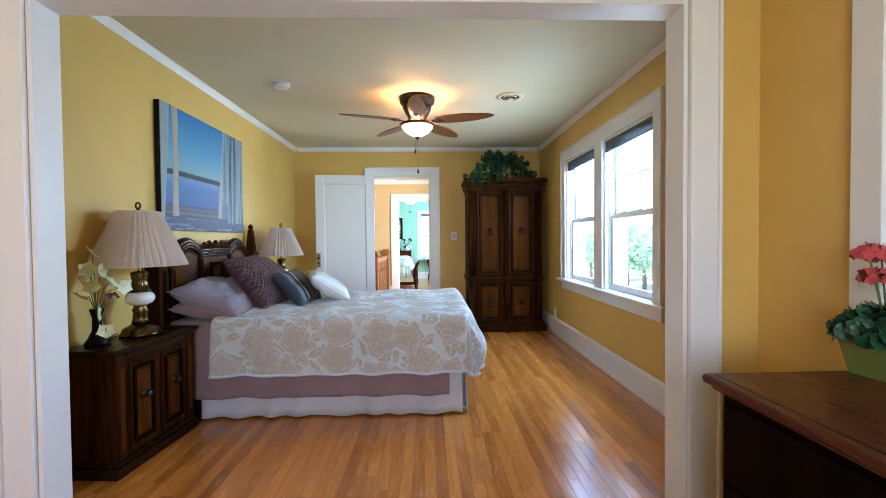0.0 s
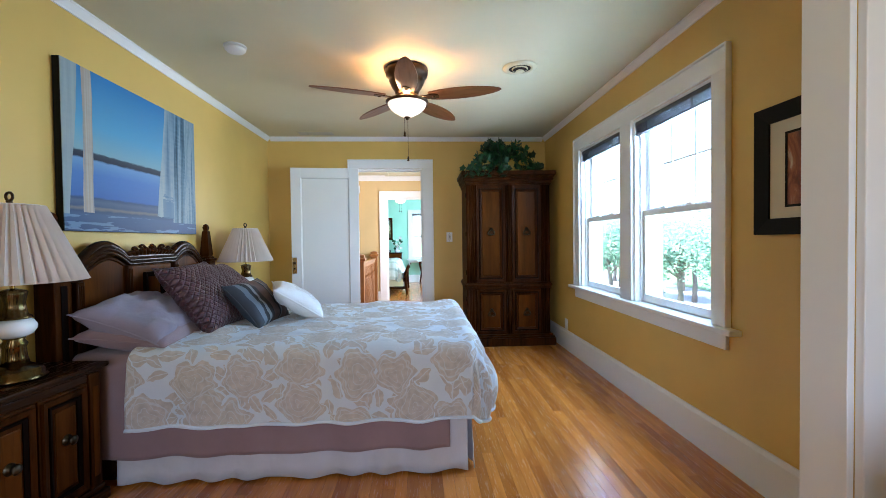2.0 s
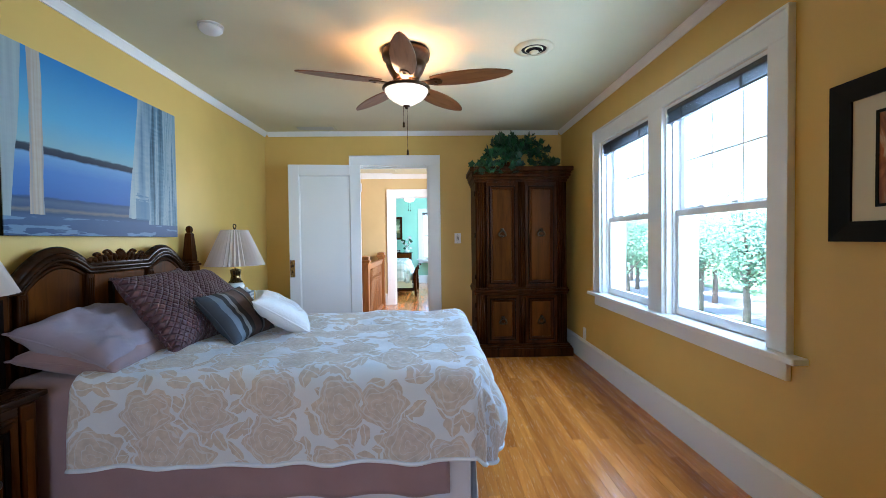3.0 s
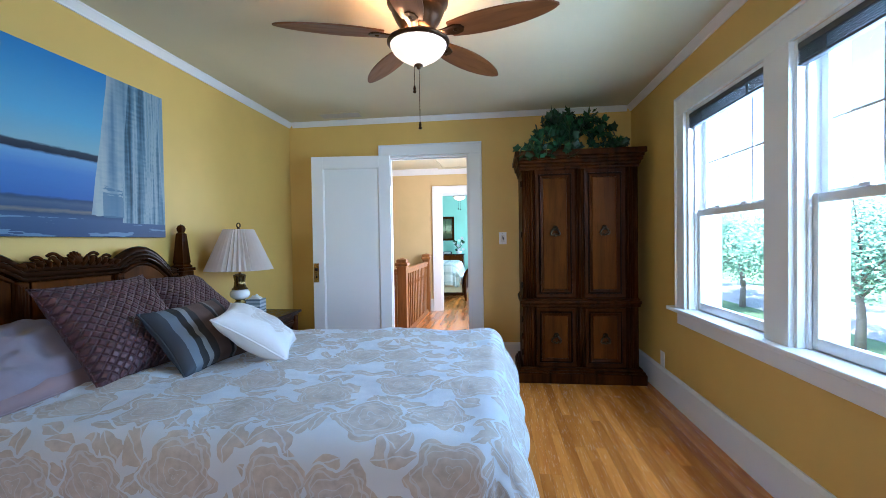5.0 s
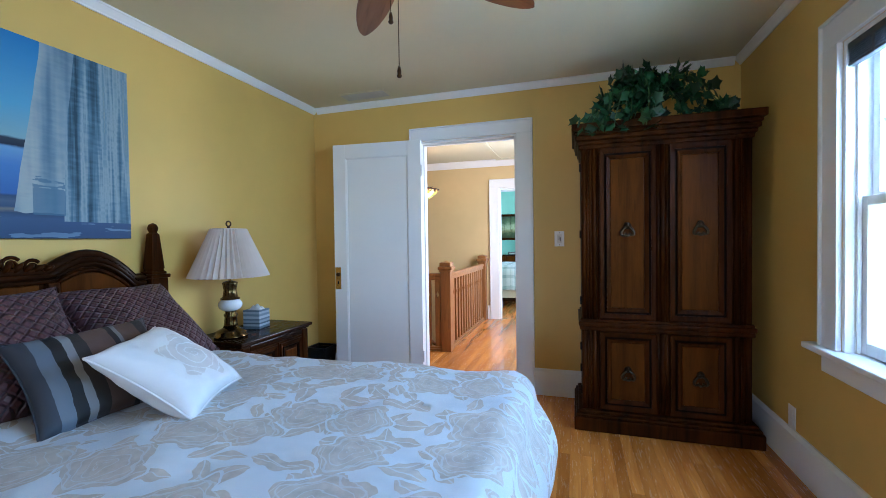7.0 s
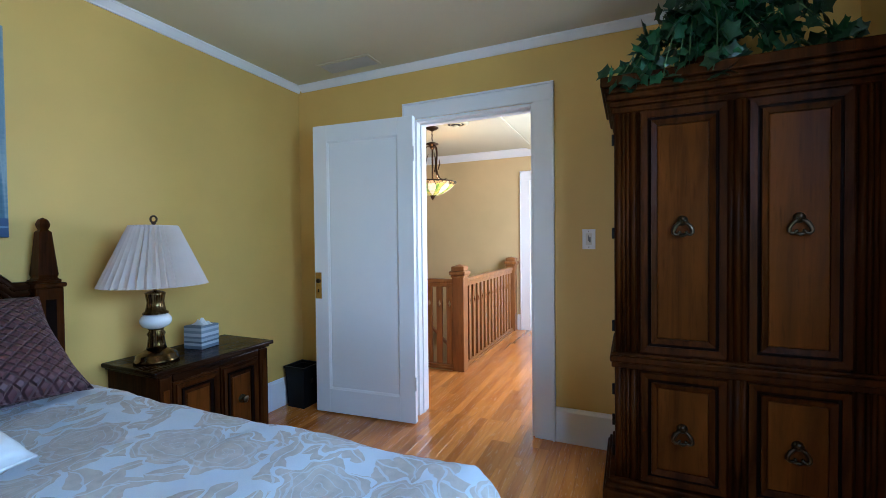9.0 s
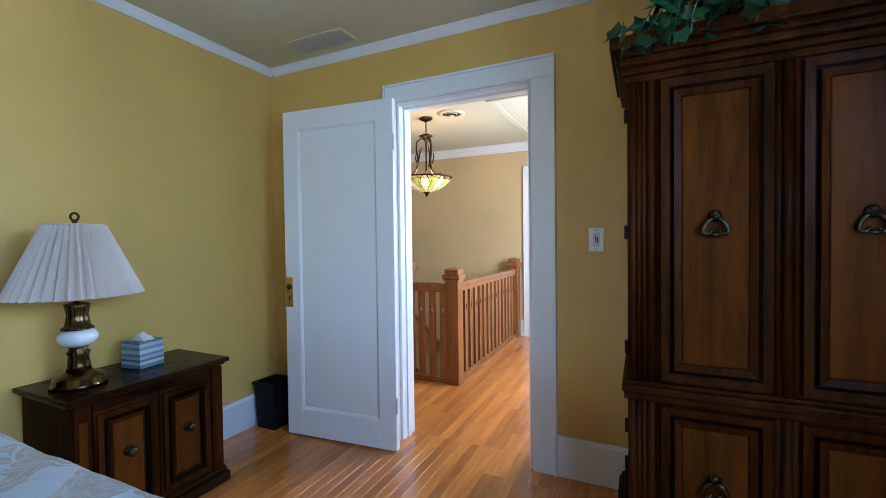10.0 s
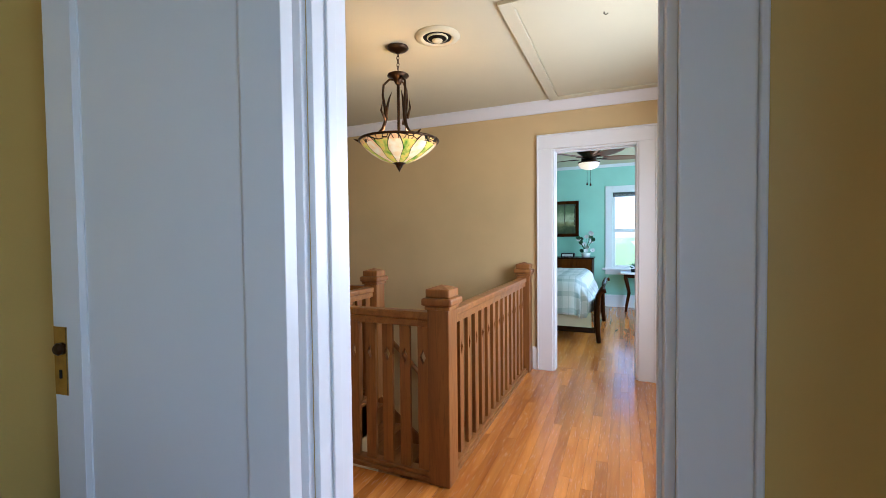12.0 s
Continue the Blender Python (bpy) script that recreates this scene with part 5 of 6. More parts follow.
        if s < 0:
            for zz in (z0 + 0.1, z1 - 0.1, (z0 + z1) / 2):
                part("hinge", box(-0.476, -0.464, F + 0.006, F + 0.018, zz - 0.025, zz + 0.025, 0.002), BLACK, d, "dark barrel hinge")

# ivy on the armoire
def leaf_material(name, dark, light):
    m, t, b = material(name, 0.42)
    info, geo = t.nodes.new("ShaderNodeObjectInfo"), t.nodes.new("ShaderNodeNewGeometry")
    r = math_node(t, "FRACT", math_node(t, "ADD", info.outputs["Random"], geo.outputs["Random Per Island"]))
    col = ramp(t, r, [(0.0, dark), (0.7, tuple((a + c) / 2 for a, c in zip(dark, light))), (1.0, light)])
    v = coords(t)
    col = mix(t, col, dim(light, 1.5), math_node(t, "MULTIPLY", ramp(t, noise_fac(t, v, 60, 4), [(0.55, (0, 0, 0)), (0.7, (1, 1, 1))]), 0.25))
    t.links.new(col, b.inputs["Base Color"])
    tr, sh = t.nodes.new("ShaderNodeBsdfTranslucent"), t.nodes.new("ShaderNodeMixShader")
    t.links.new(col, tr.inputs[0])
    sh.inputs[0].default_value = 0.18
    t.links.new(b.outputs[0], sh.inputs[1])
    t.links.new(tr.outputs[0], sh.inputs[2])
    t.links.new(sh.outputs[0], t.nodes["Material Output"].inputs[0])
    return m


LEAFG = leaf_material("ivy_leaf", (0.005, 0.022, 0.008), (0.035, 0.135, 0.045))


def ivy_leaf_mesh(size, lobes):
    bm = bmesh.new()
    rim = []
    n = 15
    for i in range(n):
        a = math.pi * (-0.92 + 1.84 * i / (n - 1)) + math.pi / 2
        r = size * (0.50 + 0.56 * abs(math.cos((a - math.pi / 2) * lobes / 2)) ** 1.5)
        rim.append(bm.verts.new((r * math.cos(a) * 0.9, r * math.sin(a) + size * 0.3, -0.16 * size * (abs(math.cos(a)) ** 1.5))))
    c = bm.verts.new((0, size * 0.25, 0.05 * size))
    for i in range(n - 1):
        bm.faces.new((c, rim[i], rim[i + 1]))
    bm.faces.new((c, rim[-1], rim[0]))
    return link_mesh("ivy_leaf", bm, LEAFG, True)


ivy = thing("ivy_plant", pose(1.66, 5.86, 1.925), "trailing green ivy spread over the armoire top", "plant")
random.seed(11)
LEAVES = [ivy_leaf_mesh(s, 5) for s in (0.038, 0.047, 0.031)]
part("basket", lathe([(0.0, 0), (0.10, 0), (0.13, 0.05), (0.12, 0.055), (0.0, 0.04)], 24, (0, 0.08, 0.002)), DARK_WOOD, ivy, "low woven holder")


count = 0
rest = bmesh.new()
for k in range(26):
    ang = random.uniform(0, 2 * math.pi)
    reach = random.uniform(0.18, 0.36) if abs(math.cos(ang)) < 0.7 else random.uniform(0.25, 0.50)
    if k < 7:
        ang, reach = radians(random.uniform(170, 245)), random.uniform(0.30, 0.50)
    if k in (7, 8, 9, 10):
        ang, reach = radians(random.uniform(-20, 15)), random.uniform(0.40, 0.52)
    ex, ey = reach * math.cos(ang), 0.6 * reach * math.sin(ang)
    over = ey < -0.10 or ex < -0.40
    rise = random.uniform(0.08, 0.26)
    pts = []
    for i in range(9):
        q = i / 8
        z = 0.06 + rise * math.sin(math.pi * min(1, q * 1.15)) + (0.0 if q < 0.8 else (0.8 - q) * (0.55 if over else 0.1))
        pts.append(Vector((ex * q + 0.012 * random.uniform(-1, 1), 0.05 + ey * q, max(z, 0.012 if not over else -0.2))))
    part("vine", tube(pts, 0.0025, 5), STEM, ivy)
    for i in range(1, 9):
        for r in range(3 if i > 2 else 4):
            p = pts[i] + Vector((random.uniform(-0.035, 0.035), random.uniform(-0.04, 0.03), random.uniform(-0.02, 0.04)))
            if p.y > 0.40:
                p.y = 0.38
            if p.z < 0.015 and p.y > -0.10 and abs(p.x) < 0.5:
                p.z = 0.02
            m = Matrix.Translation(p) @ pose(0, 0, 0, random.uniform(20, 100), random.uniform(-35, 35), random.uniform(-110, 110))
            if count < 290:
                o = new("leaf", random.choice(LEAVES))
                o.parent, o.matrix_basis = ivy, m
                count += 1
            else:
                t_ = bmesh.new()
                t_.from_mesh(LEAVES[count % 3])
                bmesh.ops.transform(t_, matrix=m, verts=t_.verts)
                join(rest, t_)
                count += 1
tagged(part("foliage", rest, LEAFG, ivy, "dense inner ivy leaves"), kind="stuff")

# ceiling fan
fan = thing("ceiling_fan", pose(FAN_AT[0], FAN_AT[1], CZ) @ Matrix.Diagonal((1.035, 1.035, 0.9, 1)), "five-blade bronze ceiling fan with a lit glass bowl", "ceiling fan")
part("housing", lathe([(0.0, 0), (0.145, 0), (0.150, -0.02), (0.145, -0.06), (0.120, -0.085), (0.125, -0.10), (0.105, -0.15), (0.085, -0.185), (0.078, -0.215), (0.0, -0.216)], 40), BRONZE, fan, "ribbed dark bronze motor housing", True)
part("hub", lathe([(0.0, -0.21), (0.078, -0.212), (0.080, -0.225), (0.060, -0.236), (0.020, -0.240), (0.0, -0.241)], 36), BRONZE, fan, "", True)
part("light_ring", lathe([(0.118, -0.285), (0.140, -0.278), (0.150, -0.270), (0.150, -0.262), (0.138, -0.256), (0.116, -0.262), (0.118, -0.285)], 40, cap=False), BRONZE, fan, "bronze rim of the glass bowl", True)
prof = [(0.136, -0.272), (0.134, -0.29), (0.120, -0.318), (0.095, -0.343), (0.070, -0.360), (0.045, -0.378), (0.020, -0.386), (0.0, -0.387)]
part("glass_bowl", lathe([(r, z) for r, z in prof], 40, cap=False), FAN_GLASS, fan, "frosted white glass bowl, lit", True)
part("bowl_finial", lathe([(0.0, -0.384), (0.020, -0.385), (0.022, -0.393), (0.010, -0.398), (0.008, -0.408), (0.0, -0.412)], 18), BRONZE, fan, "", True)
for k in range(3):
    a = radians(20 + 120 * k)
    part("ring_bracket", tube([(0.050 * math.cos(a), 0.050 * math.sin(a), -0.236), (0.14 * math.cos(a), 0.14 * math.sin(a), -0.266)], 0.005, 6), BRONZE, fan)


def blade_outline():
    pts = []
    for i in range(29):
        q = i / 28
        x = 0.165 + 0.495 * q
        w = 0.072 * math.sin(math.pi * min(1.0, 0.16 + 0.84 * q)) ** 0.55 if q < 1 else 0.0
        pts.append((x, max(w, 0.004)))
    return pts + [(x, -w) for x, w in reversed(pts)]


for k in range(5):
    m = pose(0, 0, -0.232, 0, 0, 55 + 72 * k) @ pose(0, 0, 0, -11, 0, 0)
    b_ = part("blade", prism(blade_outline(), "z", -0.004, 0.004), BLADE, fan, "leaf-shaped walnut veneer blade", False, m)
    bm = prism([(0.065, 0.018), (0.14, 0.022), (0.19, 0.034), (0.225, 0.022), (0.235, 0.0), (0.225, -0.022), (0.19, -0.034), (0.14, -0.022), (0.065, -0.018)], "z", -0.012, -0.0045)
    part("blade_iron", bm, BRONZE, b_, "bronze blade iron")
    bm = lathe([(0.0, -0.02), (0.010, -0.018), (0.012, -0.012), (0.0, -0.011)], 12, (0.195, 0, 0))
    part("screw_cap", bm, BRONZE, b_)
for (dx, dy, ln, name) in ((-0.018, -0.02, 0.105, "short_pull_chain"), (0.004, -0.01, 0.30, "long_pull_chain")):
    bm = bmesh.new()
    tube([(dx, dy, -0.40), (dx, dy, -0.40 - ln)], 0.0012, 6, bm)
    for i in range(int(ln / 0.008)):
        bmesh.ops.create_icosphere(bm, subdivisions=1, radius=0.0022, matrix=Matrix.Translation((dx, dy, -0.402 - 0.008 * i)))
    ch = part(name, bm, BRONZE, fan, "beaded pull chain")
    part("pull_weight", lathe([(0.0, 0), (0.004, -0.002), (0.007, -0.018), (0.006, -0.03), (0.009, -0.036), (0.006, -0.042), (0.0, -0.044)], 12, (dx, dy, -0.40 - ln)), BRONZE, ch, "dark turned pull", True)


# ceiling fittings
def round_vent(name, x, y, r, label):
    v = thing(name, pose(x, y, CZ), label, "vent", "round ceiling vents")
    part("flange", lathe([(0.0, 0), (r, 0), (r, -0.004), (r * 0.74, -0.014), (r * 0.66, -0.014), (r * 0.64, -0.004), (0.0, -0.0035)], 40), CEILING, v, "cream round flange", True)
    # flat disc, no hole: the shade inside the vent is its black colour
    part("throat", lathe([(0.0, -0.005), (r * 0.63, -0.005), (r * 0.63, -0.0065), (0.0, -0.0065)], 36), BLACK, v, "flat black disc for the shade inside the vent")
    part("cone", lathe([(r * 0.46, -0.008), (r * 0.47, -0.008), (r * 0.42, -0.016), (r * 0.41, -0.016), (r * 0.46, -0.008)], 36, cap=False), CEILING, v, "", True)
    part("cap", lathe([(0.0, -0.034), (r * 0.20, -0.032), (r * 0.24, -0.024), (0.0, -0.008)], 24), CEILING, v, "", True)


round_vent("ceiling_vent", 1.503, 4.243, 0.125, "round white ceiling vent beside the fan")
round_vent("ceiling_vent", -0.305, 7.805, 0.135, "round cream ceiling vent beside the pendant lamp")
sd = thing("smoke_detector", pose(-0.392, 3.958, CZ), "white round smoke detector on the ceiling", "smoke detector")
part("mount", lathe([(0.0, 0), (0.068, 0), (0.068, -0.008), (0.0, -0.009)], 32), WHITE, sd)
part("cover", lathe([(0.0, -0.008), (0.060, -0.009), (0.062, -0.024), (0.050, -0.036), (0.022, -0.042), (0.0, -0.043)], 32), WHITE, sd, "", True)
rg = thing("ceiling_register", pose(-0.41, 6.13, CZ), "flat rectangular ceiling air register near the corner", "vent")
bm = frame_ring(0.42, 0.17, 0.018, 0.006)
bmesh.ops.transform(bm, matrix=pose(0, 0.085, 0, 90, 0, 0), verts=bm.verts)
part("frame", bm, CEILING, rg)
REG = paint("register_grey", (0.50, 0.49, 0.45), 0.6)
part("backing", box(-0.19, 0.19, -0.066, 0.066, -0.003, -0.001), BLACK, rg)
for i in range(15):
    y = -0.062 + 0.0088 * i
    part("louver", box(-0.192, 0.192, y, y + 0.005, -0.006, -0.003), REG, rg)

# switch and outlet
MAT0 = paint("ivory_plastic", (0.66, 0.64, 0.58), 0.4)
sw = thing("light_switch", pose(1.122, N, 1.212), "white dimmer switch plate on the wall", "light switch")
part("plate", box(-0.036, 0.036, -0.006, 0, -0.058, 0.058, 0.002), WHITE, sw)
part("rocker_bezel", box(-0.017, 0.017, -0.009, -0.006, -0.034, 0.034, 0.001), MAT0, sw)
part("slider", box(-0.004, 0.000, -0.013, -0.009, -0.010, 0.022, 0.001), BLIND, sw)
part("toggle", box(0.003, 0.010, -0.013, -0.009, -0.018, 0.012, 0.001), BLIND, sw)
for z in (-0.046, 0.046):
    part("screw", lathe([(0.0, 0), (0.003, 0), (0.0, 0.001)], 8, (0, 0, 0)), ANTIQUE, sw, "", False, pose(0, -0.006, z, 90, 0, 0))
ol = thing("wall_outlet", pose(E_, 5.60, 0.265), "white wall outlet above the baseboard", "outlet")
part("plate", box(-0.006, 0, -0.036, 0.036, -0.058, 0.058, 0.002), WHITE, ol)
for z in (-0.022, 0.022):
    part("socket", box(-0.008, -0.005, -0.016, 0.016, z - 0.014, z + 0.014, 0.001), WHITE, ol)

# framed print by the window
pf = thing("framed_picture", pose(E_, 2.776, 1.18), "black framed print with a cream mat", "picture")
MAT = paint("cream_mat", (0.62, 0.56, 0.42), 0.8)
bm = frame_ring(0.52, 0.553, 0.070, 0.032, None, 0, 0.010)
bmesh.ops.transform(bm, matrix=pose(0, 0, 0, 0, 0, -90), verts=bm.verts)
part("frame", bm, BLACK, pf, "wide black wooden frame")
part("mat", box(-0.014, -0.008, -0.192, 0.192, 0.069, 0.485), MAT, pf, "cream mat board")
bm = frame_ring(0.222, 0.315, 0.010, 0.004, None, 0.115, 0)
bmesh.ops.transform(bm, matrix=pose(-0.014, 0, 0, 0, 0, -90), verts=bm.verts)
part("inner_line", bm, BLACK, pf)


def abstract():
    m, t, b = material("rust_abstract_print", 0.4)
    v = coords(t, (1, 1, 0.6))
    n = noise_fac(t, v, 7, 6, 0.6, 1.5)
    col = ramp(t, n, [(0.3, (0.02, 0.012, 0.012)), (0.45, (0.16, 0.03, 0.012)), (0.58, (0.33, 0.10, 0.03)), (0.68, (0.52, 0.40, 0.26))])
    t.links.new(col, b.inputs["Base Color"])
    return m


part("print", box(-0.0155, -0.0142, -0.102, 0.102, 0.124, 0.421), abstract(), pf, "rust and black abstract print")

# dresser and geranium in the dressing room
ds = thing("dresser", pose(AX - 0.004, 1.63, 0), "low dark red walnut dresser with a moulded top", "dresser")
# body, plinth and drawers near-black: shade below the top is in their colour
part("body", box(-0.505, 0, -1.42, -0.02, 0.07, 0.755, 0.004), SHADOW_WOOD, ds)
bm = box(-0.545, 0, -1.46, 0.012, 0.765, 0.79, 0.010, None, 3)
box(-0.528, 0, -1.445, -0.004, 0.752, 0.765, 0.006, bm)
part("top", bm, DRESSER_WOOD, ds, "red-brown walnut top with an inlaid line")
part("inlay_line", box(-0.520, -0.516, -1.44, -0.01, 0.7885, 0.7908), BLACK, ds)
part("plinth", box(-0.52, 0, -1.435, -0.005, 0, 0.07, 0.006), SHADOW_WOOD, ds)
for j in range(2):
    for i in range(3):
        z0 = 0.10 + 0.215 * i
        y0 = -1.40 + 0.69 * j
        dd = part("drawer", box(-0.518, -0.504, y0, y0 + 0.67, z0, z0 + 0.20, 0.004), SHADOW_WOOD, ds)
        part("knob", lathe([(0.0, 0), (0.012, 0), (0.008, 0.012), (0.014, 0.022), (0.0, 0.028)], 12), ANTIQUE, dd, "", True, pose(-0.518, y0 + 0.335, z0 + 0.1, 0, -90, 0))
gp = thing("geranium", pose(1.972, 1.575, 0.79, 0, 0, 8) @ Matrix.Scale(0.86, 4), "red geranium in a square green pot on the dresser", "potted plant")
POT = paint("olive_green_glaze", (0.13, 0.15, 0.032), 0.35)
bm = bmesh.new()
lo, hi = [], []
for s, z, out in ((0.062, 0.0, lo), (0.082, 0.115, hi)):
    for sx, sy in ((-1, -1), (1, -1), (1, 1), (-1, 1)):
        out.append(bm.verts.new((sx * s, sy * s, z)))
bm.faces.new(lo[::-1])
for k in range(4):
    bm.faces.new((lo[k], lo[(k + 1) % 4], hi[(k + 1) % 4], hi[k]))
thicken(part("pot", bm, POT, gp, "tapered olive green pot"), 0.006)
part("soil", box(-0.072, 0.072, -0.072, 0.072, 0.085, 0.10), BLACK, gp)
GERL = leaf_material("geranium_leaf", (0.016, 0.060, 0.022), (0.045, 0.135, 0.070))
RED = cloth("coral_red_petals", (0.52, 0.055, 0.06), 500, 0.6, 0.15)
random.seed(8)


def round_leaf(size):
    bm = bmesh.new()
    c = bm.verts.new((0, 0, 0))
    rim = [bm.verts.new((size * (1 + 0.10 * math.sin(7 * a)) * math.cos(a), size * (1 + 0.10 * math.sin(7 * a)) * math.sin(a), 0.10 * size + 0.10 * size * math.sin(7 * a))) for a in [2 * math.pi * i / 21 for i in range(21)]]
    for i in range(21):
        bm.faces.new((c, rim[i], rim[(i + 1) % 21]))
    return link_mesh("leaf", bm, GERL, True)


RL = [round_leaf(0.026), round_leaf(0.034)]
for k in range(150):
    a, r = random.uniform(0, 2 * math.pi), 0.125 * math.sqrt(random.uniform(0.02, 1))
    z = 0.105 + 0.105 * math.cos(r / 0.125 * 1.4) * random.uniform(0.75, 1.1)
    o = new("leaf", RL[k % 2])
    o.parent = gp
    o.matrix_basis = pose(min(r * math.cos(a), 0.085), r * math.sin(a), z, -500 * r * math.sin(a) + random.uniform(-20, 20), 500 * r * math.cos(a) + random.uniform(-20, 20), random.uniform(0, 360))
for k, (x, y, z) in enumerate(((0.0, 0.02, 0.365), (-0.035, 0.03, 0.375), (0.04, 0.0, 0.37), (-0.02, 0.02, 0.30), (0.03, -0.03, 0.29))):
    part("stem", tube([(0, 0, 0.1), (x * 0.4, y * 0.4, z * 0.6), (x, y, z)], 0.003, 6), STEM, gp)
    bm = bmesh.new()
    for p in range(44):
        u, w_ = random.uniform(0, 2 * math.pi), random.uniform(-0.3, 1)
        n_ = Vector((math.sqrt(max(0, 1 - w_ * w_)) * math.cos(u), math.sqrt(max(0, 1 - w_ * w_)) * math.sin(u), w_ * 0.75))
        o = grid(2, 2, lambda i, j: ((i - 0.5) * 0.021, (j - 0.5) * 0.021, 0.005 * math.cos(3 * (i + j))))
        bmesh.ops.transform(o, matrix=axes(Vector((x, y, z)) + n_ * random.uniform(0.028, 0.044), n_.orthogonal(), n_.cross(n_.orthogonal())), verts=o.verts)
        join(bm, o)
    part("flower_head", bm, RED, gp, "coral red flower cluster", True)

# ---- stair hall ----
def newel(parent, x, y, z0=0.0, h=0.985):
    w = 0.057
    p = part("newel_post", box(x - w, x + w, y - w, y + w, z0, z0 + h - 0.11, 0.004), RAIL_OAK, parent, "square oak newel post")
    bm = box(x - w - 0.010, x + w + 0.010, y - w - 0.010, y + w + 0.010, z0 + h - 0.115, z0 + h - 0.095, 0.005)
    box(x - w - 0.024, x + w + 0.024, y - w - 0.024, y + w + 0.024, z0 + h - 0.095, z0 + h - 0.055, 0.012, bm)
    box(x - w - 0.006, x + w + 0.006, y - w - 0.006, y + w + 0.006, z0 + h - 0.055, z0 + h - 0.012, 0.006, bm)
    part("newel_cap", bm, RAIL_OAK, p, "stepped oak newel cap")
    bm = bmesh.new()
    q = [bm.verts.new((x + sx * 0.056, y + sy * 0.056, z0 + h - 0.012)) for sx, sy in ((-1, -1), (1, -1), (1, 1), (-1, 1))]
    t_ = bm.verts.new((x, y, z0 + h + 0.006))
    bm.faces.new(q[::-1])
    for k in range(4):
        bm.faces.new((q[k], q[(k + 1) % 4], t_))
    part("newel_point", bm, RAIL_OAK, p)


def slat_mesh(w, h, t):
    """A flat baluster with a diamond cut through it near the top; lies in the xz plane."""
    bm = bmesh.new()
    zc, dz, dx = h - 0.16, 0.040, 0.017
    for s in (-1, 1):
        pts = [(s * w / 2, h), (0, h), (0, zc + dz), (s * dx, zc), (0, zc - dz), (0, 0), (s * w / 2, 0)]
        prism(pts if s < 0 else pts[::-1], "y", -t / 2, t / 2, bm)
    return link_mesh("baluster", bm, RAIL_OAK)


SLAT = slat_mesh(0.058, 0.735, 0.020)


def run(parent, p0, p1, n, edge=True):
    """Handrail, foot rail and flat balusters between two plan points."""
    p0, p1 = Vector((*p0, 0)), Vector((*p1, 0))
    L = (p1 - p0).length
    a = math.atan2(p1.y - p0.y, p1.x - p0.x)
    m = Matrix.Translation(p0) @ Matrix.Rotation(a, 4, "Z")
    bm = box(0, L, -0.034, 0.034, 0.812, 0.852, 0.010, None, 3)
    box(0, L, -0.024, 0.024, 0.775, 0.812, 0.004, bm)
    part("handrail", bm, RAIL_OAK_Y, parent, "moulded oak handrail", False, m)
    bm = box(0, L, -0.040, 0.040, 0.0, 0.022, 0.004)
    box(0, L, -0.028, 0.028, 0.022, 0.042, 0.004, bm)
    part("foot_rail", bm, RAIL_OAK_Y, parent, "", False, m)
    for i in range(n):
        o = new("baluster", SLAT)
        o.parent = parent
        o.matrix_basis = m @ pose(L * (i + 0.5) / n, 0, 0.041)


rail = thing("stair_railing", pose(0, 0, 0), "oak stair railing with flat diamond-cut balusters", "railing", kind="structure")
NAX, NAY = -0.11, 7.385
newel(rail, NAX, NAY)
newel(rail, NAX, FAR - 0.085)
newel(rail, -1.05, 8.24)
newel(rail, -1.05, NAY)
run(rail, (NAX, NAY + 0.054), (NAX, FAR - 0.139), 14)
run(rail, (-0.996, NAY), (NAX - 0.054, NAY), 8)
run(rail, (-1.05, NAY + 0.054), (-1.05, 8.186), 7)
run(rail, (-2.35, 8.24), (-1.104, 8.24), 10)

# the stair going down along the wall, and the well's lower walls
stair = thing("staircase", pose(0, 0, 0), "oak staircase going down behind the railing", "staircase", kind="structure")
for k in range(9):
    x0, z = -2.4 + 0.25 * k, -0.185 * (k + 1)
    part("tread", box(x0, x0 + 0.275, 8.26, FAR - 0.02, z - 0.03, z, 0.006), RAIL_OAK_Y, stair)
    part("riser", box(x0 - 0.02, x0, 8.26, FAR - 0.02, z, z + 0.155), RAIL_OAK, stair)
bm = tube([(-2.3, FAR - 0.06, 0.86), (-0.3, FAR - 0.06, -0.98)], 0.024, 10)
part("wall_handrail", bm, RAIL_OAK_Y, stair, "round oak handrail on the wall", True)
part("skirt_board", prism([(-2.4, 0.05), (-2.4, -0.25), (-0.2, -1.95), (-0.2, -1.60)], "y", FAR - 0.018, FAR - 0.002), RAIL_OAK, stair)
bm = box(-1.04, -0.10, 7.31, 7.33, -2.7, -0.004)
box(-0.10, -0.08, 7.31, FAR, -2.7, -0.25, 0, bm)
box(-1.06, -1.04, 7.33, 8.22, -2.7, -0.004, 0, bm)
box(HX0, -1.04, 8.22, 8.24, -2.7, -0.25, 0, bm)
solid("wall_stairwell", bm, HALL_PAINT, "beige painted stairwell walls below the hall floor", "wall")
solid("floor_lower", box(HX0 - T, 0, 7.2, FAR + T, -2.75, -2.70), RAIL_OAK_Y, "oak floor at the foot of the stairs", "floor")

# attic hatch
ah = thing("attic_hatch", pose(0, 0, CZ), "white trimmed attic hatch in the hall ceiling", "attic hatch", kind="structure")
AH0, AH1, AHY0, AHY1 = 0.122, 1.06, 7.59, FAR - 0.082
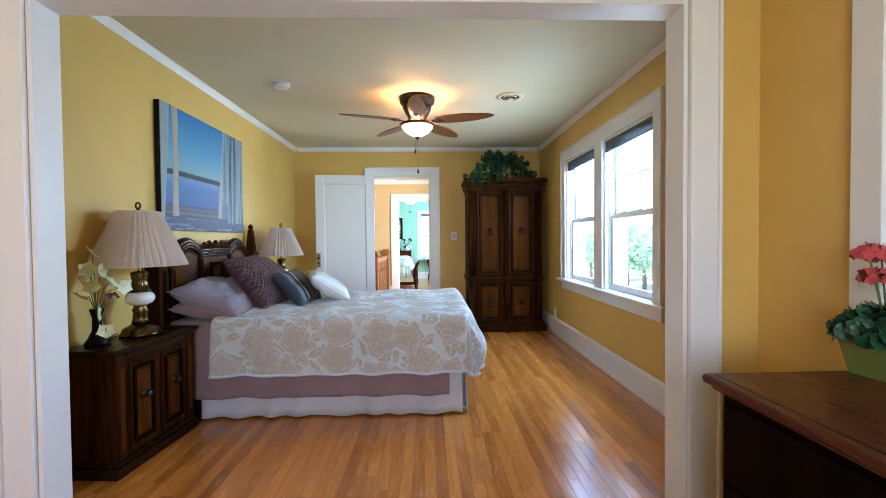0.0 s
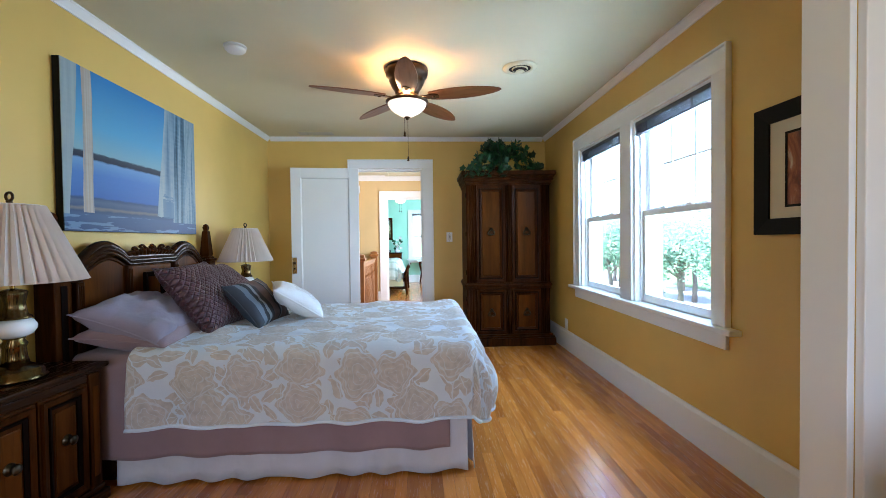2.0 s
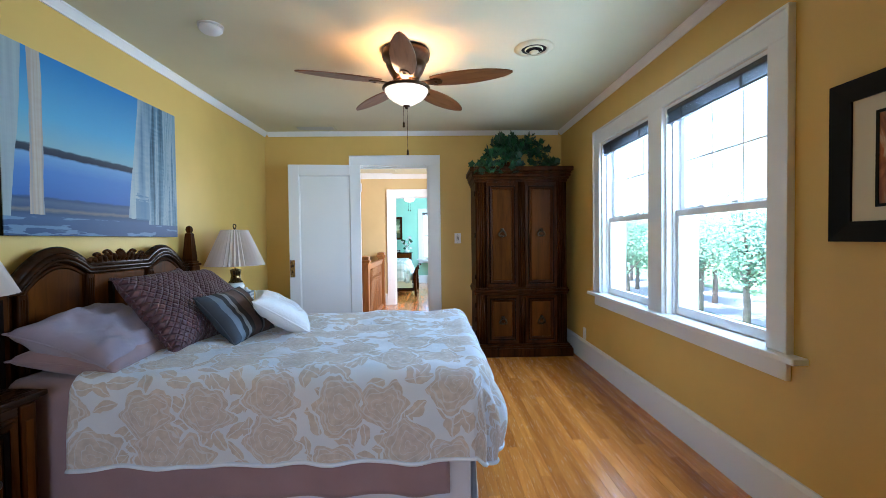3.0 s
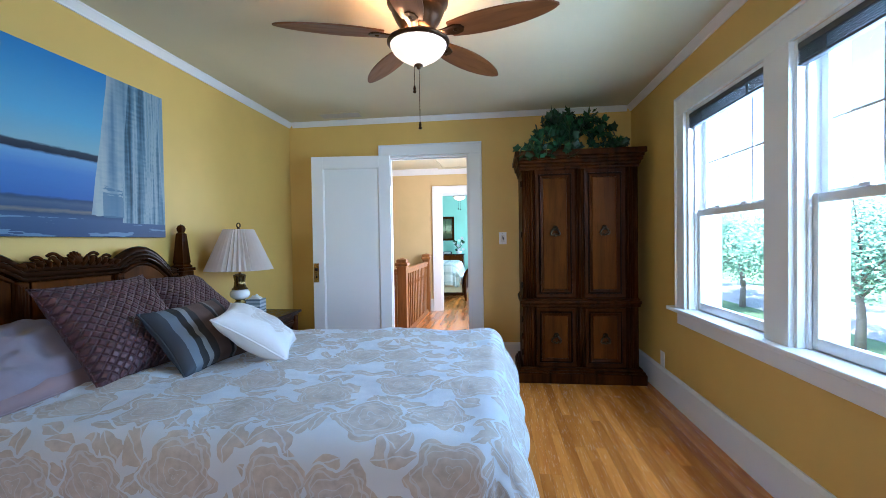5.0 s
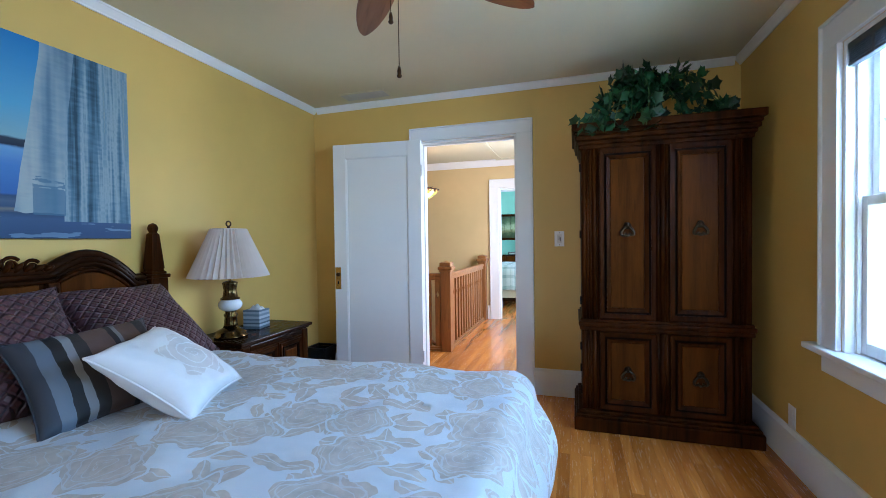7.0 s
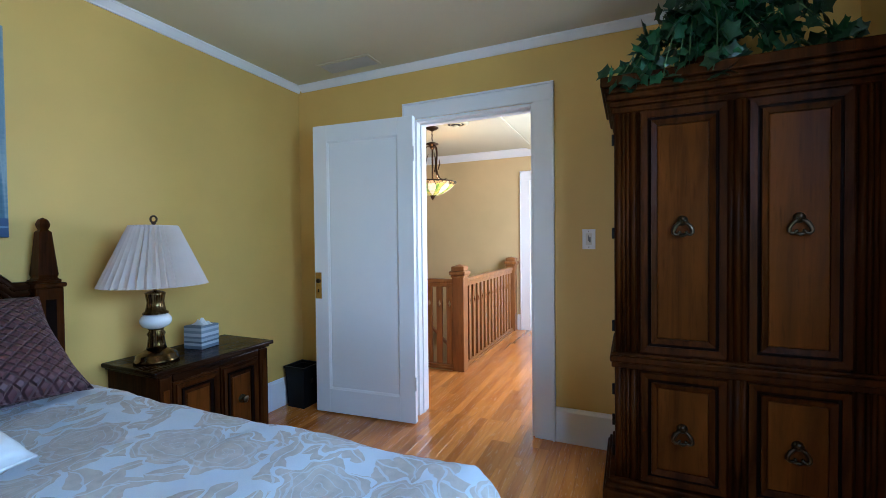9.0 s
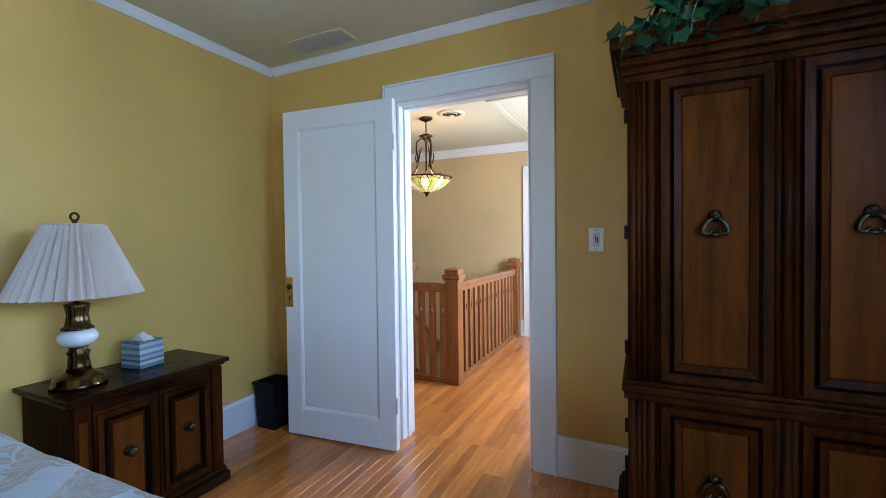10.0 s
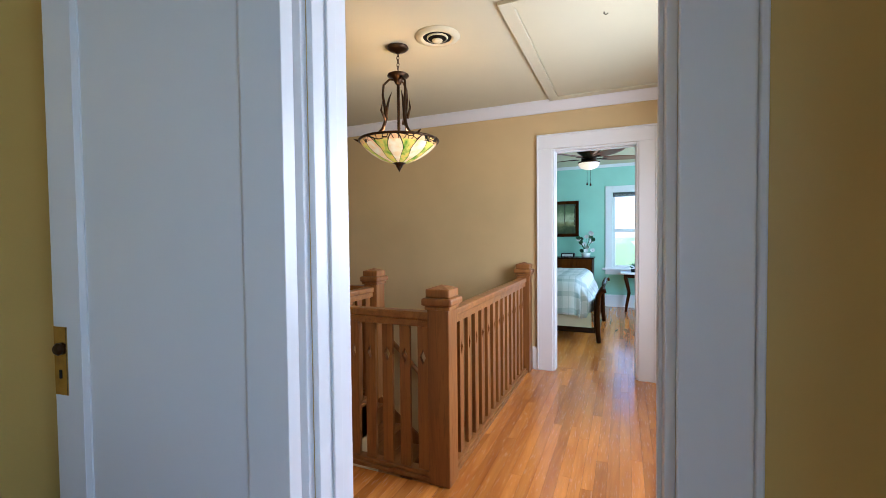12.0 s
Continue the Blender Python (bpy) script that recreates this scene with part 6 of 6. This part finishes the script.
for x0, x1, y0, y1 in ((AH0, AH0 + 0.075, AHY0, AHY1), (AH1 - 0.075, AH1, AHY0, AHY1), (AH0 + 0.075, AH1 - 0.075, AHY0, AHY0 + 0.075), (AH0 + 0.075, AH1 - 0.075, AHY1 - 0.075, AHY1)):
    part("trim_board", box(x0, x1, y0, y1, -0.02, 0, 0.003), CEILING, ah)
part("hatch_panel", box(AH0 + 0.079, AH1 - 0.079, AHY0 + 0.079, AHY1 - 0.079, -0.010, 0, 0.002), CEILING, ah)
part("hatch_hook", tube([(0.62, 7.9, -0.006), (0.62, 7.9, -0.02), (0.63, 7.9, -0.026), (0.64, 7.9, -0.02)], 0.003, 6), ANTIQUE, ah, "small metal hook")


# pendant lamp with a stained-glass bowl
def tiffany():
    m, t, b = material("stained_glass", 0.2)
    tc, sep = t.nodes.new("ShaderNodeTexCoord"), t.nodes.new("ShaderNodeSeparateXYZ")
    t.links.new(tc.outputs["Object"], sep.inputs[0])
    ang = math_node(t, "ARCTAN2", sep.outputs[1], sep.outputs[0])
    p = math_node(t, "ABSOLUTE", math_node(t, "SINE", math_node(t, "MULTIPLY", ang, 4.0)))
    z = math_node(t, "MULTIPLY", math_node(t, "ADD", sep.outputs[2], 0.145), 7.0)
    petal = math_node(t, "GREATER_THAN", p, math_node(t, "ADD", 0.50, math_node(t, "MULTIPLY", math_node(t, "ABSOLUTE", math_node(t, "SUBTRACT", z, 0.42)), 0.9)))
    streak = noise_fac(t, coords(t, (1, 1, 0.5)), 22, 4)
    cream = ramp(t, streak, [(0.3, (1.0, 0.62, 0.22)), (0.7, (1.0, 0.86, 0.55))])
    green = ramp(t, streak, [(0.35, (0.10, 0.30, 0.02)), (0.55, (0.75, 0.62, 0.10)), (0.75, (0.9, 0.45, 0.08))])
    col = mix(t, green, cream, petal)
    edge = math_node(t, "LESS_THAN", math_node(t, "ABSOLUTE", math_node(t, "SUBTRACT", p, math_node(t, "ADD", 0.50, math_node(t, "MULTIPLY", math_node(t, "ABSOLUTE", math_node(t, "SUBTRACT", z, 0.42)), 0.9)))), 0.035)
    rim = math_node(t, "GREATER_THAN", z, 0.74)
    vo = node(t, "ShaderNodeTexVoronoi", Scale=26.0)
    vo.feature = "DISTANCE_TO_EDGE"
    t.links.new(tc.outputs["Object"], vo.inputs["Vector"])
    lead = math_node(t, "MAXIMUM", edge, math_node(t, "MULTIPLY", rim, math_node(t, "LESS_THAN", vo.outputs["Distance"], 0.06)))
    col = mix(t, col, (0.85, 0.42, 0.16), math_node(t, "MULTIPLY", rim, 0.7))
    col = mix(t, col, (0.01, 0.008, 0.005), lead)
    t.links.new(col, b.inputs["Base Color"])
    t.links.new(col, b.inputs["Emission Color"])
    b.inputs["Emission Strength"].default_value = 0.15
    return m


pd = thing("pendant_lamp", pose(PENDANT_AT[0], PENDANT_AT[1], CZ), "bronze pendant lamp with a lit stained-glass bowl", "pendant lamp")
part("canopy", lathe([(0.0, 0), (0.066, 0), (0.068, -0.008), (0.050, -0.022), (0.020, -0.032), (0.010, -0.040), (0.0, -0.041)], 32), BRONZE, pd, "", True)
bm = bmesh.new()
for k in range(5):
    z = -0.046 - 0.021 * k
    tube([((0.0085 * math.cos(2 * math.pi * i / 12)) if k % 2 else 0, 0 if k % 2 else 0.0085 * math.cos(2 * math.pi * i / 12), z - 0.0 + 0.014 * math.sin(2 * math.pi * i / 12)) for i in range(13)], 0.0022, 6, bm)
part("chain", bm, BRONZE, pd, "bronze link chain", True)
part("crown_cup", lathe([(0.0, -0.150), (0.018, -0.152), (0.066, -0.172), (0.068, -0.180), (0.035, -0.192), (0.028, -0.21), (0.016, -0.232), (0.0, -0.235)], 32), BRONZE, pd, "", True)
bm = bmesh.new()
tw = [(0.006 * math.cos(i * 1.1), 0.006 * math.sin(i * 1.1), -0.23 - 0.36 * i / 60) for i in range(61)]
tube(tw, 0.006, 6, bm)
tube([(-x, -y, z) for x, y, z in tw], 0.006, 6, bm)
part("twisted_stem", bm, BRONZE, pd, "rope-twist stem", True)
for k in range(3):
    a = radians(-35 + 120 * k)
    prof = [(0.02, -0.205), (0.055, -0.200), (0.092, -0.235), (0.098, -0.30), (0.085, -0.38), (0.078, -0.44), (0.100, -0.51), (0.15, -0.56), (0.20, -0.578), (0.255, -0.585), (0.285, -0.572)]
    arm_ = part("scroll_arm", tube([(r * math.cos(a), r * math.sin(a), z) for r, z in prof], [0.006, 0.007, 0.008, 0.008, 0.009, 0.011, 0.011, 0.009, 0.008, 0.008, 0.003], 8), BRONZE, pd, "curved leaf arm", True)
    lf = [(0.080, -0.44), (0.070, -0.37), (0.058, -0.32), (0.040, -0.275)]
    part("arm_leaf", tube([(r * math.cos(a), r * math.sin(a), z) for r, z in lf], [0.010, 0.009, 0.006, 0.001], 6), BRONZE, arm_, "", True)
    part("arm_leaf", tube([(r * math.cos(a + 0.25), r * math.sin(a + 0.25), z) for r, z in ((0.082, -0.46), (0.11, -0.40), (0.10, -0.34))], [0.009, 0.007, 0.001], 6), BRONZE, arm_, "", True)
prof = [(0.245, -0.590), (0.232, -0.612), (0.205, -0.640), (0.165, -0.672), (0.115, -0.702), (0.060, -0.722), (0.022, -0.728)]
bm = lathe([(r, z + 0.58) for r, z in prof], 64, cap=False)
part("glass_bowl", bm, tiffany(), pd, "leaded amber and green glass bowl, lit", True, pose(0, 0, -0.58))
part("bowl_rim", tube([(0.248 * math.cos(2 * math.pi * i / 48), 0.248 * math.sin(2 * math.pi * i / 48), -0.588) for i in range(49)], 0.008, 8), BRONZE, pd, "", True)
part("bottom_finial", lathe([(0.0, -0.716), (0.040, -0.718), (0.042, -0.726), (0.022, -0.736), (0.020, -0.748), (0.008, -0.765), (0.0, -0.782)], 20), BRONZE, pd, "dark turned finial", True)

# ---- far green bedroom ----
gb = thing("green_room_bed", pose(0, 0, 0), "dark sleigh bed with a plaid comforter in the green bedroom", "bed")
GBX0, GBX1, GBY0, GBY1 = -1.55, 0.34, 10.55, 11.85
part("mattress", box(GBX0, GBX1, GBY0 + 0.03, GBY1 - 0.03, 0.30, 0.62, 0.05, None, 4), SKIRT, gb)
part("side_rail", box(GBX0, GBX1 + 0.09, GBY0 + 0.0, GBY0 + 0.02, 0.10, 0.165, 0.004), DARK_WOOD_Y, gb)
part("side_rail", box(GBX0, GBX1 + 0.06, GBY1 - 0.02, GBY1 + 0.01, 0.14, 0.27, 0.004), DARK_WOOD_Y, gb)
for y in (GBY0 - 0.02, GBY1 + 0.02):
    pts = [(0.462, y, 0.0), (0.452, y, 0.10), (0.442, y, 0.26), (0.440, y, 0.42), (0.46, y, 0.54), (0.49, y, 0.60), (0.52, y, 0.605), (0.53, y, 0.575)]
    part("foot_post", tube(pts, [0.026, 0.028, 0.032, 0.03, 0.028, 0.026, 0.022, 0.014], 10), DARK_WOOD, gb, "curved dark foot post", True)
part("footboard_panel", box(0.405, 0.425, GBY0, GBY1, 0.14, 0.48, 0.004), DARK_WOOD, gb)
part("footboard_roll", tube([(0.49, GBY0 - 0.02, 0.60), (0.49, GBY1 + 0.02, 0.60)], 0.022, 10), DARK_WOOD_Y, gb, "", True)
comf = solid("comforter", drape(GBX0, GBX1 - 0.14, GBY0 + 0.06, GBY1 - 0.06, 0.74, 0.13, 0.30, 60, 70, 0.012, 0.014), PLAID, "pale green plaid comforter on the sleigh bed", "comforter", True, "thing")
thicken(comf, 0.015)
part("box_cover", box(GBX0, GBX1 + 0.04, GBY0 - 0.005, GBY0 + 0.03, 0.165, 0.33), MAT, gb, "cream box spring cover")
gd = thing("green_room_dresser", pose(-0.30, GN - 0.01, 0), "dark wood dresser against the mint wall", "dresser")
part("body", box(-0.55, 0.55, -0.44, 0, 0.10, 0.83, 0.005), DARK_WOOD, gd)
part("top", box(-0.57, 0.57, -0.46, 0, 0.83, 0.855, 0.006), DARK_WOOD_Y, gd)
for i in range(3):
    for j in range(2):
        d = part("drawer", box(-0.53 + 0.54 * j, -0.01 + 0.54 * j, -0.452, -0.44, 0.14 + 0.235 * i, 0.355 + 0.235 * i, 0.004), PANEL_WOOD if i == 2 else DARK_WOOD, gd)
        part("drawer_pull", tube([(-0.31 + 0.54 * j, -0.452, 0.25 + 0.235 * i), (-0.29 + 0.54 * j, -0.475, 0.245 + 0.235 * i), (-0.23 + 0.54 * j, -0.475, 0.245 + 0.235 * i), (-0.21 + 0.54 * j, -0.452, 0.25 + 0.235 * i)], 0.004, 6), ANTIQUE, d)
for sx in (-0.52, 0.52):
    for sy in (-0.41, -0.03):
        part("foot", box(sx - 0.03, sx + 0.03, sy - 0.03, sy + 0.03, 0, 0.10, 0.006), DARK_WOOD, gd)
ck = thing("clock_radio", pose(-0.16, GN - 0.26, 0.855), "small black clock radio on the dresser", "clock radio")
part("case", box(-0.11, 0.11, -0.06, 0.06, 0, 0.065, 0.008), BLACK, ck)
part("face", box(-0.09, 0.09, -0.0625, -0.0605, 0.012, 0.052, 0.0008), REG, ck, "grey display")
fl = thing("white_flowers", pose(0.13, GN - 0.24, 0.855), "white silk flowers in a small pot on the dresser", "flowers")
part("pot", lathe([(0.0, 0), (0.06, 0), (0.08, 0.07), (0.07, 0.075), (0.0, 0.06)], 20), CERAMIC, fl, "", True)
random.seed(21)
for k in range(16):
    x, y, z = random.uniform(-0.12, 0.14), random.uniform(-0.1, 0.1), random.uniform(0.10, 0.42)
    part("stem", tube([(0, 0, 0.06), (x * 0.5, y * 0.5, z * 0.7), (x, y, z)], 0.003, 5), STEM, fl)
    bm = bmesh.new()
    for p in range(6):
        an = p * math.pi / 3
        join(bm, grid(2, 2, lambda i, j: (0.036 * i * math.cos(an) - (j - 0.5) * 0.03 * math.sin(an), 0.036 * i * math.sin(an) + (j - 0.5) * 0.03 * math.cos(an), 0.01 * i)))
    bmesh.ops.transform(bm, matrix=pose(x, y, z, random.uniform(40, 120), random.uniform(-40, 40), 0), verts=bm.verts)
    part("blossom", bm, PILLOW_WHITE if k % 3 else GERL, fl, "", True)
pw = thing("landscape_painting", pose(-0.385, GN, 1.20), "dark framed woodland landscape painting", "painting")
bm = frame_ring(0.76, 0.625, 0.055, 0.035, None, 0, 0.012)
part("frame", bm, DARK_WOOD, pw, "dark carved frame")


def woodland():
    m, t, b = material("woodland_oil_paint", 0.5)
    v = coords(t, (1, 1, 1), (0, 0, 0), "Generated")
    sep = t.nodes.new("ShaderNodeSeparateXYZ")
    t.links.new(v, sep.inputs[0])
    n = noise_fac(t, coords(t), 9, 6)
    f = math_node(t, "ADD", math_node(t, "MULTIPLY", sep.outputs[2], 0.7), math_node(t, "MULTIPLY", n, 0.45))
    col = ramp(t, f, [(0.15, (0.015, 0.02, 0.012)), (0.34, (0.07, 0.09, 0.03)), (0.46, (0.24, 0.22, 0.09)), (0.58, (0.46, 0.48, 0.30)), (0.74, (0.12, 0.17, 0.075)), (0.95, (0.04, 0.06, 0.035))])
    trunk = math_node(t, "LESS_THAN", math_node(t, "FRACT", math_node(t, "ADD", math_node(t, "MULTIPLY", sep.outputs[0], 4.0), math_node(t, "MULTIPLY", n, 0.3))), 0.07)
    t.links.new(mix(t, col, (0.02, 0.015, 0.01), math_node(t, "MULTIPLY", trunk, math_node(t, "GREATER_THAN", sep.outputs[2], 0.3))), b.inputs["Base Color"])
    return m


part("canvas", box(-0.33, 0.33, -0.018, -0.012, 0.05, 0.575), woodland(), pw, "dim green woodland scene")
dk = thing("side_table", pose(0.97, GN - 0.30, 0), "small white-topped table with dark curved legs by the window", "table")
part("tabletop", box(-0.30, 0.42, -0.24, 0.22, 0.60, 0.625, 0.008), WHITE, dk, "white table top")
part("apron", box(-0.24, 0.36, -0.19, 0.18, 0.54, 0.60, 0.004), DARK_WOOD, dk)
for sx in (-0.22, 0.34):
    for sy in (-0.17, 0.16):
        part("leg", tube([(sx, sy, 0.0), (sx + 0.02, sy, 0.12), (sx + 0.05, sy, 0.30), (sx + 0.01, sy, 0.48), (sx - 0.01, sy, 0.56)], [0.016, 0.018, 0.022, 0.026, 0.026], 10), DARK_WOOD, dk, "curved dark leg", True)
pl = thing("small_plant", pose(0.86, GN - 0.34, 0.625), "small dark purple plant on the side table", "plant")
part("pot", lathe([(0.0, 0), (0.03, 0), (0.04, 0.05), (0.0, 0.045)], 16), BLACK, pl, "", True)
for k in range(18):
    o = new("leaf", RL[0])
    o.parent = pl
    o.matrix_basis = pose(random.uniform(-0.05, 0.05), random.uniform(-0.05, 0.05), random.uniform(0.06, 0.13), random.uniform(-60, 60), random.uniform(-60, 60), 0) @ Matrix.Scale(0.6, 4)
gf = thing("far_ceiling_fan", pose(0.32, 11.0, CZ - 0.08), "dark bronze ceiling fan with a lit bowl in the green bedroom", "ceiling fan")
part("canopy", lathe([(0.0, 0.08), (0.12, 0.08), (0.13, 0.0), (0.0, -0.01)], 28), BRONZE, gf, "", True)
part("housing", lathe([(0.0, 0), (0.15, 0), (0.155, -0.03), (0.14, -0.09), (0.09, -0.13), (0.09, -0.19), (0.0, -0.20)], 32), BRONZE, gf, "", True)
part("glass_bowl", lathe([(0.125, -0.22), (0.12, -0.25), (0.09, -0.285), (0.04, -0.305), (0.0, -0.308)], 32, cap=False), FAN_GLASS, gf, "frosted glass bowl, lit", True)
part("light_ring", lathe([(0.06, -0.19), (0.09, -0.2), (0.133, -0.215), (0.133, -0.225), (0.12, -0.228)], 32, cap=False), BRONZE, gf, "", True)
FB = wood("reddish_blade", (0.10, 0.025, 0.012), (0.22, 0.07, 0.035), "X", 0.35, 7)
for k in range(5):
    b_ = part("blade", prism(blade_outline(), "z", -0.004, 0.004), FB, gf, "reddish brown blade", False, pose(0, 0, -0.165, 0, 0, 20 + 72 * k) @ pose(0, 0, 0, -10, 0, 0))
    part("blade_iron", box(0.06, 0.22, -0.018, 0.018, -0.012, -0.005, 0.003), BRONZE, b_)
for dx, ln in ((-0.02, 0.16), (0.02, 0.17)):
    ch = part("pull_chain", tube([(dx, 0, -0.30), (dx, 0, -0.30 - ln)], 0.002, 6), BRONZE, gf)
    part("pull_weight", lathe([(0.0, 0), (0.008, -0.01), (0.012, -0.03), (0.0, -0.04)], 10, (dx, 0, -0.30 - ln)), BRONZE, ch)

# ---- outdoors: the house stands a storey above lawns, drive and trees ----
GZ = -3.3


def ground_material(name, a, b_, scale):
    m, t, b = material(name, 0.9)
    v = coords(t)
    col = ramp(t, math_node(t, "ADD", math_node(t, "MULTIPLY", noise_fac(t, v, scale, 6), 0.6), math_node(t, "MULTIPLY", noise_fac(t, v, scale * 20, 4), 0.4)), [(0.3, a), (0.7, b_)])
    t.links.new(col, b.inputs["Base Color"])
    bump(t, b, noise_fac(t, v, scale * 40, 4), 0.6, 0.03)
    return m


LAWN = ground_material("lawn", (0.10, 0.17, 0.07), (0.17, 0.26, 0.10), 0.4)
DRIVE = ground_material("concrete_drive", (0.36, 0.35, 0.33), (0.48, 0.47, 0.44), 0.5)
bm = box(-600, 600, -600, 600, GZ - 0.5, GZ)
solid("ground", bm, LAWN, "green lawn around the house", "ground")
solid("road", box(17, 24.5, -300, 300, GZ, GZ + 0.02), DRIVE, "pale concrete street beyond the lawn", "road")
solid("pavement", box(5.0, 13.2, -300, 300, GZ, GZ + 0.05, 0.01), DRIVE, "wide pale concrete drive beside the lawn", "pavement")
BARK = ground_material("bark", (0.14, 0.12, 0.10), (0.28, 0.24, 0.20), 6)
CROWN_LEAF = leaf_material("maple_leaf", (0.13, 0.25, 0.16), (0.28, 0.44, 0.28))


def tree(x, y, h, spread, seed, label):
    random.seed(seed)
    tr = thing("tree", pose(x, y, GZ), label, "tree", "street trees")
    trunk = bmesh.new()
    tube([(0, 0, -0.1), (0.05, 0, h * 0.2), (-0.04, 0.05, h * 0.45), (0.05, 0.0, h * 0.85)], [0.19, 0.15, 0.11, 0.03], 10, trunk)
    tips = []
    for k in range(11):
        a, z0 = random.uniform(0, 6.28), h * random.uniform(0.28, 0.6)
        r = spread * random.uniform(0.55, 1.0)
        e = Vector((r * math.cos(a), r * math.sin(a), z0 + h * random.uniform(0.12, 0.38)))
        mid = Vector((e.x * 0.45, e.y * 0.45, (z0 + e.z) / 2 + 0.1))
        tube([(0, 0, z0), mid, e], [0.06, 0.04, 0.015], 6, trunk)
        tips += [e, mid, (e + mid) / 2]
    tips += [Vector((0, 0, h * 0.9)), Vector((0, 0, h * 0.78))]
    part("trunk", trunk, BARK, tr, "grey-brown trunk with limbs", True)
    verts, faces = [], []
    for k in range(5200):
        c = random.choice(tips)
        p = c + Vector((random.gauss(0, 0.55), random.gauss(0, 0.55), random.gauss(0, 0.48)))
        s = random.uniform(0.06, 0.12)
        u = Vector((random.gauss(0, 1), random.gauss(0, 1), random.gauss(0, 0.6))).normalized()
        w_ = u.orthogonal().normalized()
        i0 = len(verts)
        verts += [p - u * s, p + w_ * s * 0.6, p + u * s, p - w_ * s * 0.6]
        faces.append((i0, i0 + 1, i0 + 2, i0 + 3))
    me = bpy.data.meshes.new("crown")
    me.from_pydata([tuple(v) for v in verts], [], faces)
    me.materials.append(CROWN_LEAF)
    cr = new("crown", me)
    cr.parent = tr
    tagged(cr, "loose crown of small green leaves", kind="stuff")


for i, (x, y, h, sp) in enumerate(((15.2, 20.5, 6.2, 2.7), (15.6, 24.5, 6.1, 2.8), (13.6, 29.0, 6.2, 2.9), (16.6, 31.0, 6.4, 3.0), (14.2, 35.0, 6.3, 2.9), (19.5, 29.0, 6.5, 3.0), (18.2, 37.0, 6.6, 3.1), (22.5, 35.0, 6.8, 3.2), (15.0, 15.5, 5.8, 2.6),
        (15.5, 7.0, 5.4, 2.5), (27.5, 22.0, 6.8, 3.2), (27.0, 3.0, 6.2, 3.0), (21.0, 44.0, 6.8, 3.2))):
    tree(x, y, h, sp, 100 + i, "leafy green street tree on the lawn")

# ---- oak floor boards, one object each ----
PLANK_MESHES = {}


def plank_mesh(w, length):
    """A board with eased top edges; shared by all boards of that length."""
    key = (round(w, 4), round(length, 3))
    if key not in PLANK_MESHES:
        e, h, L = 0.0006, 0.012, length
        vs, fs = [], []
        for y0, y1, z in ((0, L, -h), (0, L, -e), (e, L - e, 0)):
            q = e if z == 0 else 0
            vs += [(q, y0, z), (w - q, y0, z), (w - q, y1, z), (q, y1, z)]
        for k in range(2):
            for i in range(4):
                j = (i + 1) % 4
                fs.append((4 * k + i, 4 * k + j, 4 * k + 4 + j, 4 * k + 4 + i))
        fs.append((8, 9, 10, 11))
        me = bpy.data.meshes.new("plank")
        me.from_pydata(vs, [], fs)
        me.materials.append(OAK_FLOOR)
        PLANK_MESHES[key] = me
    return PLANK_MESHES[key]


STEP = 0.0572


def boards(x0, x1, y0, y1, seed):
    """Courses of boards with staggered ends: (x, y, width, length)."""
    rng = random.Random(seed)
    out, x = [], x0
    while x < x1 - 0.004:
        w = min(STEP, x1 - x)
        y = y0
        first = True
        while y < y1 - 0.001:
            L = rng.choice((0.45, 0.6, 0.75, 0.9, 1.05, 1.2, 1.5, 1.8)) * (rng.choice((0.5, 0.75, 1.0)) if first else 1.0)
            L = round(min(L, y1 - y), 3)
            out.append((x, y, w, L))
            y, first = y + L, False
        x += STEP
    return out


def lay(name, label, areas, singles):
    root = thing(name, pose(0, 0, 0), label, "floor", kind="structure")
    verts, faces = [], []
    n = 0
    for (x, y, w, L), near in areas:
        if near and n < singles:
            o = new("plank", plank_mesh(w - 0.0005, L - 0.0005))
            o.parent, o.location = root, (x, y, 0)
            n += 1
        else:
            me = plank_mesh(w - 0.0005, L - 0.0005)
            i0 = len(verts)
            verts += [(v.co.x + x, v.co.y + y, v.co.z) for v in me.vertices]
            faces += [tuple(i0 + i for i in p.vertices) for p in me.polygons]
    me = bpy.data.meshes.new("plank_field")
    me.from_pydata(verts, [], faces)
    me.materials.append(OAK_FLOOR)
    o = new("plank_field", me)
    o.parent = root
    tagged(o, "narrow oak strip boards", kind="stuff")


bed_boards = [(b_, (b_[0] > 0.55 and b_[1] > 2.4) or b_[1] > 4.7 or b_[1] < 3.3) for b_ in boards(W, E_, SF, N + T, 5)]
lay("floor_bedroom", "glossy honey oak strip floor in the bedroom", bed_boards, 300)
hall_boards = [(b_, b_[1] < 9.0 and b_[0] > -0.6) for b_ in boards(-0.10, HX1, N + T, FAR + T, 6)]
hall_boards += [(b_, b_[0] > -0.6) for b_ in boards(HX0, -0.10, N + T, 7.33, 7)]
hall_boards += [(b_, False) for b_ in boards(HX0, -1.05, 7.33, 8.22, 8)]
lay("floor_hall", "glossy honey oak strip floor in the stair hall", hall_boards, 180)
lay("floor_green", "honey oak strip floor in the green bedroom", [(b_, False) for b_ in boards(GX0, GX1, FAR + T, GN, 9)], 0)
lay("floor_dressing", "honey oak strip floor in the dressing room", [(b_, False) for b_ in boards(AW, AX, AS, SF, 10)], 0)
